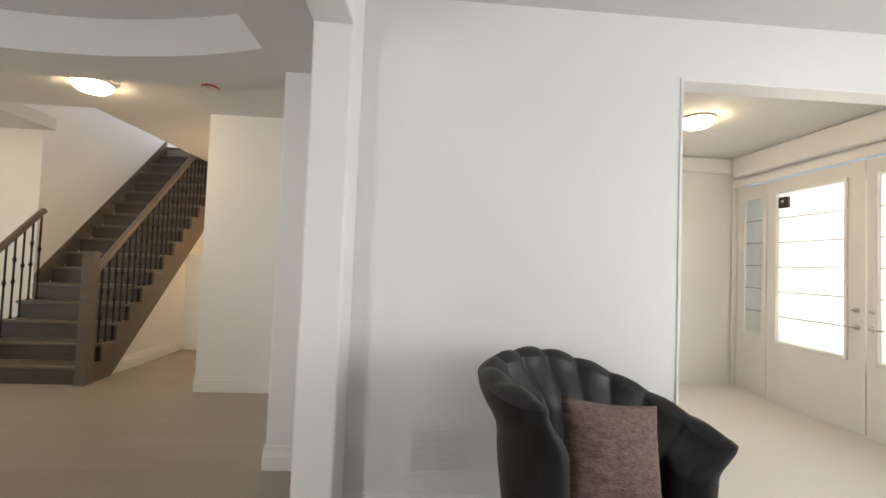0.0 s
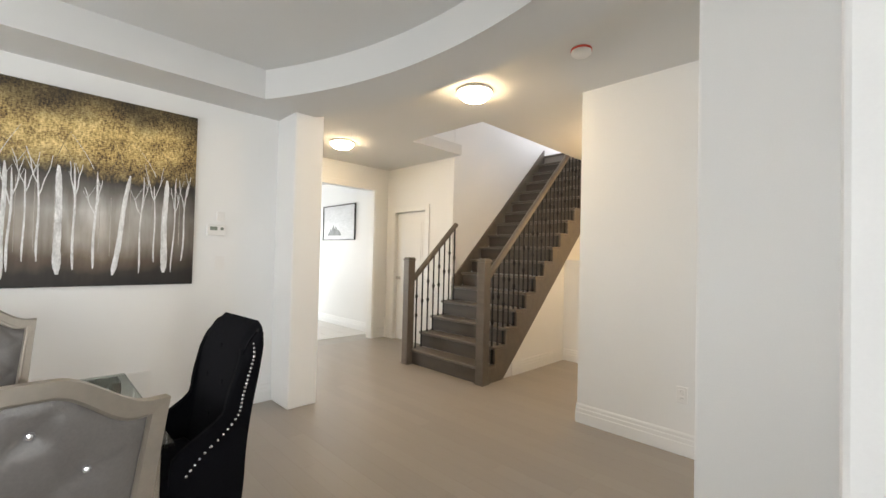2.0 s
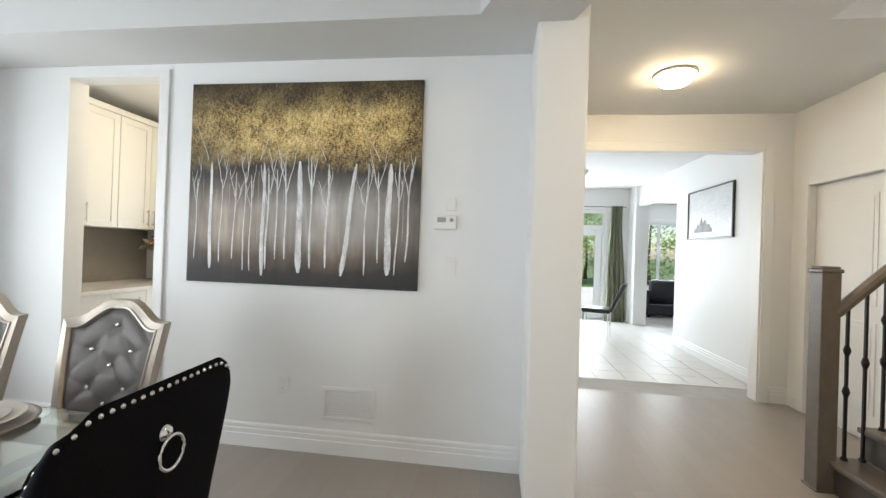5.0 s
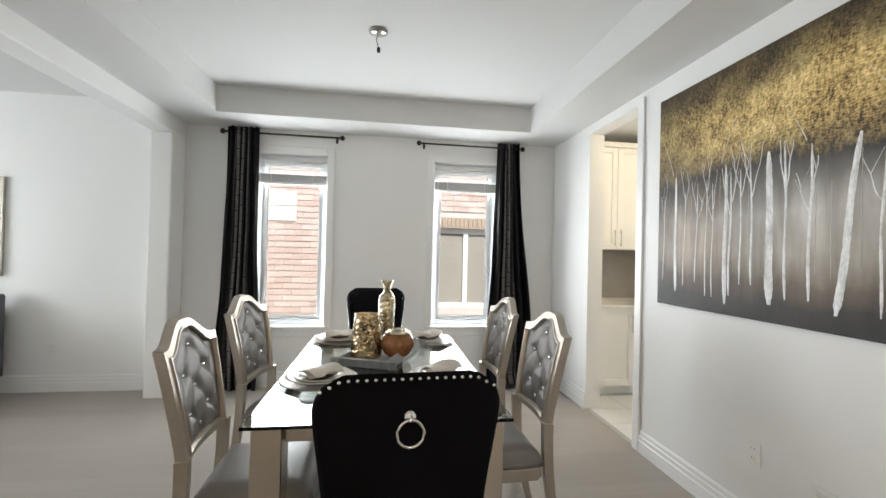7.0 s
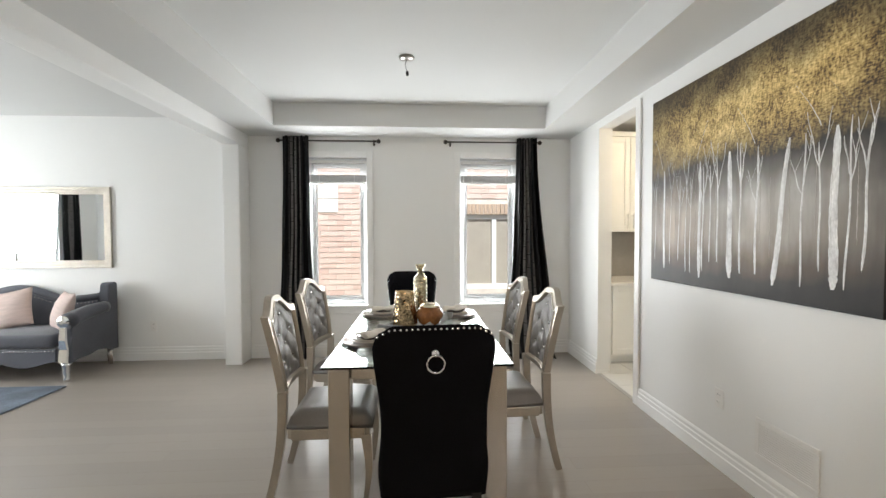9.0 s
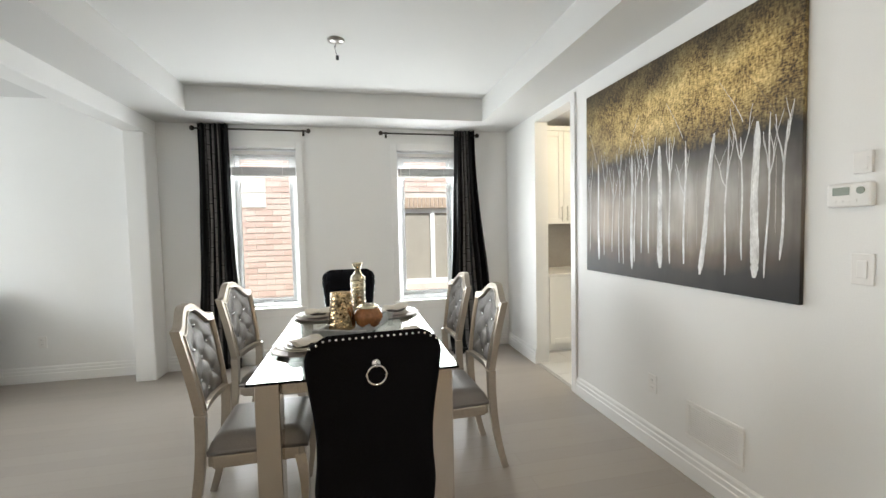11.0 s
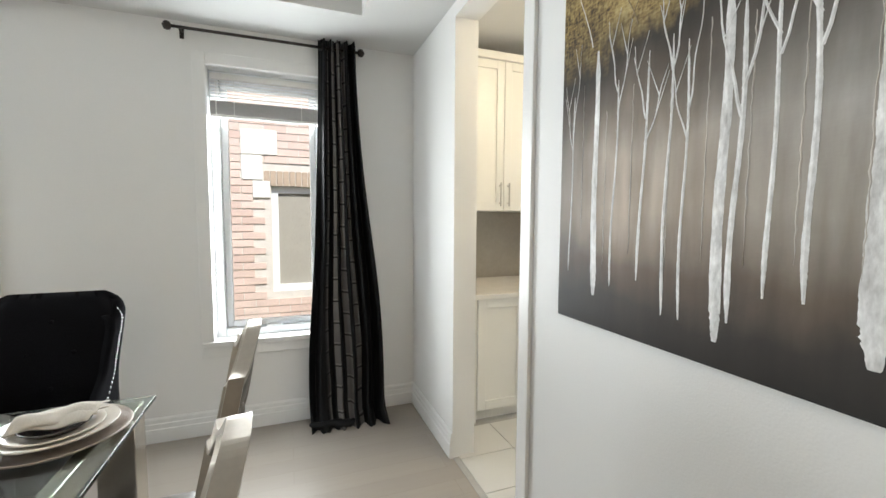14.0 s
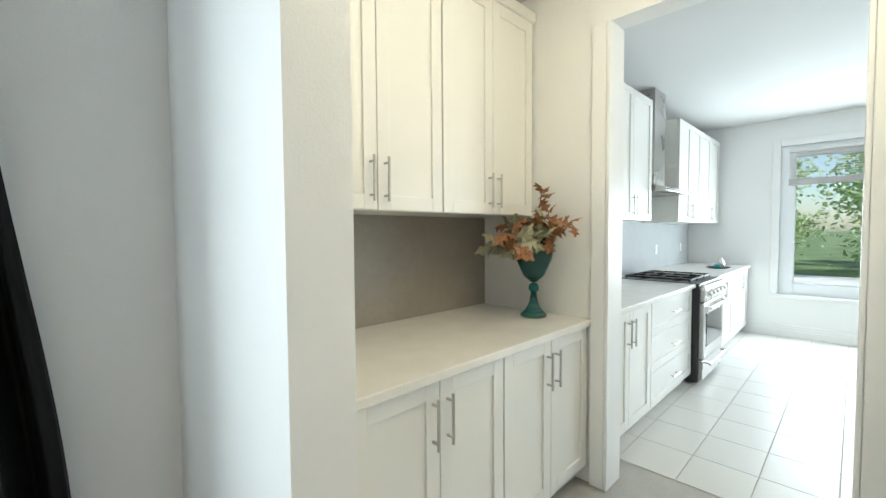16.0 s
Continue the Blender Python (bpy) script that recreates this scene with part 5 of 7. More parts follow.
flush_lamp((-2.45, 3.78, CEIL), "lit flush ceiling lamp with frosted glass dome")
flush_lamp((-4.76, 3.88, CEIL), "lit flush ceiling lamp with frosted glass dome")
flush_lamp((2.9, 3.75, CEIL), "lit flush ceiling lamp with frosted glass dome")
flush_lamp((-4.9, -0.12, 2.76), "lit flush ceiling lamp with frosted glass dome", PANTRYDOME)
flush_lamp((-1.98, 6.0, CEIL), "small lit flush ceiling lamp beside the stairs", DIMDOME)
flush_lamp((-8.6, 3.9, CEIL), "unlit flush ceiling lamp over the breakfast table", FROST)

smoke = empty("smoke_detector", "round white smoke detector with a red rim", "smoke detector", (-1.46, 3.74, CEIL))
part("base", lathe([(0, -0.001), (0.07, -0.001), (0.07, -0.014), (0, -0.014)], 28), RED, smoke, "red rim", smooth=True)
part("cover", lathe([(0.066, -0.0142), (0.066, -0.03), (0.05, -0.045), (0, -0.048)], 28), PLASTIC, smoke, smooth=True)

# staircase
# risers are a darker brown than the treads
RISERWOOD = mat("darker oak riser", (0.075, 0.061, 0.048), 0.45, vary=0.14, scale=2.2, fine=26, bump=0.008, stretch=(1, 7, 7))
RISE, RUN, SY0 = 0.1915, 0.197, 4.575
SX0, SX1 = -4.15, -2.95
stairs = empty("staircase", "grey-brown oak stairs with black iron balusters", "stairs", (0, 0, 0))
NST = 16
tread = part("tread", box(SX0 - 0.02, SX1 + 0.03, -0.028, RUN + 0.004, -0.036, 0.0, 0.010), STAIRWOOD, stairs)
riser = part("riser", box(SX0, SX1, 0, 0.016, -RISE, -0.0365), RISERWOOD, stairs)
for k in range(NST):
    y, z = SY0 + RUN * k, RISE * (k + 1)
    t = tread if k == 0 else new("tread", tread.data)
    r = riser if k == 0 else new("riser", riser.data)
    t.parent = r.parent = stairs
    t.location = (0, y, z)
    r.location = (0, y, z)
slope = RISE / RUN
n0, n1 = SY0, SY0 + RUN * NST


def stringer(x0, x1, lift, drop, ya, yb):
    za, zb = (ya - SY0) * slope, (yb - SY0) * slope
    return prism([(ya, max(0.0, za + lift)), (ya, max(0.0, za - drop)), (ya + drop / slope, 0.0) if za - drop < 0 else (ya, za - drop + 0.0001), (yb, zb - drop), (yb, zb + lift)], x0, x1, "x")


saw = [(SY0 + 0.001, 0.0)]
for k in range(NST):
    saw += [(SY0 + RUN * k + 0.001, RISE * (k + 1) - 0.037), (SY0 + RUN * (k + 1) + 0.001, RISE * (k + 1) - 0.037)]
saw += [(SY0 + RUN * NST + 0.001, RISE * NST - 0.33), (SY0 + 0.33 / slope, 0.0)]
part("stringer", prism(saw, SX1 - 0.001, SX1 + 0.02, "x"), STAIRWOOD, stairs)
part("wall_string", prism([(DY + 0.01, (DY - SY0) * slope + 0.02), (DY + 0.01, (DY - SY0) * slope + 0.30), (n1, RISE * NST + 0.30), (n1, RISE * NST + 0.02)], -4.189, -4.165, "x"), STAIRWOOD, stairs)
part("landing_nosing", box(SX0, SX1 + 0.03, n1 - 0.03, n1 + 0.10, RISE * NST + RISE - 0.036, RISE * NST + RISE, 0.01), STAIRWOOD, stairs)
structure("floor_landing", box(-4.19, -2.15, n1 + 0.0, 9.35, 3.06, RISE * (NST + 1) - 0.001), FLOOR, "upper landing floor", "floor")
# closed side under the flight
structure("wall_stair_side", prism([(SY0 + 0.37 / slope, 0.0), (7.69, 0.0), (7.69, (7.69 - SY0) * slope - 0.34)], -3.05, -2.952, "x"), WALL, "white wall under the stairs", "wall")
baseboard("baseboard", (-2.952, SY0 + 0.52 / slope), (-2.952, 6.3), (1, 0))


def newel(x, y, h):
    n = part("newel_post", join(box(x - 0.052, x + 0.052, y - 0.052, y + 0.052, 0, h - 0.04, 0.004), box(x - 0.06, x + 0.06, y - 0.06, y + 0.06, h - 0.0395, h - 0.016, 0.006), box(x - 0.05, x + 0.05, y - 0.05, y + 0.05, h - 0.0155, h, 0.012), box(x - 0.062, x + 0.062, y - 0.062, y + 0.062, 0.0005, 0.012, 0.004)), STAIRWOOD, stairs)
    return n


newel(-4.145, SY0 - 0.04, 1.345)
newel(-2.965, SY0 + 0.015, 1.355)


def baluster_mesh(h, knots):
    bms = [sweep([(0, 0, 0), (0, 0, h)], rect(0.014, 0.014)), lathe([(0.018, 0), (0.018, 0.01), (0.010, 0.022), (0.007, 0.024)], 10)]
    for z in knots:
        bms.append(lathe([(0.007, z - 0.035), (0.014, z - 0.022), (0.020, z), (0.014, z + 0.022), (0.007, z + 0.035)], 10))
    return join(*bms)


RAILH = 0.93
single = part("baluster", baluster_mesh(RAILH - 0.03, (0.52,)), IRON, stairs)
double = part("baluster", baluster_mesh(RAILH - 0.03, (0.40, 0.64)), IRON, stairs)
count = 0
for x, ya, yb in ((-2.975, SY0 + 0.09, n1), (-4.12, SY0 + 0.07, DY)):
    y = ya
    while y < yb - 0.02:
        k = int((y - SY0) / RUN)
        z = RISE * (k + 1)
        if count == 0:
            b = single
        elif count == 1:
            b = double
        else:
            b = new("baluster", (single if count % 2 == 0 else double).data)
            b.parent = stairs
        # feet stand on the tread; the rod's length follows the rail
        zr = (y - SY0) * slope + RISE + RAILH - 0.08
        b.location = (x, y, z)
        b.scale = (1, 1, (zr - z) / (RAILH - 0.03))
        count += 1
        y += RUN / 2
hr = [(-0.03, -0.02), (0.03, -0.02), (0.034, 0.005), (0.026, 0.026), (0, 0.034), (-0.026, 0.026), (-0.034, 0.005)]
part("handrail", sweep([(-2.972, SY0 + 0.05, RISE + RAILH + 0.05 * slope - 0.06), (-2.972, n1 + 0.1, RISE + RAILH + (n1 + 0.1 - SY0) * slope - 0.06)], hr), STAIRWOOD, stairs)
part("handrail", sweep([(-4.12, SY0 + 0.0, RISE + RAILH - 0.06), (-4.12, DY + 0.0, RISE + RAILH + (DY - SY0) * slope - 0.06)], hr), STAIRWOOD, stairs)


def panel_door(name, w, h, label, category="door"):
    """A moulded two-panel door leaf: width along local x, hinge at 0, front to -y."""
    d = empty(name, label, category)
    part("leaf", box(0.003, w - 0.003, 0.0, 0.036, 0.008, h - 0.004, 0.003), WHITEDOOR, d)
    for z0, z1 in ((0.22, 0.92), (1.05, h - 0.15)):
        part("panel", join(box(0.11, w - 0.11, -0.006, -0.0005, z0, z1, 0.005), box(0.145, w - 0.145, -0.011, -0.0062, z0 + 0.035, z1 - 0.035, 0.004)), WHITEDOOR, d)
    return d


door = panel_door("door_1", 0.74, 2.07, "white moulded closet door, closed", "door")
tagged(door, kind="structure")
door.matrix_world = pose(-5.50, DY + 0.05, 0)
part("door_knob", moved(lathe([(0, 0), (0.026, 0.0), (0.026, 0.006), (0.011, 0.012), (0.011, 0.035), (0.026, 0.045), (0.028, 0.058), (0.018, 0.07), (0, 0.072)], 20), pose(0.075, -0.0005, 1.0, 90, 0, 0)), STEEL, door, "brushed nickel knob", smooth=True)
structure("trim_closet_door", join(box(-5.585, -5.501, DY - 0.018, DY - 0.0005, 0, 2.155, 0.004), box(-4.759, -4.675, DY - 0.018, DY - 0.0005, 0, 2.155, 0.004), box(-5.5005, -4.7595, DY - 0.018, DY - 0.0005, 2.071, 2.155, 0.004)), TRIM, "white casing round the closet door", "trim")
structure("wall_closet_back", box(-5.6, -4.6, DY + 0.6, DY + 0.65, 0, 2.95), WALL, "white closet back", "wall")

pic = empty("framed_picture", "grey landscape print in a thin black frame", "picture", (-7.27, DY, 1.985))
part("frame", join(box(-0.59, 0.59, -0.03, -0.001, 0.325, 0.345, 0.003), box(-0.59, 0.59, -0.03, -0.001, -0.345, -0.325, 0.003), box(-0.59, -0.57, -0.03, -0.001, -0.325, 0.325, 0.003), box(0.57, 0.59, -0.03, -0.001, -0.325, 0.325, 0.003)), LEGBLACK, pic)
PRINTPALE = mat("pale misty print", (0.62, 0.63, 0.64), 0.4, vary=0.12, scale=1.6, fine=14, bump=0.0, stretch=(1, 1, 3))
PRINTDARK = mat("grey printed trees", (0.16, 0.17, 0.17), 0.5, vary=0.4, scale=8, fine=40, bump=0.0)
part("print", box(-0.57, 0.57, -0.016, -0.002, -0.325, 0.325), PRINTPALE, pic)
rp = random.Random(9)
tree = [(-0.40 + 0.5 * i / 14, -0.22 + 0.16 * math.sin(math.pi * i / 14) * rp.uniform(0.5, 1.2)) for i in range(15)]
part("printed_tree_line", prism(tree + [(0.10, -0.25), (-0.40, -0.25)], -0.0175, -0.0162, "y"), PRINTDARK, pic)
switch_plate("light_switch", pose(-6.25, DY, 1.2, 0, 0, -90), "white light switch beside the picture", "switch")

# ---- living room ----
mirror = empty("wall_mirror", "wide wall mirror in a stepped antique silver frame", "mirror", (2.08, WY, 1.54))
MW, MH = 0.70, 0.46
for a, b, d in ((0.0, 0.035, 0.03), (0.035, 0.065, 0.022), (0.065, 0.085, 0.014)):
    part("frame", join(box(-MW + a, MW - a, 0.0005, d, MH - b, MH - a, 0.004), box(-MW + a, MW - a, 0.0005, d, -MH + a, -MH + b, 0.004), box(-MW + a, -MW + b, 0.0005, d, -MH + b, MH - b, 0.004), box(MW - b, MW - a, 0.0005, d, -MH + b, MH - b, 0.004)), FRAMEWOOD, mirror)
part("mirror_glass", box(-MW + 0.085, MW - 0.085, 0.0005, 0.006, -MH + 0.085, MH - 0.085), MIRROR, mirror, "clear mirror glass")

sofa = empty("sofa", "charcoal velvet camelback sofa with nailheads and carved silver posts", "sofa", (2.33, -0.99, 0))
SH = 1.0


def sofa_back(u, v, off):
    x = -SH + 0.06 + (2 * SH - 0.12) * u
    crest = 0.80 + 0.075 * math.cos((u - 0.5) * 2 * math.pi * 1.5) * (1 if 0.17 < u < 0.83 else 0.6) - 0.02
    z = 0.30 + (crest - 0.30) * v
    return Vector((x, -0.30 + 0.10 * (1 - v) + off * (1 - v ** 8), z))


f = grid_surface(48, 14, lambda u, v: sofa_back(u, v, 0.06))
b = grid_surface(48, 14, lambda u, v: sofa_back(u, v, -0.05))
part("backrest", join(f, b, sweep([sofa_back(i / 48, 1, 0.0) for i in range(49)], circle(0.045, 10))), SOFAGREY, sofa, smooth=True)
part("frame", box(-SH + 0.05, SH - 0.05, -0.30, 0.33, 0.20, 0.34, 0.02), SOFAGREY, sofa)
part("front_skirt", prism([(-SH + 0.1, 0.335)] + [(-SH + 0.1 + (2 * SH - 0.2) * i / 40, 0.18 + 0.03 * math.cos(i / 40 * 6 * math.pi)) for i in range(41)] + [(SH - 0.1, 0.335)], 0.331, 0.35, "y"), SOFAGREY, sofa)
for s in (-0.45, 0.45):
    part("seat_cushion", box(s - 0.43, s + 0.43, -0.20, 0.36, 0.345, 0.475, 0.035, 3), SOFAGREY, sofa, smooth=True)
for s in (-1, 1):
    ax = s * (SH - 0.02)
    arm = [(-0.32, 0.17), (-0.32, 0.90), (-0.30, 0.925), (-0.22, 0.925), (-0.19, 0.90), (-0.175, 0.70), (-0.15, 0.655)] + [(-0.12 + 0.40 * i / 8, 0.645 - 0.05 * (i / 8) ** 2) for i in range(9)]
    arm += [(0.315, 0.53), (0.30, 0.44), (0.325, 0.33), (0.325, 0.185)] + [(0.28 - 0.52 * i / 12, 0.19 + 0.035 * math.sin(math.pi * i / 12) + 0.012 * math.cos(3 * math.pi * i / 12)) for i in range(13)]
    side_bm = prism(arm, ax - 0.05, ax + 0.05, "x")
    bmesh.ops.bevel(side_bm, geom=[e for e in side_bm.edges if abs(e.verts[0].co.x - e.verts[1].co.x) < 1e-5], offset=0.014, segments=2, affect="EDGES", profile=0.5)
    part("arm", side_bm, SOFAGREY, sofa)
    part("arm_roll", sweep([(ax + s * 0.02, -0.17 + 0.48 * i / 10, 0.665 - 0.06 * (i / 10) ** 2) for i in range(11)], lambda t: circle(0.062 + 0.014 * t, 16)), SOFAGREY, sofa, smooth=True)
    part("arm_post", join(moved(lathe([(0, 0), (0.055, 0.0), (0.06, 0.012), (0.035, 0.02), (0.02, 0.03), (0, 0.03)], 20), pose(s * (SH - 0.02), 0.335, 0.60, -90, 0, 0)), sweep([(s * (SH - 0.02), 0.345, 0.54), (s * (SH - 0.02), 0.355, 0.42), (s * (SH - 0.02), 0.345, 0.33), (s * (SH - 0.02), 0.36, 0.20)], lambda t: rect(0.05 + 0.03 * t, 0.024))), CHROME, sofa, "carved silver arm post")
    part("leg", lathe([(0, 0), (0.022, 0), (0.028, 0.03), (0.018, 0.05), (0.036, 0.09), (0.026, 0.13), (0.04, 0.16), (0.04, 0.20), (0, 0.20)], 16, (s * (SH - 0.03), 0.31, 0)), CHROME, sofa, "turned silver leg", smooth=True)
    part("leg", lathe([(0, 0), (0.02, 0), (0.03, 0.1), (0.03, 0.20), (0, 0.20)], 14, (s * (SH - 0.03), -0.27, 0)), CHROME, sofa, "turned silver leg", smooth=True)
nails = [moved(lathe([(0.008, 0), (0.006, 0.004), (0, 0.006)], 8), pose(*(sofa_back(i / 46, 0.93, 0.0) + Vector((0, 0.052, -0.015))), -90, 0, 0)) for i in range(2, 45)]
nails += [moved(lathe([(0.007, 0), (0.005, 0.004), (0, 0.006)], 8), pose(-SH + 0.12 + (2 * SH - 0.24) * i / 50, 0.3505, 0.315, -90, 0, 0)) for i in range(51)]
tagged(part("nailhead_trim", join(*nails), CHROME, sofa, "silver nailhead trim", smooth=True), kind="stuff")


def cushion(name, m, w, h, d, material, label):
    def side(s):
        def f(u, v):
            x, z = (u - 0.5) * 2, (v - 0.5) * 2
            k = max(0.0, (1 - abs(x) ** 2.2) * (1 - abs(z) ** 2.2)) ** 0.55
            pull = 1 - 0.07 * (1 - (abs(x) * abs(z)) ** 1.5)
            return Vector((x * w / 2 * pull, s * d / 2 * k, z * h / 2 * pull))
        return f
    bm = join(grid_surface(18, 18, side(1)), grid_surface(18, 18, side(-1)))
    bmesh.ops.remove_doubles(bm, verts=bm.verts, dist=0.0005)
    ob = link(name, bm, material, None, label, True, "cushion")
    ob.matrix_world = m
    return ob


cushion("throw_pillow", pose(1.66, -1.02, 0.65, 18, 0, -38), 0.40, 0.40, 0.15, PINK, "blush pink knit throw pillow leaning on the sofa arm")
cushion("throw_pillow", pose(2.22, -1.05, 0.66, 20, 12, 12), 0.42, 0.42, 0.15, PINK, "blush pink knit throw pillow against the sofa back")

link("area_rug", box(1.24, 3.5, -0.53, 1.05, 0.001, 0.014, 0.004), RUG, None, "blue-grey distressed area rug in front of the sofa", False, "rug")

# tub chair: a channelled shell that wraps round the seat, higher at one end
tub = empty("tub_chair", "dark grey channel-tufted tub chair with a flared back", "chair", (1.165, 1.72, 0), 22)
TS = 1.10


def tub_shell(a, v, skin):
    th = math.radians(-104 + 208 * a) + math.pi / 2
    rad = (0.36 if skin == 0 else 0.245) * TS
    top = 0.66 + 0.29 * smoothstep((a + 0.05) / 0.62) - 0.02 * smoothstep((a - 0.75) / 0.25)
    z = 0.20 + (top - 0.20) * v
    roll = smoothstep((v - 0.72) / 0.28)
    r = rad + 0.03 * smoothstep((v - 0.2) / 0.5) + 0.075 * roll
    if skin:
        r -= 0.030 * abs(math.sin(a * math.pi * 10)) ** 0.7 * (0.5 + 0.5 * v)
        r += 0.05 * roll
    return Vector((1.12 * r * math.cos(th), r * math.sin(th), z))


def tub_end(e, t, v):
    """The padded front edge of the shell, bulging forward."""
    p = tub_shell(e, v, 0).lerp(tub_shell(e, v, 1), t)
    q = tub_shell(e + (0.02 if e < 0.5 else -0.02), v, 0)
    out = (tub_shell(e, v, 0) - q)
    out.z = 0
    return p + out.normalized() * 0.055 * math.sin(math.pi * t) ** 0.6


sa = grid_surface(120, 20, lambda a, v: tub_shell(a, v, 0))
sb = grid_surface(120, 20, lambda a, v: tub_shell(a, v, 1))
cap = grid_surface(120, 6, lambda a, t: tub_shell(a, 1, 0).lerp(tub_shell(a, 1, 1), t) + Vector((0, 0, 0.038 * math.sin(math.pi * t) * (0.55 + 0.45 * abs(math.sin(a * math.pi * 10))))))
ends = [grid_surface(8, 20, lambda t, v, e=e: tub_end(e, t, v)) for e in (0.0, 1.0)]
ends += [grid_surface(8, 6, lambda t, k, e=e: tub_end(e, t, 1).lerp(tub_shell(e, 1, 0).lerp(tub_shell(e, 1, 1), t), k) + Vector((0, 0, 0.021 * math.sin(math.pi * t) * math.sin(k * math.pi / 2)))) for e in (0.0, 1.0)]
part("shell", join(sa, sb, cap, *ends), TUBGREY, tub, smooth=True)
part("seat", moved(lathe([(0, 0.20), (0.30, 0.20), (0.335, 0.26), (0.335, 0.38), (0.30, 0.42), (0, 0.43)], 40), Matrix.Diagonal((1.1, 1.12, 1, 1)) @ pose(0, -0.06, 0)), TUBGREY, tub, smooth=True)
for i in range(4):
    a = math.radians(45 + 90 * i)
    part("leg", lathe([(0, 0), (0.014, 0), (0.024, 0.20), (0, 0.20)], 12, (0.24 * math.cos(a), 0.24 * math.sin(a), 0)), LEGBLACK, tub, "black tapered leg", smooth=True)
cushion("throw_pillow", pose(1.12, 1.66, 0.665, -16, 7, 8), 0.42, 0.40, 0.15, MAUVE, "mauve woven throw pillow on the tub chair")

# front window with its curtains
fw = empty("window_3", "wide white living room window with two mullions", "window", kind="structure")
for y0, y1 in ((-0.75, -0.70), (-0.03, 0.03), (0.67, 0.73), (1.40, 1.45)):
    part("mullion", box(4.33, 4.41, y0, y1, 0.6, 2.3, 0.005), VINYL, fw)
part("window_frame", join(box(4.33, 4.41, -0.7, 1.4, 0.6005, 0.66, 0.005), box(4.33, 4.41, -0.7, 1.4, 2.24, 2.2995, 0.005)), VINYL, fw)
for y0, y1 in ((-0.70, -0.03), (0.03, 0.67), (0.73, 1.40)):
    p = part("pane", box(4.366, 4.372, y0, y1, 0.66, 2.24), PANE, fw)
    p.visible_shadow = False
curtain("curtain", 1.42, 1.75, 1.40, 1.82, 4.2, 2.5, 0.0, 5, CURTAIN, "dark grey curtain beside the front window", axis="y", group="living room curtains")
curtain("curtain", -1.1, -0.78, -1.15, -0.74, 4.2, 2.5, 0.0, 5, CURTAIN, "dark grey curtain beside the front window", axis="y", group="living room curtains")
lr = empty("curtain_rod", "long dark bronze rod over the front window", "curtain rod", (4.2, 0.33, 2.47), group="curtain rods")
part("pole", sweep([(0, -1.5, 0), (0, 1.5, 0)], circle(0.010, 10)), CURTAINROD, lr, smooth=True)
for s in (-1, 1):
    part("bracket", box(-0.006, 0.099, s * 1.3 - 0.006, s * 1.3 + 0.006, -0.008, 0.006), CURTAINROD, lr)

# ---- foyer: double entrance doors and sidelight ----


def entrance_door(name, y0, y1, label, handle_side):
    d = empty(name, label, "door", kind="structure")
    a, b = (y1 - y0) * 0.17, (y1 - y0) * 0.13
    part("leaf", wall_with_holes("y", y0 + 0.004, y1 - 0.004, 0.012, 2.44, 4.32, 4.365, [(y0 + a, y1 - b, 0.66, 2.28)]), WHITEDOOR, d)
    part("glazing_bead", join(box(4.305, 4.3195, y0 + a - 0.03, y0 + a, 0.63, 2.31, 0.004), box(4.305, 4.3195, y1 - b, y1 - b + 0.03, 0.63, 2.31, 0.004), box(4.305, 4.3195, y0 + a, y1 - b, 0.63, 0.66, 0.004), box(4.305, 4.3195, y0 + a, y1 - b, 2.28, 2.31, 0.004)), WHITEDOOR, d)
    p = part("frosted_pane", box(4.338, 4.344, y0 + a, y1 - b, 0.66, 2.28), FROSTPANE, d, "frosted glass with horizontal bands")
    p.visible_shadow = False
    for k in range(1, 6):
        z = 0.66 + 0.27 * k
        part("glass_band", box(4.334, 4.3375, y0 + a, y1 - b, z - 0.006, z + 0.006), STACK, d, "etched horizontal line")
    yh = y0 + 0.07 if handle_side < 0 else y1 - 0.07
    for z in (0.94, 1.09):
        part("door_handle", join(moved(lathe([(0, 0), (0.028, 0), (0.028, 0.008), (0.012, 0.012), (0.012, 0.05), (0, 0.05)], 18), pose(4.3195, yh, z, 0, -90, 0)), box(4.268, 4.28, yh - 0.09 * handle_side - 0.02, yh + 0.02, z - 0.008, z + 0.008, 0.003) if z < 1 else box(4.29, 4.30, yh - 0.012, yh + 0.012, z - 0.012, z + 0.012)), STEEL, d, "brushed nickel lever and deadbolt")


FROSTPANE = mat("frosted banded glass", (0.80, 0.80, 0.79), 0.5, vary=0.02, scale=3, fine=60, bump=0.0)
FROSTPANE.node_tree.nodes["Principled BSDF"].inputs["Transmission Weight"].default_value = 0.7
entrance_door("door_2", 3.525, 4.555, "white entrance door with a frosted banded glass", -1)
entrance_door("door_3", 2.76, 3.52, "white second entrance door with frosted glass", 1)
structure("trim_entrance", join(box(4.27, 4.2995, 4.985, 5.02, 0, 2.53, 0.004), box(4.27, 4.2995, 2.66, 2.745, 0, 2.53, 0.004), box(4.27, 4.2995, 2.7455, 4.9845, 2.445, 2.53, 0.004)), TRIM, "white casing round the entrance doors", "trim")
side = empty("window_7", "narrow white sidelight with frosted glass beside the entrance door", "window", kind="structure")
part("window_frame", wall_with_holes("y", 4.56, 4.975, 0.012, 2.44, 4.32, 4.365, [(4.62, 4.87, 0.70, 2.27)]), WHITEDOOR, side)
p = part("frosted_pane", box(4.338, 4.344, 4.62, 4.87, 0.70, 2.27), FROSTPANE, side, "frosted glass")
p.visible_shadow = False
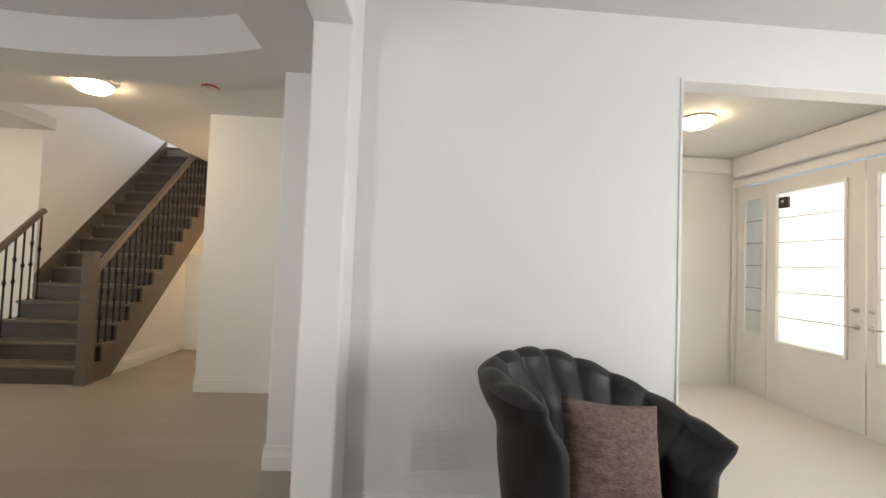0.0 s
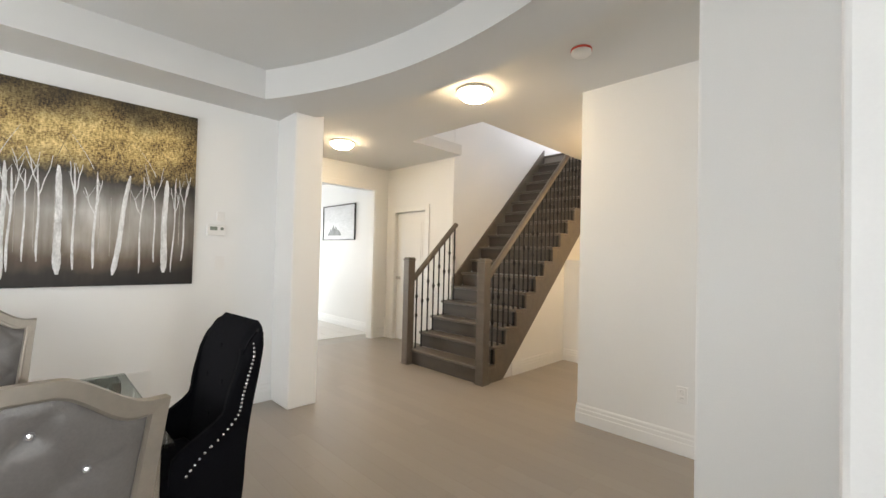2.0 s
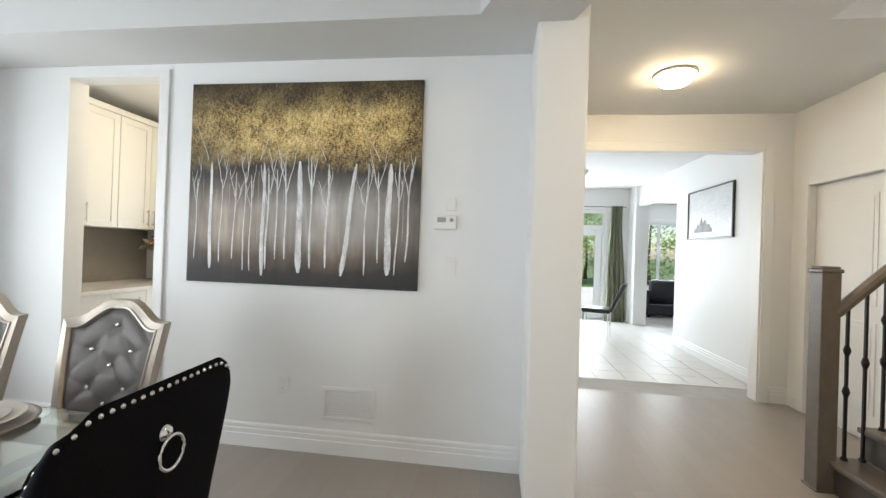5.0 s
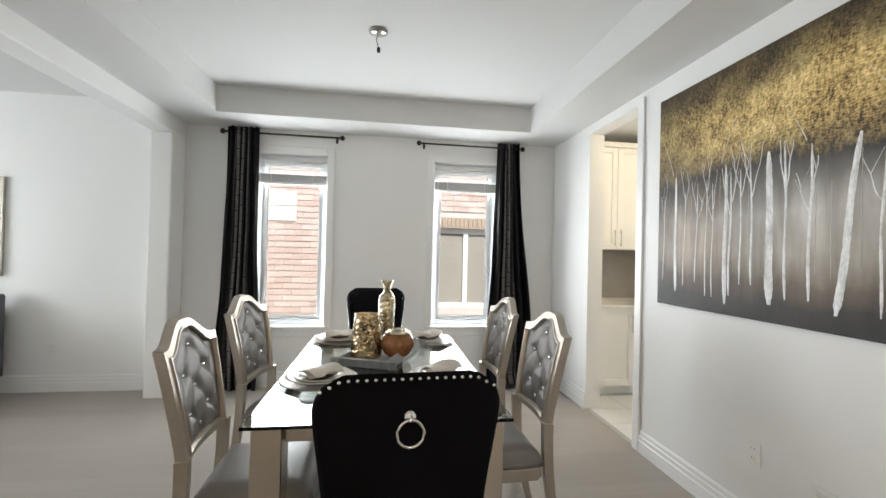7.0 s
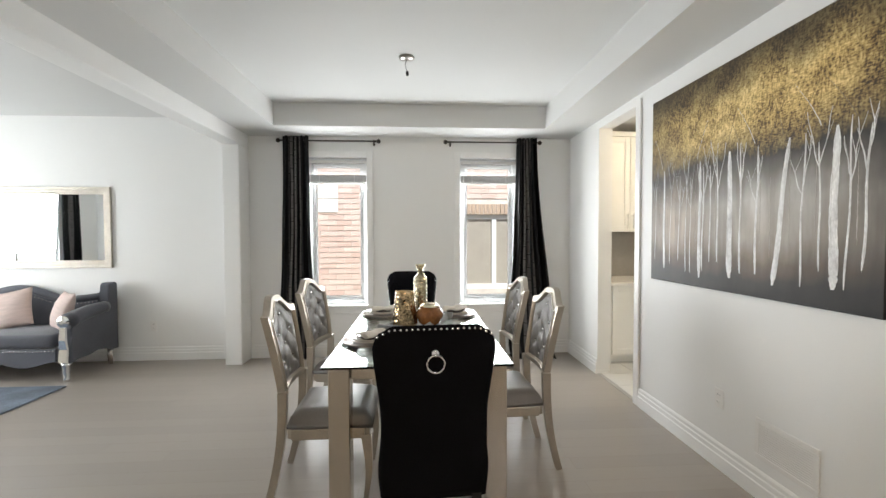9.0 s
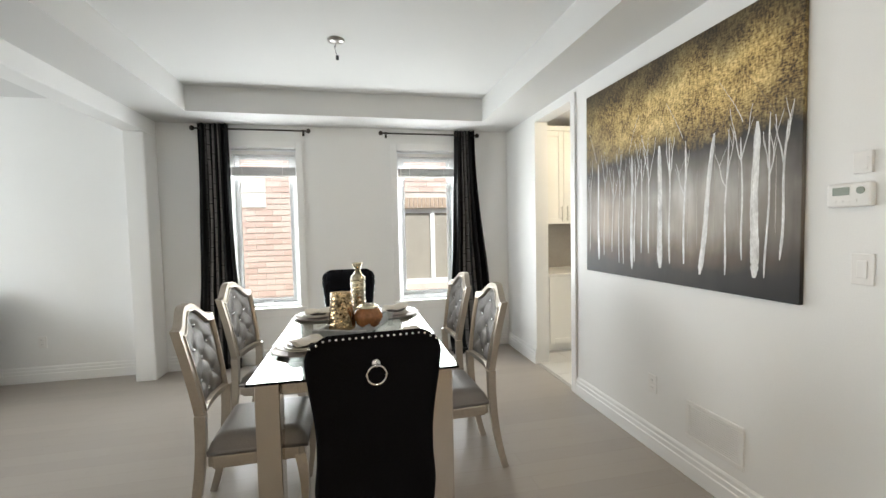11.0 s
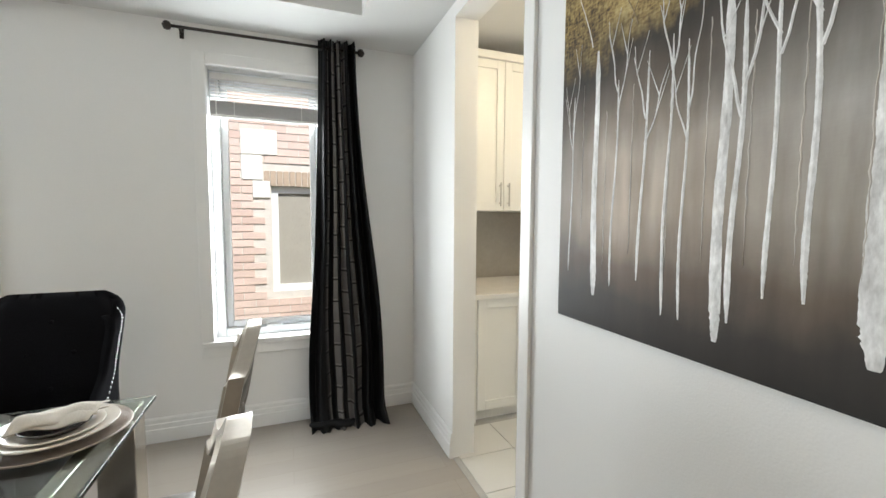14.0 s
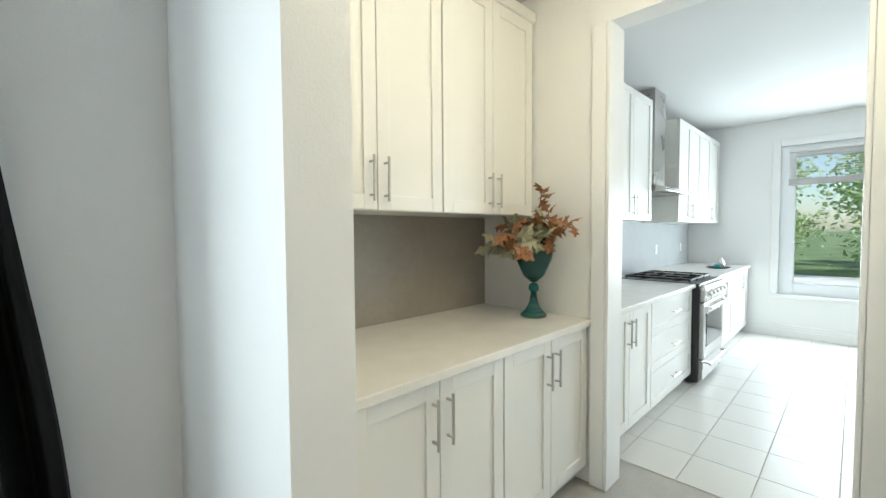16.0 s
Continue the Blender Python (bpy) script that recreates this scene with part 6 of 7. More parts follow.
for k in range(1, 6):
    part("glass_band", box(4.334, 4.3375, 4.62, 4.87, 0.70 + 0.262 * k - 0.006, 0.70 + 0.262 * k + 0.006), STACK, side, "etched horizontal line")
sensor = empty("door_sensor", "small black sensor box high on the entrance door glass", "sensor", (4.336, 4.32, 2.17))
part("housing", box(-0.045, -0.003, -0.05, 0.06, -0.06, 0.06, 0.008), BLACK, sensor)
part("lens", moved(lathe([(0.018, 0), (0.016, 0.006), (0, 0.008)], 14), pose(-0.0455, 0.005, 0.01, 0, -90, 0)), STEEL, sensor)

# ---- pantry and kitchen ----


def handle(parent, x, y, z, length, vertical=True):
    """A bar pull on two posts, standing off to +y."""
    if vertical:
        bm = join(sweep([(x, y + 0.03, z - length / 2), (x, y + 0.03, z + length / 2)], circle(0.006, 10)), box(x - 0.004, x + 0.004, y, y + 0.027, z - length / 2 + 0.02, z - length / 2 + 0.028), box(x - 0.004, x + 0.004, y, y + 0.027, z + length / 2 - 0.028, z + length / 2 - 0.02))
    else:
        bm = join(sweep([(x - length / 2, y + 0.03, z), (x + length / 2, y + 0.03, z)], circle(0.006, 10)), box(x - length / 2 + 0.02, x - length / 2 + 0.028, y, y + 0.027, z - 0.004, z + 0.004), box(x + length / 2 - 0.028, x + length / 2 - 0.02, y, y + 0.027, z - 0.004, z + 0.004))
    return part("handle", bm, STEEL, parent, "brushed nickel bar handle")


def shaker(parent, x0, x1, y, z0, z1, name="door"):
    """A shaker front, recessed panel inside a frame; its face looks to +y."""
    r = 0.062
    d = part(name, join(box(x0, x0 + r, y - 0.02, y, z0, z1, 0.002), box(x1 - r, x1, y - 0.02, y, z0, z1, 0.002), box(x0 + r, x1 - r, y - 0.02, y, z0, z0 + r, 0.002), box(x0 + r, x1 - r, y - 0.02, y, z1 - r, z1, 0.002), box(x0 + r, x1 - r, y - 0.02, y - 0.010, z0 + r, z1 - r)), CABINET, parent)
    return d


def cabinet(name, x0, x1, y_back, y_front, z0, z1, label, toe=False, pull="low", group="", doors=2, drawers=0):
    c = empty(name, label, "cabinet", group=group)
    zc = z0 + (0.10 if toe else 0.0)
    part("body", box(x0 + 0.001, x1 - 0.001, y_back, y_front - 0.022, zc, z1), CABINET, c)
    if toe:
        part("toe_kick", box(x0 + 0.001, x1 - 0.001, y_back, y_front - 0.07, z0 + 0.0045, zc - 0.0005), CABINET, c)
    w = (x1 - x0) / max(1, doors)
    if drawers:
        h = (z1 - zc) / drawers
        for i in range(drawers):
            d = shaker(c, x0 + 0.002, x1 - 0.002, y_front, zc + i * h + 0.002, zc + (i + 1) * h - 0.002, "drawer")
            handle(d, (x0 + x1) / 2, y_front, zc + (i + 0.5) * h, 0.16, False)
        return c
    for i in range(doors):
        d = shaker(c, x0 + i * w + 0.002, x0 + (i + 1) * w - 0.002, y_front, zc + 0.002, z1 - 0.002)
        inner = (x0 + w) if doors == 2 else x1
        hx_ = inner - 0.036 if i == 0 else inner + 0.036
        hz = z0 + 0.125 if pull == "low" else z1 - 0.145
        handle(d, hx_, y_front, hz, 0.18)
    return c


for x0, x1 in ((-5.005, -4.265), (-5.755, -5.01)):
    cabinet("base_cabinet", x0, x1, KY + 0.001, -0.865, 0.0, 0.874, "white shaker base cabinet with two closed doors", True, "high", "pantry base cabinets")
    cabinet("wall_cabinet", x0, x1, KY + 0.001, -1.215, 1.478, 2.60, "tall white shaker wall cabinet with two doors", False, "low", "pantry wall cabinets")
structure("trim_pantry_filler", join(box(-4.264, WB - 0.001, KY + 0.001, -0.885, 0.005, 0.874), box(-4.264, WB - 0.001, KY + 0.001, -1.235, 1.478, 2.60)), CABINET, "white filler strips beside the pantry cabinets", "trim")
structure("trim_pantry_crown", box(-5.769, WB - 0.001, KY + 0.001, -1.20, 2.601, 2.66, 0.006), CABINET, "white crown strip over the pantry cabinets", "trim")
link("pantry_worktop", box(-5.768, WB - 0.002, KY + 0.001, -0.845, 0.8745, 0.91, 0.004), STONE, None, "white quartz worktop on the pantry cabinets", False, "worktop")
structure("pantry_splashback", box(-5.768, WB - 0.002, KY + 0.0005, KY + 0.010, 0.9105, 1.4775), SPLASH, "taupe splashback behind the pantry worktop", "splashback")

vase = empty("glass_vase", "teal glass footed vase on the pantry worktop", "vase", (-5.625, -1.12, 0.911))
part("bowl", lathe([(0.0, 0.19), (0.020, 0.195), (0.058, 0.23), (0.098, 0.32), (0.112, 0.40), (0.105, 0.44), (0.096, 0.455), (0.092, 0.452), (0.101, 0.435), (0.106, 0.40), (0.092, 0.32), (0.053, 0.235), (0.0, 0.205)], 36), TEAL, vase, smooth=True)
part("stem", lathe([(0, 0.135), (0.016, 0.135), (0.028, 0.15), (0.028, 0.172), (0.016, 0.188), (0, 0.1895)], 28), TEAL, vase, smooth=True)
part("foot", lathe([(0, 0), (0.072, 0), (0.074, 0.012), (0.045, 0.04), (0.022, 0.085), (0.016, 0.1345), (0, 0.1345)], 36), TEAL, vase, smooth=True)
spray = empty("leaf_arrangement", "autumn oak leaf spray in the teal vase", "plant", (-5.625, -1.12, 0.911 + 0.26))
rl = random.Random(3)


def oak_leaf(size):
    """A lobed leaf, slightly cupped."""
    bm = bmesh.new()
    pts = []
    for i in range(13):
        t = i / 12
        w = math.sin(math.pi * t) ** 0.7 * (0.30 + 0.16 * math.cos(t * 6 * math.pi))
        pts.append((max(0.02, w) * size, t * size))
    mid = [bm.verts.new((0, y, 0.10 * size * math.sin(math.pi * y / size))) for _, y in pts]
    for s in (-1, 1):
        edge = [bm.verts.new((s * w, y, 0.10 * size * math.sin(math.pi * y / size) - 0.25 * w)) for w, y in pts]
        for a in range(12):
            bm.faces.new((mid[a], mid[a + 1], edge[a + 1], edge[a]))
    return bm


leafmesh = []
for k, (material, size) in enumerate(((BRONZELEAF, 0.105), (PALELEAF, 0.125), (BRONZELEAF, 0.085), (PALELEAF, 0.10))):
    ob = part("leaf", oak_leaf(size), material, spray)
    leafmesh.append(ob)
used = 0
for s in range(13):
    az = rl.uniform(0, 2 * math.pi)
    tilt = rl.uniform(0.25, 1.15)
    ln = rl.uniform(0.26, 0.40) * (1.1 if s == 0 else 1)
    if s == 0:
        tilt, ln = 0.12, 0.47
    if s == 1:
        az, tilt, ln = 0.35, 1.15, 0.40
    end = Vector((math.sin(tilt) * math.cos(az), math.sin(tilt) * math.sin(az), math.cos(tilt))) * ln
    if end.y < -0.22:
        end.y = -0.22
    path = [Vector((0, 0, 0)).lerp(end, t) + Vector((0, 0, 0.06 * math.sin(math.pi * t) - 0.03 * t * t)) + Vector((0, 0, 0)) for t in [i / 8 for i in range(9)]]
    part("twig", sweep(path, circle(0.0022, 5)), BARK, spray)
    for q in range(9):
        t = 0.45 + 0.55 * q / 8
        p = Vector((0, 0, 0)).lerp(end, t) + Vector((0, 0, 0.06 * math.sin(math.pi * t) - 0.03 * t * t))
        if p.z < 0.17 and p.xy.length < 0.09:
            continue
        src = leafmesh[rl.choice((0, 1, 1, 2, 3)) if s % 3 else rl.choice((0, 0, 2))]
        if used < 4:
            ob = leafmesh[used]
        else:
            ob = new("leaf", src.data)
            ob.parent = spray
        used += 1
        ob.matrix_local = Matrix.Translation(p) @ Euler((rl.uniform(-1.3, 1.3), rl.uniform(-1, 1), rl.uniform(0, 6.28))).to_matrix().to_4x4()

# kitchen run
KF = -0.865
cabinet("base_cabinet", -6.75, -5.95, KY + 0.001, KF, -0.001, 0.874, "white shaker kitchen base cabinet with two doors", True, "high", "kitchen base cabinets")
cabinet("base_cabinet", -7.78, -6.76, KY + 0.001, KF, -0.001, 0.874, "white kitchen drawer unit with three drawers", True, "high", "kitchen base cabinets", drawers=3)
for x0, x1 in ((-9.5, -8.56), (-10.45, -9.51)):
    cabinet("base_cabinet", x0, x1, KY + 0.001, KF, -0.001, 0.874, "white shaker kitchen base cabinet with two doors", True, "high", "kitchen base cabinets")
for x0, x1 in ((-6.85, -5.95), (-7.78, -6.86)):
    cabinet("wall_cabinet", x0, x1, KY + 0.001, -1.215, 1.48, 2.60, "tall white kitchen wall cabinet", False, "low", "kitchen wall cabinets")
for x0, x1 in ((-9.5, -8.62), (-10.44, -9.51)):
    cabinet("wall_cabinet", x0, x1, KY + 0.001, -1.215, 1.48, 2.60, "tall white kitchen wall cabinet", False, "low", "kitchen wall cabinets")
link("kitchen_worktop", box(-7.79, -5.93, KY + 0.001, -0.84, 0.8745, 0.91, 0.004), STONE, None, "white quartz worktop beside the range", False, "worktop")
link("kitchen_worktop", box(-10.49, -8.55, KY + 0.001, -0.84, 0.8745, 0.91, 0.004), STONE, None, "white quartz worktop towards the window", False, "worktop")
structure("kitchen_splashback", box(-10.49, -5.93, KY + 0.0005, KY + 0.008, 0.9105, 1.479), GREYSPLASH, "pale grey splashback behind the range", "splashback")
for x in (-9.1, -10.1):
    switch_plate("outlet", pose(x, KY + 0.008, 1.15, 0, 0, 90), "white outlet in the splashback", "outlet")

rng = empty("gas_range", "stainless slide-in gas range with black cooktop", "range", (-8.17, -1.165, 0))
part("body", box(-0.375, 0.375, -0.38, 0.35, 0.02, 0.90, 0.006), BLACK, rng, "black enamel sides")
part("oven_door", box(-0.37, 0.37, 0.351, 0.39, 0.24, 0.74, 0.008), STEELBRUSH, rng)
part("oven_window", box(-0.28, 0.28, 0.3905, 0.394, 0.34, 0.64, 0.004), DARKGLASS, rng, "black oven glass")
part("drawer_front", box(-0.37, 0.37, 0.351, 0.385, 0.05, 0.23, 0.008), STEELBRUSH, rng)
part("control_panel", box(-0.37, 0.37, 0.351, 0.40, 0.75, 0.895, 0.012), STEELBRUSH, rng)
for z in (0.70, 0.20):
    part("handle", join(sweep([(-0.33, 0.435, z), (0.33, 0.435, z)], circle(0.011, 12)), box(-0.31, -0.295, 0.38, 0.432, z - 0.008, z + 0.008), box(0.295, 0.31, 0.38, 0.432, z - 0.008, z + 0.008)), STEEL, rng, "steel bar handle")
for k in range(5):
    part("knob", moved(lathe([(0, 0), (0.022, 0), (0.02, 0.028), (0, 0.03)], 16), pose(-0.28 + 0.14 * k, 0.4005, 0.825, -90, 0, 0)), STEEL, rng)
part("cooktop", box(-0.378, 0.378, -0.38, 0.36, 0.9005, 0.915, 0.004), BLACK, rng)
for x in (-0.24, 0.0, 0.24):
    g = [box(x - 0.115, x - 0.103, -0.30, 0.28, 0.93, 0.945), box(x + 0.103, x + 0.115, -0.30, 0.28, 0.93, 0.945)]
    g += [box(x - 0.102, x + 0.102, y - 0.006, y + 0.006, 0.93, 0.945) for y in (-0.29, -0.15, 0.0, 0.15, 0.27)]
    g += [box(x + sx * 0.109 - 0.006, x + sx * 0.109 + 0.006, y - 0.006, y + 0.006, 0.9155, 0.9295) for sx in (-1, 1) for y in (-0.29, 0.27)]
    part("grate", join(*g), IRON, rng, "black cast iron grate")
for x in (-0.24, 0.24):
    for y in (-0.15, 0.14):
        part("burner", lathe([(0, 0.9155), (0.045, 0.9155), (0.04, 0.928), (0, 0.929)], 18, (x, y, 0)), IRON, rng)

hood = empty("range_hood", "stainless chimney range hood over the range", "range hood", (-8.20, 0, 0))
part("chimney", box(-0.16, 0.16, KY + 0.001, -1.28, 1.84, 2.799, 0.003), STEELBRUSH, hood)
part("canopy", prism([(KY + 0.001, 1.76), (-1.10, 1.76), (-1.10, 1.795), (-1.26, 1.84), (KY + 0.001, 1.84)], -0.38, 0.38, "x"), STEELBRUSH, hood)
part("glass_lip", box(-0.38, 0.38, -1.0995, -1.03, 1.765, 1.772, 0.002), PANE, hood, "clear glass lip")

dish = empty("soap_tray", "small dark tray with a grey bottle and teal sponge", "tray", (-9.7, -1.05, 0.9105))
part("dish", lathe([(0, 0.004), (0.10, 0.004), (0.13, 0.018), (0.135, 0.016), (0.10, 0.0), (0, 0)], 28), DARKCHINA, dish, smooth=True)
part("bottle", lathe([(0, 0.0045), (0.035, 0.0045), (0.038, 0.08), (0.015, 0.11), (0.012, 0.13), (0, 0.13)], 18, (-0.04, 0.02, 0)), STEEL, dish, smooth=True)
part("sponge", box(0.01, 0.09, -0.03, 0.03, 0.0045, 0.05, 0.012), mat("teal sponge", (0.03, 0.30, 0.28), 0.8, vary=0.1, scale=20, fine=120), dish)


def plain_window(name, x, y0, y1, z0, z1, rows, cols, label, f=0.07):
    """A white window in a wall that faces +x, with bars, casing and panes."""
    w = empty(name, label, "window", kind="structure")
    part("window_frame", join(box(x - 0.10, x - 0.03, y0 + 0.0005, y0 + f, z0, z1, 0.005), box(x - 0.10, x - 0.03, y1 - f, y1 - 0.0005, z0, z1, 0.005), box(x - 0.10, x - 0.03, y0 + f, y1 - f, z0 + 0.0005, z0 + f, 0.005), box(x - 0.10, x - 0.03, y0 + f, y1 - f, z1 - f, z1 - 0.0005, 0.005)), VINYL, w)
    for i in range(1, cols):
        y = y0 + (y1 - y0) * i / cols
        part("mullion", box(x - 0.09, x - 0.04, y - 0.035, y + 0.035, z0 + f, z1 - f, 0.004), VINYL, w)
    for i in range(cols):
        a, b = y0 + (y1 - y0) * i / cols + 0.04, y0 + (y1 - y0) * (i + 1) / cols - 0.04
        p = part("pane", box(x - 0.068, x - 0.062, a, b, z0 + f, z1 - f), PANE, w)
        p.visible_shadow = False
        for r in range(1, rows):
            z = z0 + (z1 - z0) * r / rows
            part("muntin", box(x - 0.075, x - 0.055, a, b, z - 0.010, z + 0.010), VINYL, w)
    c = 0.085
    part("casing", join(box(x + 0.0005, x + 0.02, y0 - c, y0 - 0.001, z0 - 0.02, z1 + c, 0.004), box(x + 0.0005, x + 0.02, y1 + 0.001, y1 + c, z0 - 0.02, z1 + c, 0.004), box(x + 0.0005, x + 0.02, y0, y1, z1 + 0.001, z1 + c, 0.004)), TRIM, w)
    part("window_sill", box(x - 0.029, x + 0.04, y0 - c, y1 + c, z0 - 0.045, z0 - 0.021 + 0.018, 0.005), TRIM, w)
    return w


plain_window("window_4", KX, -0.55, 0.85, 0.55, 2.45, 1, 1, "large white kitchen window facing the garden", 0.15)
kb = empty("window_blind", "white mini blind raised in the kitchen window", "blind", (KX - 0.012, 0.15, 1.95), group="raised mini blinds")
me = None
for i in range(12):
    if me is None:
        ob = part("slat", box(-0.012, 0.012, -0.62, 0.62, 0, 0.003), SLAT, kb)
        me = ob.data
    else:
        ob = new("slat", me)
        ob.parent = kb
    ob.location = (0, 0, 0.085 + i * 0.028)
part("slat_bundle", box(-0.014, 0.014, -0.62, 0.62, 0.0, 0.075, 0.003), STACK, kb)
part("headrail", box(-0.016, 0.016, -0.62, 0.62, 0.415, 0.45, 0.003), SLAT, kb)
plain_window("window_5", KX, 3.05, 4.85, 0.02, 2.35, 1, 2, "white glazed patio doors to the garden")
patio = bpy.data.objects["window_5"]
for y0, y1 in ((3.13, 3.905), (3.995, 4.77)):
    part("transom", box(KX - 0.10, KX - 0.03, y0 - 0.03, y1 + 0.03, 1.94, 2.02, 0.005), VINYL, patio)
    part("door_rail", join(box(KX - 0.09, KX - 0.04, y0, y0 + 0.13, 0.10, 1.938, 0.004), box(KX - 0.09, KX - 0.04, y1 - 0.13, y1, 0.10, 1.938, 0.004), box(KX - 0.09, KX - 0.04, y0 + 0.131, y1 - 0.131, 0.10, 0.30, 0.004), box(KX - 0.09, KX - 0.04, y0 + 0.131, y1 - 0.131, 1.80, 1.938, 0.004)), VINYL, patio)
plain_window("window_6", -12.85, 6.0, 8.4, 0.55, 2.3, 2, 3, "wide white family room window facing trees")

# ---- breakfast corner and family room ----
curtain("curtain", 4.90, 5.12, 4.84, 5.24, KX + 0.16, 2.42, 0.0, 4, OLIVE, "olive green curtain beside the patio doors", axis="y")
br = empty("curtain_rod", "thin dark rod over the patio doors", "curtain rod", (KX + 0.15, 4.0, 2.40), group="curtain rods")
part("pole", sweep([(0, -1.2, 0), (0, 1.2, 0)], circle(0.008, 8)), CURTAINROD, br, smooth=True)
for s in (-1, 1):
    part("bracket", box(-0.149, 0.0, s * 1.05 - 0.006, s * 1.05 + 0.006, -0.006, 0.006), CURTAINROD, br)


def side_chair(m, material, label, pattern):
    """A slim chair with an upholstered panel back on thin chrome legs."""
    c = empty("breakfast_chair", label, "chair", group="breakfast chairs")
    c.matrix_world = m
    part("seat", box(-0.22, 0.22, -0.22, 0.22, 0.43, 0.50, 0.02, 3), NAVY, c, smooth=True)
    part("backrest", moved(box(-0.22, 0.22, -0.03, 0.03, 0.0, 0.50, 0.015, 3), pose(0, -0.225, 0.47, 10 if pattern else 24, 0, 0)), material, c)
    for sx in (-1, 1):
        for sy in (-1, 1):
            part("leg", sweep([(sx * 0.20, sy * 0.20, 0), (sx * 0.19, sy * 0.19, 0.43)], circle(0.012, 8)), CHROME, c, "chrome leg")
    return c


side_chair(pose(-7.7, 3.42, 0, 0, 0, 95), WOVEN, "brown woven-back breakfast chair on chrome legs", True)
side_chair(pose(-8.55, 4.25, 0, 0, 0, 160), NAVY, "dark leather breakfast chair with a tilted back", False)
bt = empty("breakfast_table", "small white-topped breakfast table on a chrome column", "table", (-8.5, 3.45, 0))
part("tabletop", box(-0.45, 0.45, -0.40, 0.40, 0.735, 0.76, 0.008), STONE, bt)
part("column", lathe([(0, 0), (0.25, 0), (0.24, 0.02), (0.035, 0.04), (0.03, 0.734), (0, 0.734)], 24), CHROME, bt, smooth=True)

fs = empty("sectional_sofa", "black leather sofa under the family room window", "sofa", (-11.7, 7.0, 0), 90)
part("base", box(-1.0, 1.0, -0.42, 0.42, 0.06, 0.30, 0.03), NAVY, fs)
for s in (-0.5, 0.5):
    part("seat_cushion", box(s - 0.45, s + 0.45, -0.25, 0.44, 0.3005, 0.46, 0.05, 3), NAVY, fs, smooth=True)
    part("back_cushion", moved(box(-0.45, 0.45, -0.09, 0.09, 0, 0.45, 0.06, 3), pose(s, -0.32, 0.42, 10, 0, 0)), NAVY, fs, smooth=True)
for s in (-1, 1):
    part("arm", box(s * 1.05 - 0.11, s * 1.05 + 0.11, -0.42, 0.42, 0.06, 0.62, 0.05, 3), NAVY, fs, smooth=True)
    for y in (-0.36, 0.36):
        part("foot", box(s * 0.95 - 0.03, s * 0.95 + 0.03, y - 0.03, y + 0.03, 0, 0.0595), LEGBLACK, fs)
ct = empty("coffee_table", "white coffee table in the family room", "table", (-10.4, 6.75, 0))
part("tabletop", box(-0.35, 0.35, -0.35, 0.35, 0.40, 0.45, 0.01), STONE, ct)
for sx in (-1, 1):
    for sy in (-1, 1):
        part("leg", box(sx * 0.30 - 0.03, sx * 0.30 + 0.03, sy * 0.30 - 0.03, sy * 0.30 + 0.03, 0, 0.3995), STONE, ct)

# ---- outside ----
structure("ground", box(-400, 400, -400, 400, -0.45, -0.2), GRASS, "lawn that reaches the horizon", "ground")
LIGHTPAVE = mat("pale patio paving", (0.58, 0.56, 0.53), 0.85, vary=0.08, scale=2, fine=40, bump=0.05)
structure("pavement", box(-22, -10.66, -6, 14, -0.199, -0.15), LIGHTPAVE, "pale sunlit patio behind the house", "pavement")


def leafy(name, place, height, spread, trunk_h, n, seed, label):
    """A trunk with limbs and a crown of many small leaf clumps, uneven in outline."""
    r = random.Random(seed)
    t = empty(name, label, "tree", place, group="garden trees")
    part("trunk", sweep([(0, 0, 0), (0.05, 0.03, trunk_h * 0.5), (0.0, 0.1, trunk_h), (0.1, 0.0, height * 0.8)], lambda k: circle(0.16 * (1 - 0.8 * k), 8)), BARK, t)
    verts, faces = [], []
    for c in range(26):
        az, rr = r.uniform(0, 6.28), spread * r.uniform(0.15, 1.0) ** 0.6
        cz = trunk_h + (height - trunk_h) * r.uniform(0.0, 1.0)
        k = 1 - abs((cz - trunk_h) / (height - trunk_h) - 0.4) * 0.8
        cx, cy = rr * k * math.cos(az), rr * k * math.sin(az)
        for _ in range(n // 26):
            p = Vector((r.gauss(cx, spread * 0.17), r.gauss(cy, spread * 0.17), r.gauss(cz, height * 0.06)))
            a = Vector((r.uniform(-1, 1), r.uniform(-1, 1), r.uniform(-0.6, 0.6))).normalized() * 0.13
            b = Vector((r.uniform(-1, 1), r.uniform(-1, 1), r.uniform(-0.6, 0.6))).normalized() * 0.07
            i = len(verts)
            verts += [p - a, p + b, p + a, p - b]
            faces.append((i, i + 1, i + 2, i + 3))
    me = bpy.data.meshes.new("crown")
    me.from_pydata([tuple(v) for v in verts], [], faces)
    me.materials.append(LEAF)
    ob = new("crown", me)
    ob.parent = t
    return t


tr = leafy("tree", (-24, 2.0, -0.2), 6.5, 2.6, 1.0, 5200, 1, "leafy green garden tree beyond the patio")
for k, (x, y) in enumerate(((-26, -3.0), (-25, 6.5), (-27, 11.5), (-24, 16), (-28, -8.5), (-30, 2.5), (-30, 8.5))):
    copy_thing(tr, pose(x, y, -0.2, 0, 0, 50 * k))

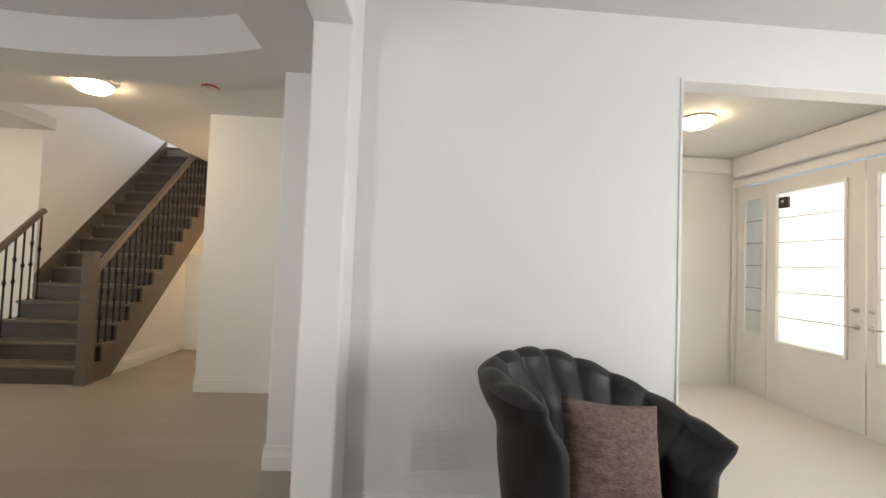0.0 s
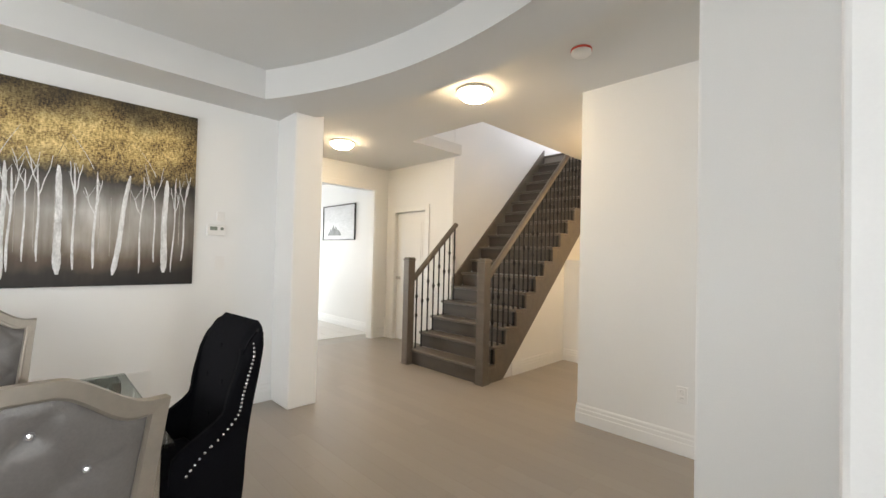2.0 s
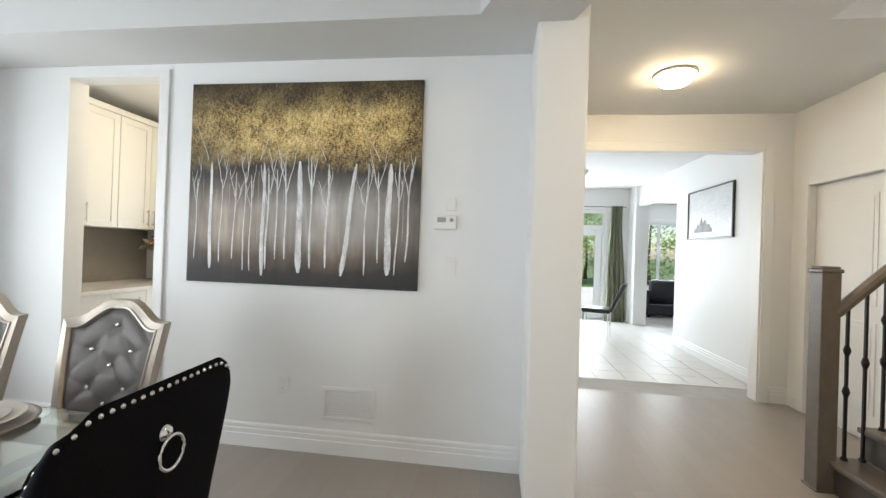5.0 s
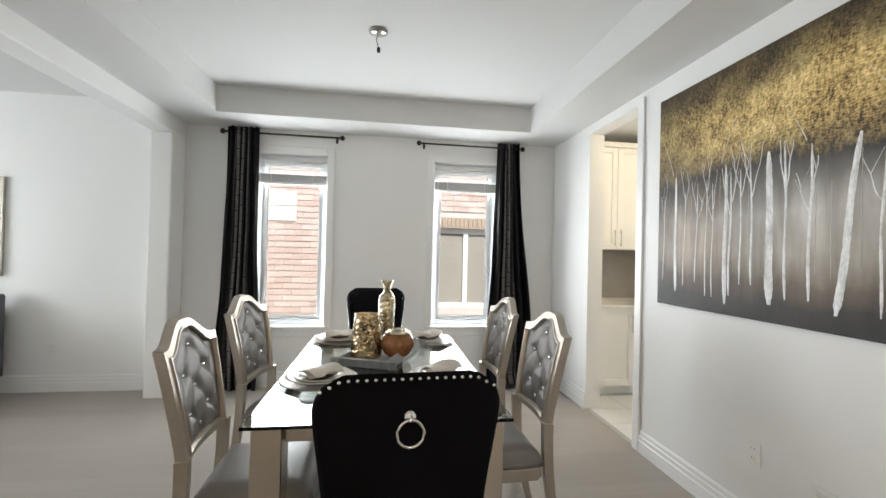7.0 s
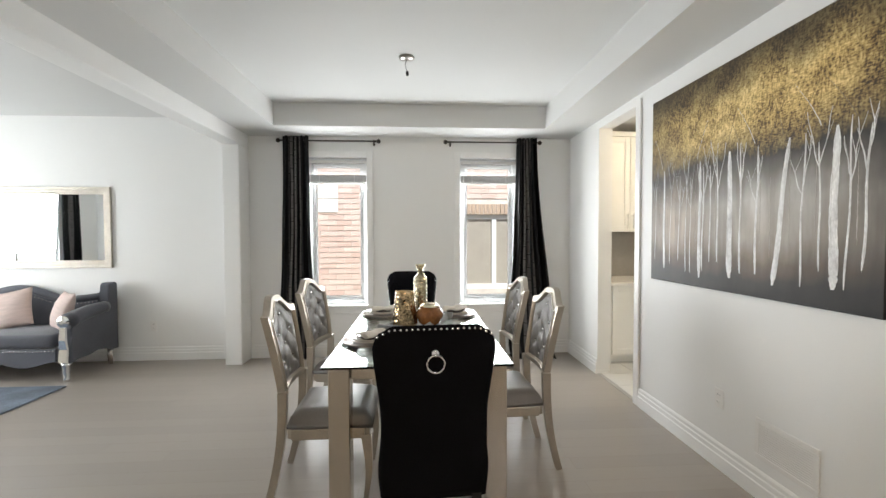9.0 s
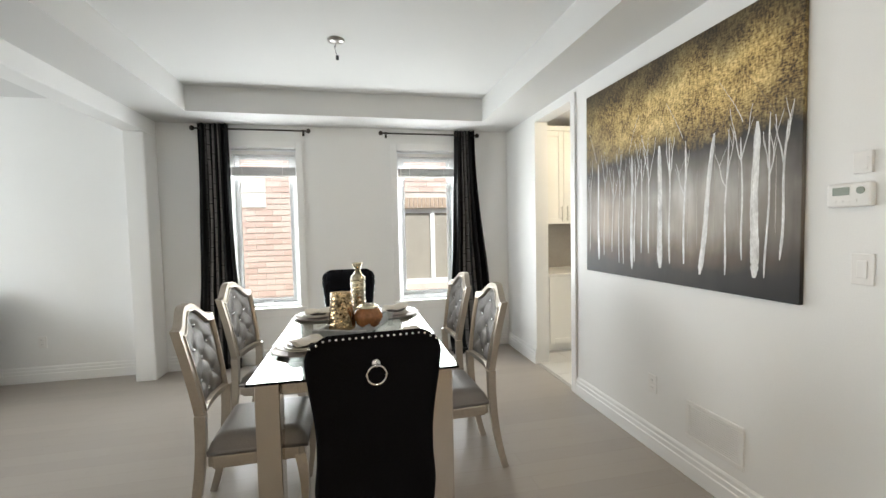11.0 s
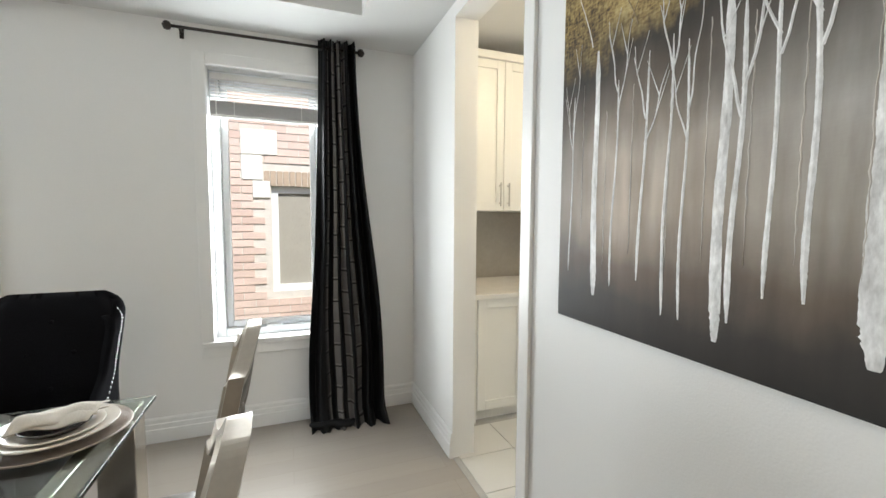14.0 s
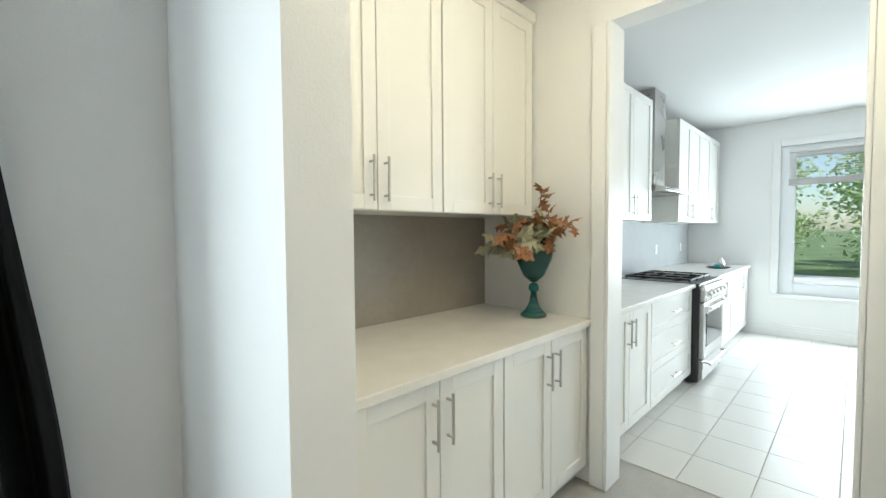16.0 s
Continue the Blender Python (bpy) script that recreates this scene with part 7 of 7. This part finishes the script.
# neighbouring house across the side yard
NY = -4.8
house = empty("neighbour_house", "red brick house next door with a taupe window", "house", (0, NY, -0.2))
NX0, NX1, NZ0, NZ1 = -4.55, -2.86, 0.55, 2.07
part("wall", wall_with_holes("x", -14, 8, 0, 6.6, -0.25, -0.012, [(NX0, NX1, NZ0, NZ1)]), MORTAR, house)
part("roof", prism([(-0.6, 6.6), (0.45, 6.6), (0.45, 6.75), (-4.0, 9.0)], -14.4, 8.4, "x"), LEGBLACK, house)
nw = part("window", join(box(NX0, NX0 + 0.09, -0.16, -0.08, NZ0, NZ1), box(NX1 - 0.09, NX1, -0.16, -0.08, NZ0, NZ1), box(NX0 + 0.09, NX1 - 0.09, -0.16, -0.08, NZ1 - 0.09, NZ1), box(NX0 + 0.09, NX1 - 0.09, -0.16, -0.08, NZ0, NZ0 + 0.09), box(-3.72, -3.63, -0.16, -0.08, NZ0 + 0.09, NZ1 - 0.09)), VINYL, house)
part("pane", box(NX0 + 0.09, NX1 - 0.09, -0.13, -0.12, NZ0 + 0.09, NZ1 - 0.09), SIDING, nw)
BW, BH, MJ = 0.295, 0.095, 0.013


def brick_at(i, j):
    return i * (BW + MJ) + (0.5 * (BW + MJ) if j % 2 else 0.0), 0.02 + j * (BH + MJ)


LINTELZ = NZ1 + 0.22
brick_mesh = None
rest_v, rest_f = [], []
count = 0
rb = random.Random(11)
for j in range(0, 74):
    for i in range(-52, 30):
        x, z = brick_at(i, j)
        if x + BW > NX0 - 0.01 and x < NX1 + 0.01 and z + BH > NZ0 - 0.01 and z < NZ1 + 0.01:
            continue
        if x + BW > NX0 - 0.1 and x < NX1 + 0.1 and NZ1 <= z < LINTELZ:
            continue
        if -3.95 < x < -0.35 and 0.78 < z < 2.45 and count < 300:
            if brick_mesh is None:
                b0 = part("brick", box(0, BW, -0.0118, 0.006, 0, BH, 0.004, 1), BRICK, house)
                brick_mesh = b0.data
                b = b0
            else:
                b = new("brick", brick_mesh)
                b.parent = house
            b.location = (x, rb.uniform(-0.002, 0.002), z)
            count += 1
        elif -9 < x < 3.5 and z < 4.4:
            o = len(rest_v)
            y1 = 0.006 + rb.uniform(-0.002, 0.002)
            for yy in (-0.0118, y1):
                rest_v += [(x, yy, z), (x + BW, yy, z), (x + BW, yy, z + BH), (x, yy, z + BH)]
            rest_f += [(o + 4, o + 5, o + 6, o + 7), (o, o + 1, o + 5, o + 4), (o + 1, o + 2, o + 6, o + 5), (o + 2, o + 3, o + 7, o + 6), (o + 3, o, o + 4, o + 7)]
me = bpy.data.meshes.new("bricks")
me.from_pydata(rest_v, [], rest_f)
me.materials.append(BRICK)
bricks = new("brickwork", me)
bricks.parent = house
tagged(bricks, kind="stuff")
# pale blocks give the overbright sun patches on the brick as shape and colour
SUNPATCH = mat("pale sun patch", (0.80, 0.79, 0.76), 0.85, vary=0.05, scale=4, fine=60, bump=0.04)
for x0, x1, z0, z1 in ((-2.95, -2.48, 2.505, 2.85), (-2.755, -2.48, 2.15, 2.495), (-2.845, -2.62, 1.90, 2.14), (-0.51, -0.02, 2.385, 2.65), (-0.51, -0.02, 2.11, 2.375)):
    part("sun_patch", box(x0, x1, -0.0118, 0.022, z0, z1, 0.008, 1), SUNPATCH, house, "pale block in place of a bright sun patch")
PALEBRICK = mat("buff soldier course brick", (0.46, 0.36, 0.28), 0.85, vary=0.15, scale=4, fine=70, bump=0.06)
sm = None
k = 0
x = NX0 - 0.08
while x < NX1 + 0.08:
    if sm is None:
        ob = part("lintel_brick", box(0, 0.073, -0.0118, 0.012, 0, 0.21, 0.004, 1), PALEBRICK, house)
        sm = ob.data
    else:
        ob = new("lintel_brick", sm)
        ob.parent = house
    ob.location = (x, 0, NZ1 + 0.005)
    x += 0.085

# brick colour differs from brick to brick
bt_ = BRICK.node_tree
oi = bt_.nodes.new("ShaderNodeObjectInfo")
gi = bt_.nodes.new("ShaderNodeNewGeometry")
ad = bt_.nodes.new("ShaderNodeMath")
ad.operation = "ADD"
bt_.links.new(oi.outputs["Random"], ad.inputs[0])
bt_.links.new(gi.outputs["Random Per Island"], ad.inputs[1])
fr = bt_.nodes.new("ShaderNodeMath")
fr.operation = "FRACT"
bt_.links.new(ad.outputs[0], fr.inputs[0])
rmp = bt_.nodes.new("ShaderNodeValToRGB")
rmp.color_ramp.elements[0].color, rmp.color_ramp.elements[1].color = (0.93, 0.87, 0.85, 1), (1.10, 1.10, 1.10, 1)
bt_.links.new(fr.outputs[0], rmp.inputs[0])
mx = bt_.nodes.new("ShaderNodeMix")
mx.data_type, mx.blend_type = "RGBA", "MULTIPLY"
mx.inputs["Factor"].default_value = 1.0
base = bt_.nodes["Principled BSDF"].inputs["Base Color"]
bt_.links.new(base.links[0].from_socket, mx.inputs[6])
bt_.links.new(rmp.outputs[0], mx.inputs[7])
bt_.links.new(mx.outputs[2], base)

# ---- floor tiles, last ----
floor_k = bpy.data.objects["floor_kitchen"]
floor_p = bpy.data.objects["floor_pantry"]
TPX, TPY, TJ = 0.355, 0.325, 0.004
tile_mesh = None
tile_count = 0
rest_v, rest_f = [], []
for i in range(-21, 8):
    for j in range(-4, 31):
        x0, y0 = -6.48 + i * TPX, -0.523 + j * TPY
        x1, y1 = x0 + TPX - TJ, y0 + TPY - TJ
        pantry = x0 >= -6.0
        if pantry and (x1 > WX - 0.002 or x0 < -5.77 or y0 < -0.90 or y1 > 0.345):
            continue
        if not pantry and (x0 < -12.8 or y0 < -1.18 or y1 > 9.3 or x1 > -5.86):
            continue
        z = 0.0042 if pantry else -0.0058
        near = pantry or (x0 > -10.4 and y0 < 1.6) or (x0 > -8.8 and 2.9 < y0 < 5.0)
        if near and tile_count < 300:
            if tile_mesh is None:
                ob = part("tile", box(0, TPX - TJ, 0, TPY - TJ, 0, 0.006, 0.0015, 1), TILE, floor_k)
                tile_mesh = ob.data
            else:
                ob = new("tile", tile_mesh)
                ob.parent = floor_p if pantry else floor_k
            ob.location = (x0, y0, z)
            tile_count += 1
        elif not pantry:
            o = len(rest_v)
            rest_v += [(x0, y0, z + 0.006), (x1, y0, z + 0.006), (x1, y1, z + 0.006), (x0, y1, z + 0.006), (x0, y0, z), (x1, y0, z), (x1, y1, z), (x0, y1, z)]
            rest_f += [(o, o + 1, o + 2, o + 3), (o, o + 4, o + 5, o + 1), (o + 1, o + 5, o + 6, o + 2), (o + 2, o + 6, o + 7, o + 3), (o + 3, o + 7, o + 4, o)]
me = bpy.data.meshes.new("tiles")
me.from_pydata(rest_v, [], rest_f)
me.materials.append(TILE)
far_tiles = new("tilework", me)
far_tiles.parent = floor_k
tagged(far_tiles, kind="stuff")
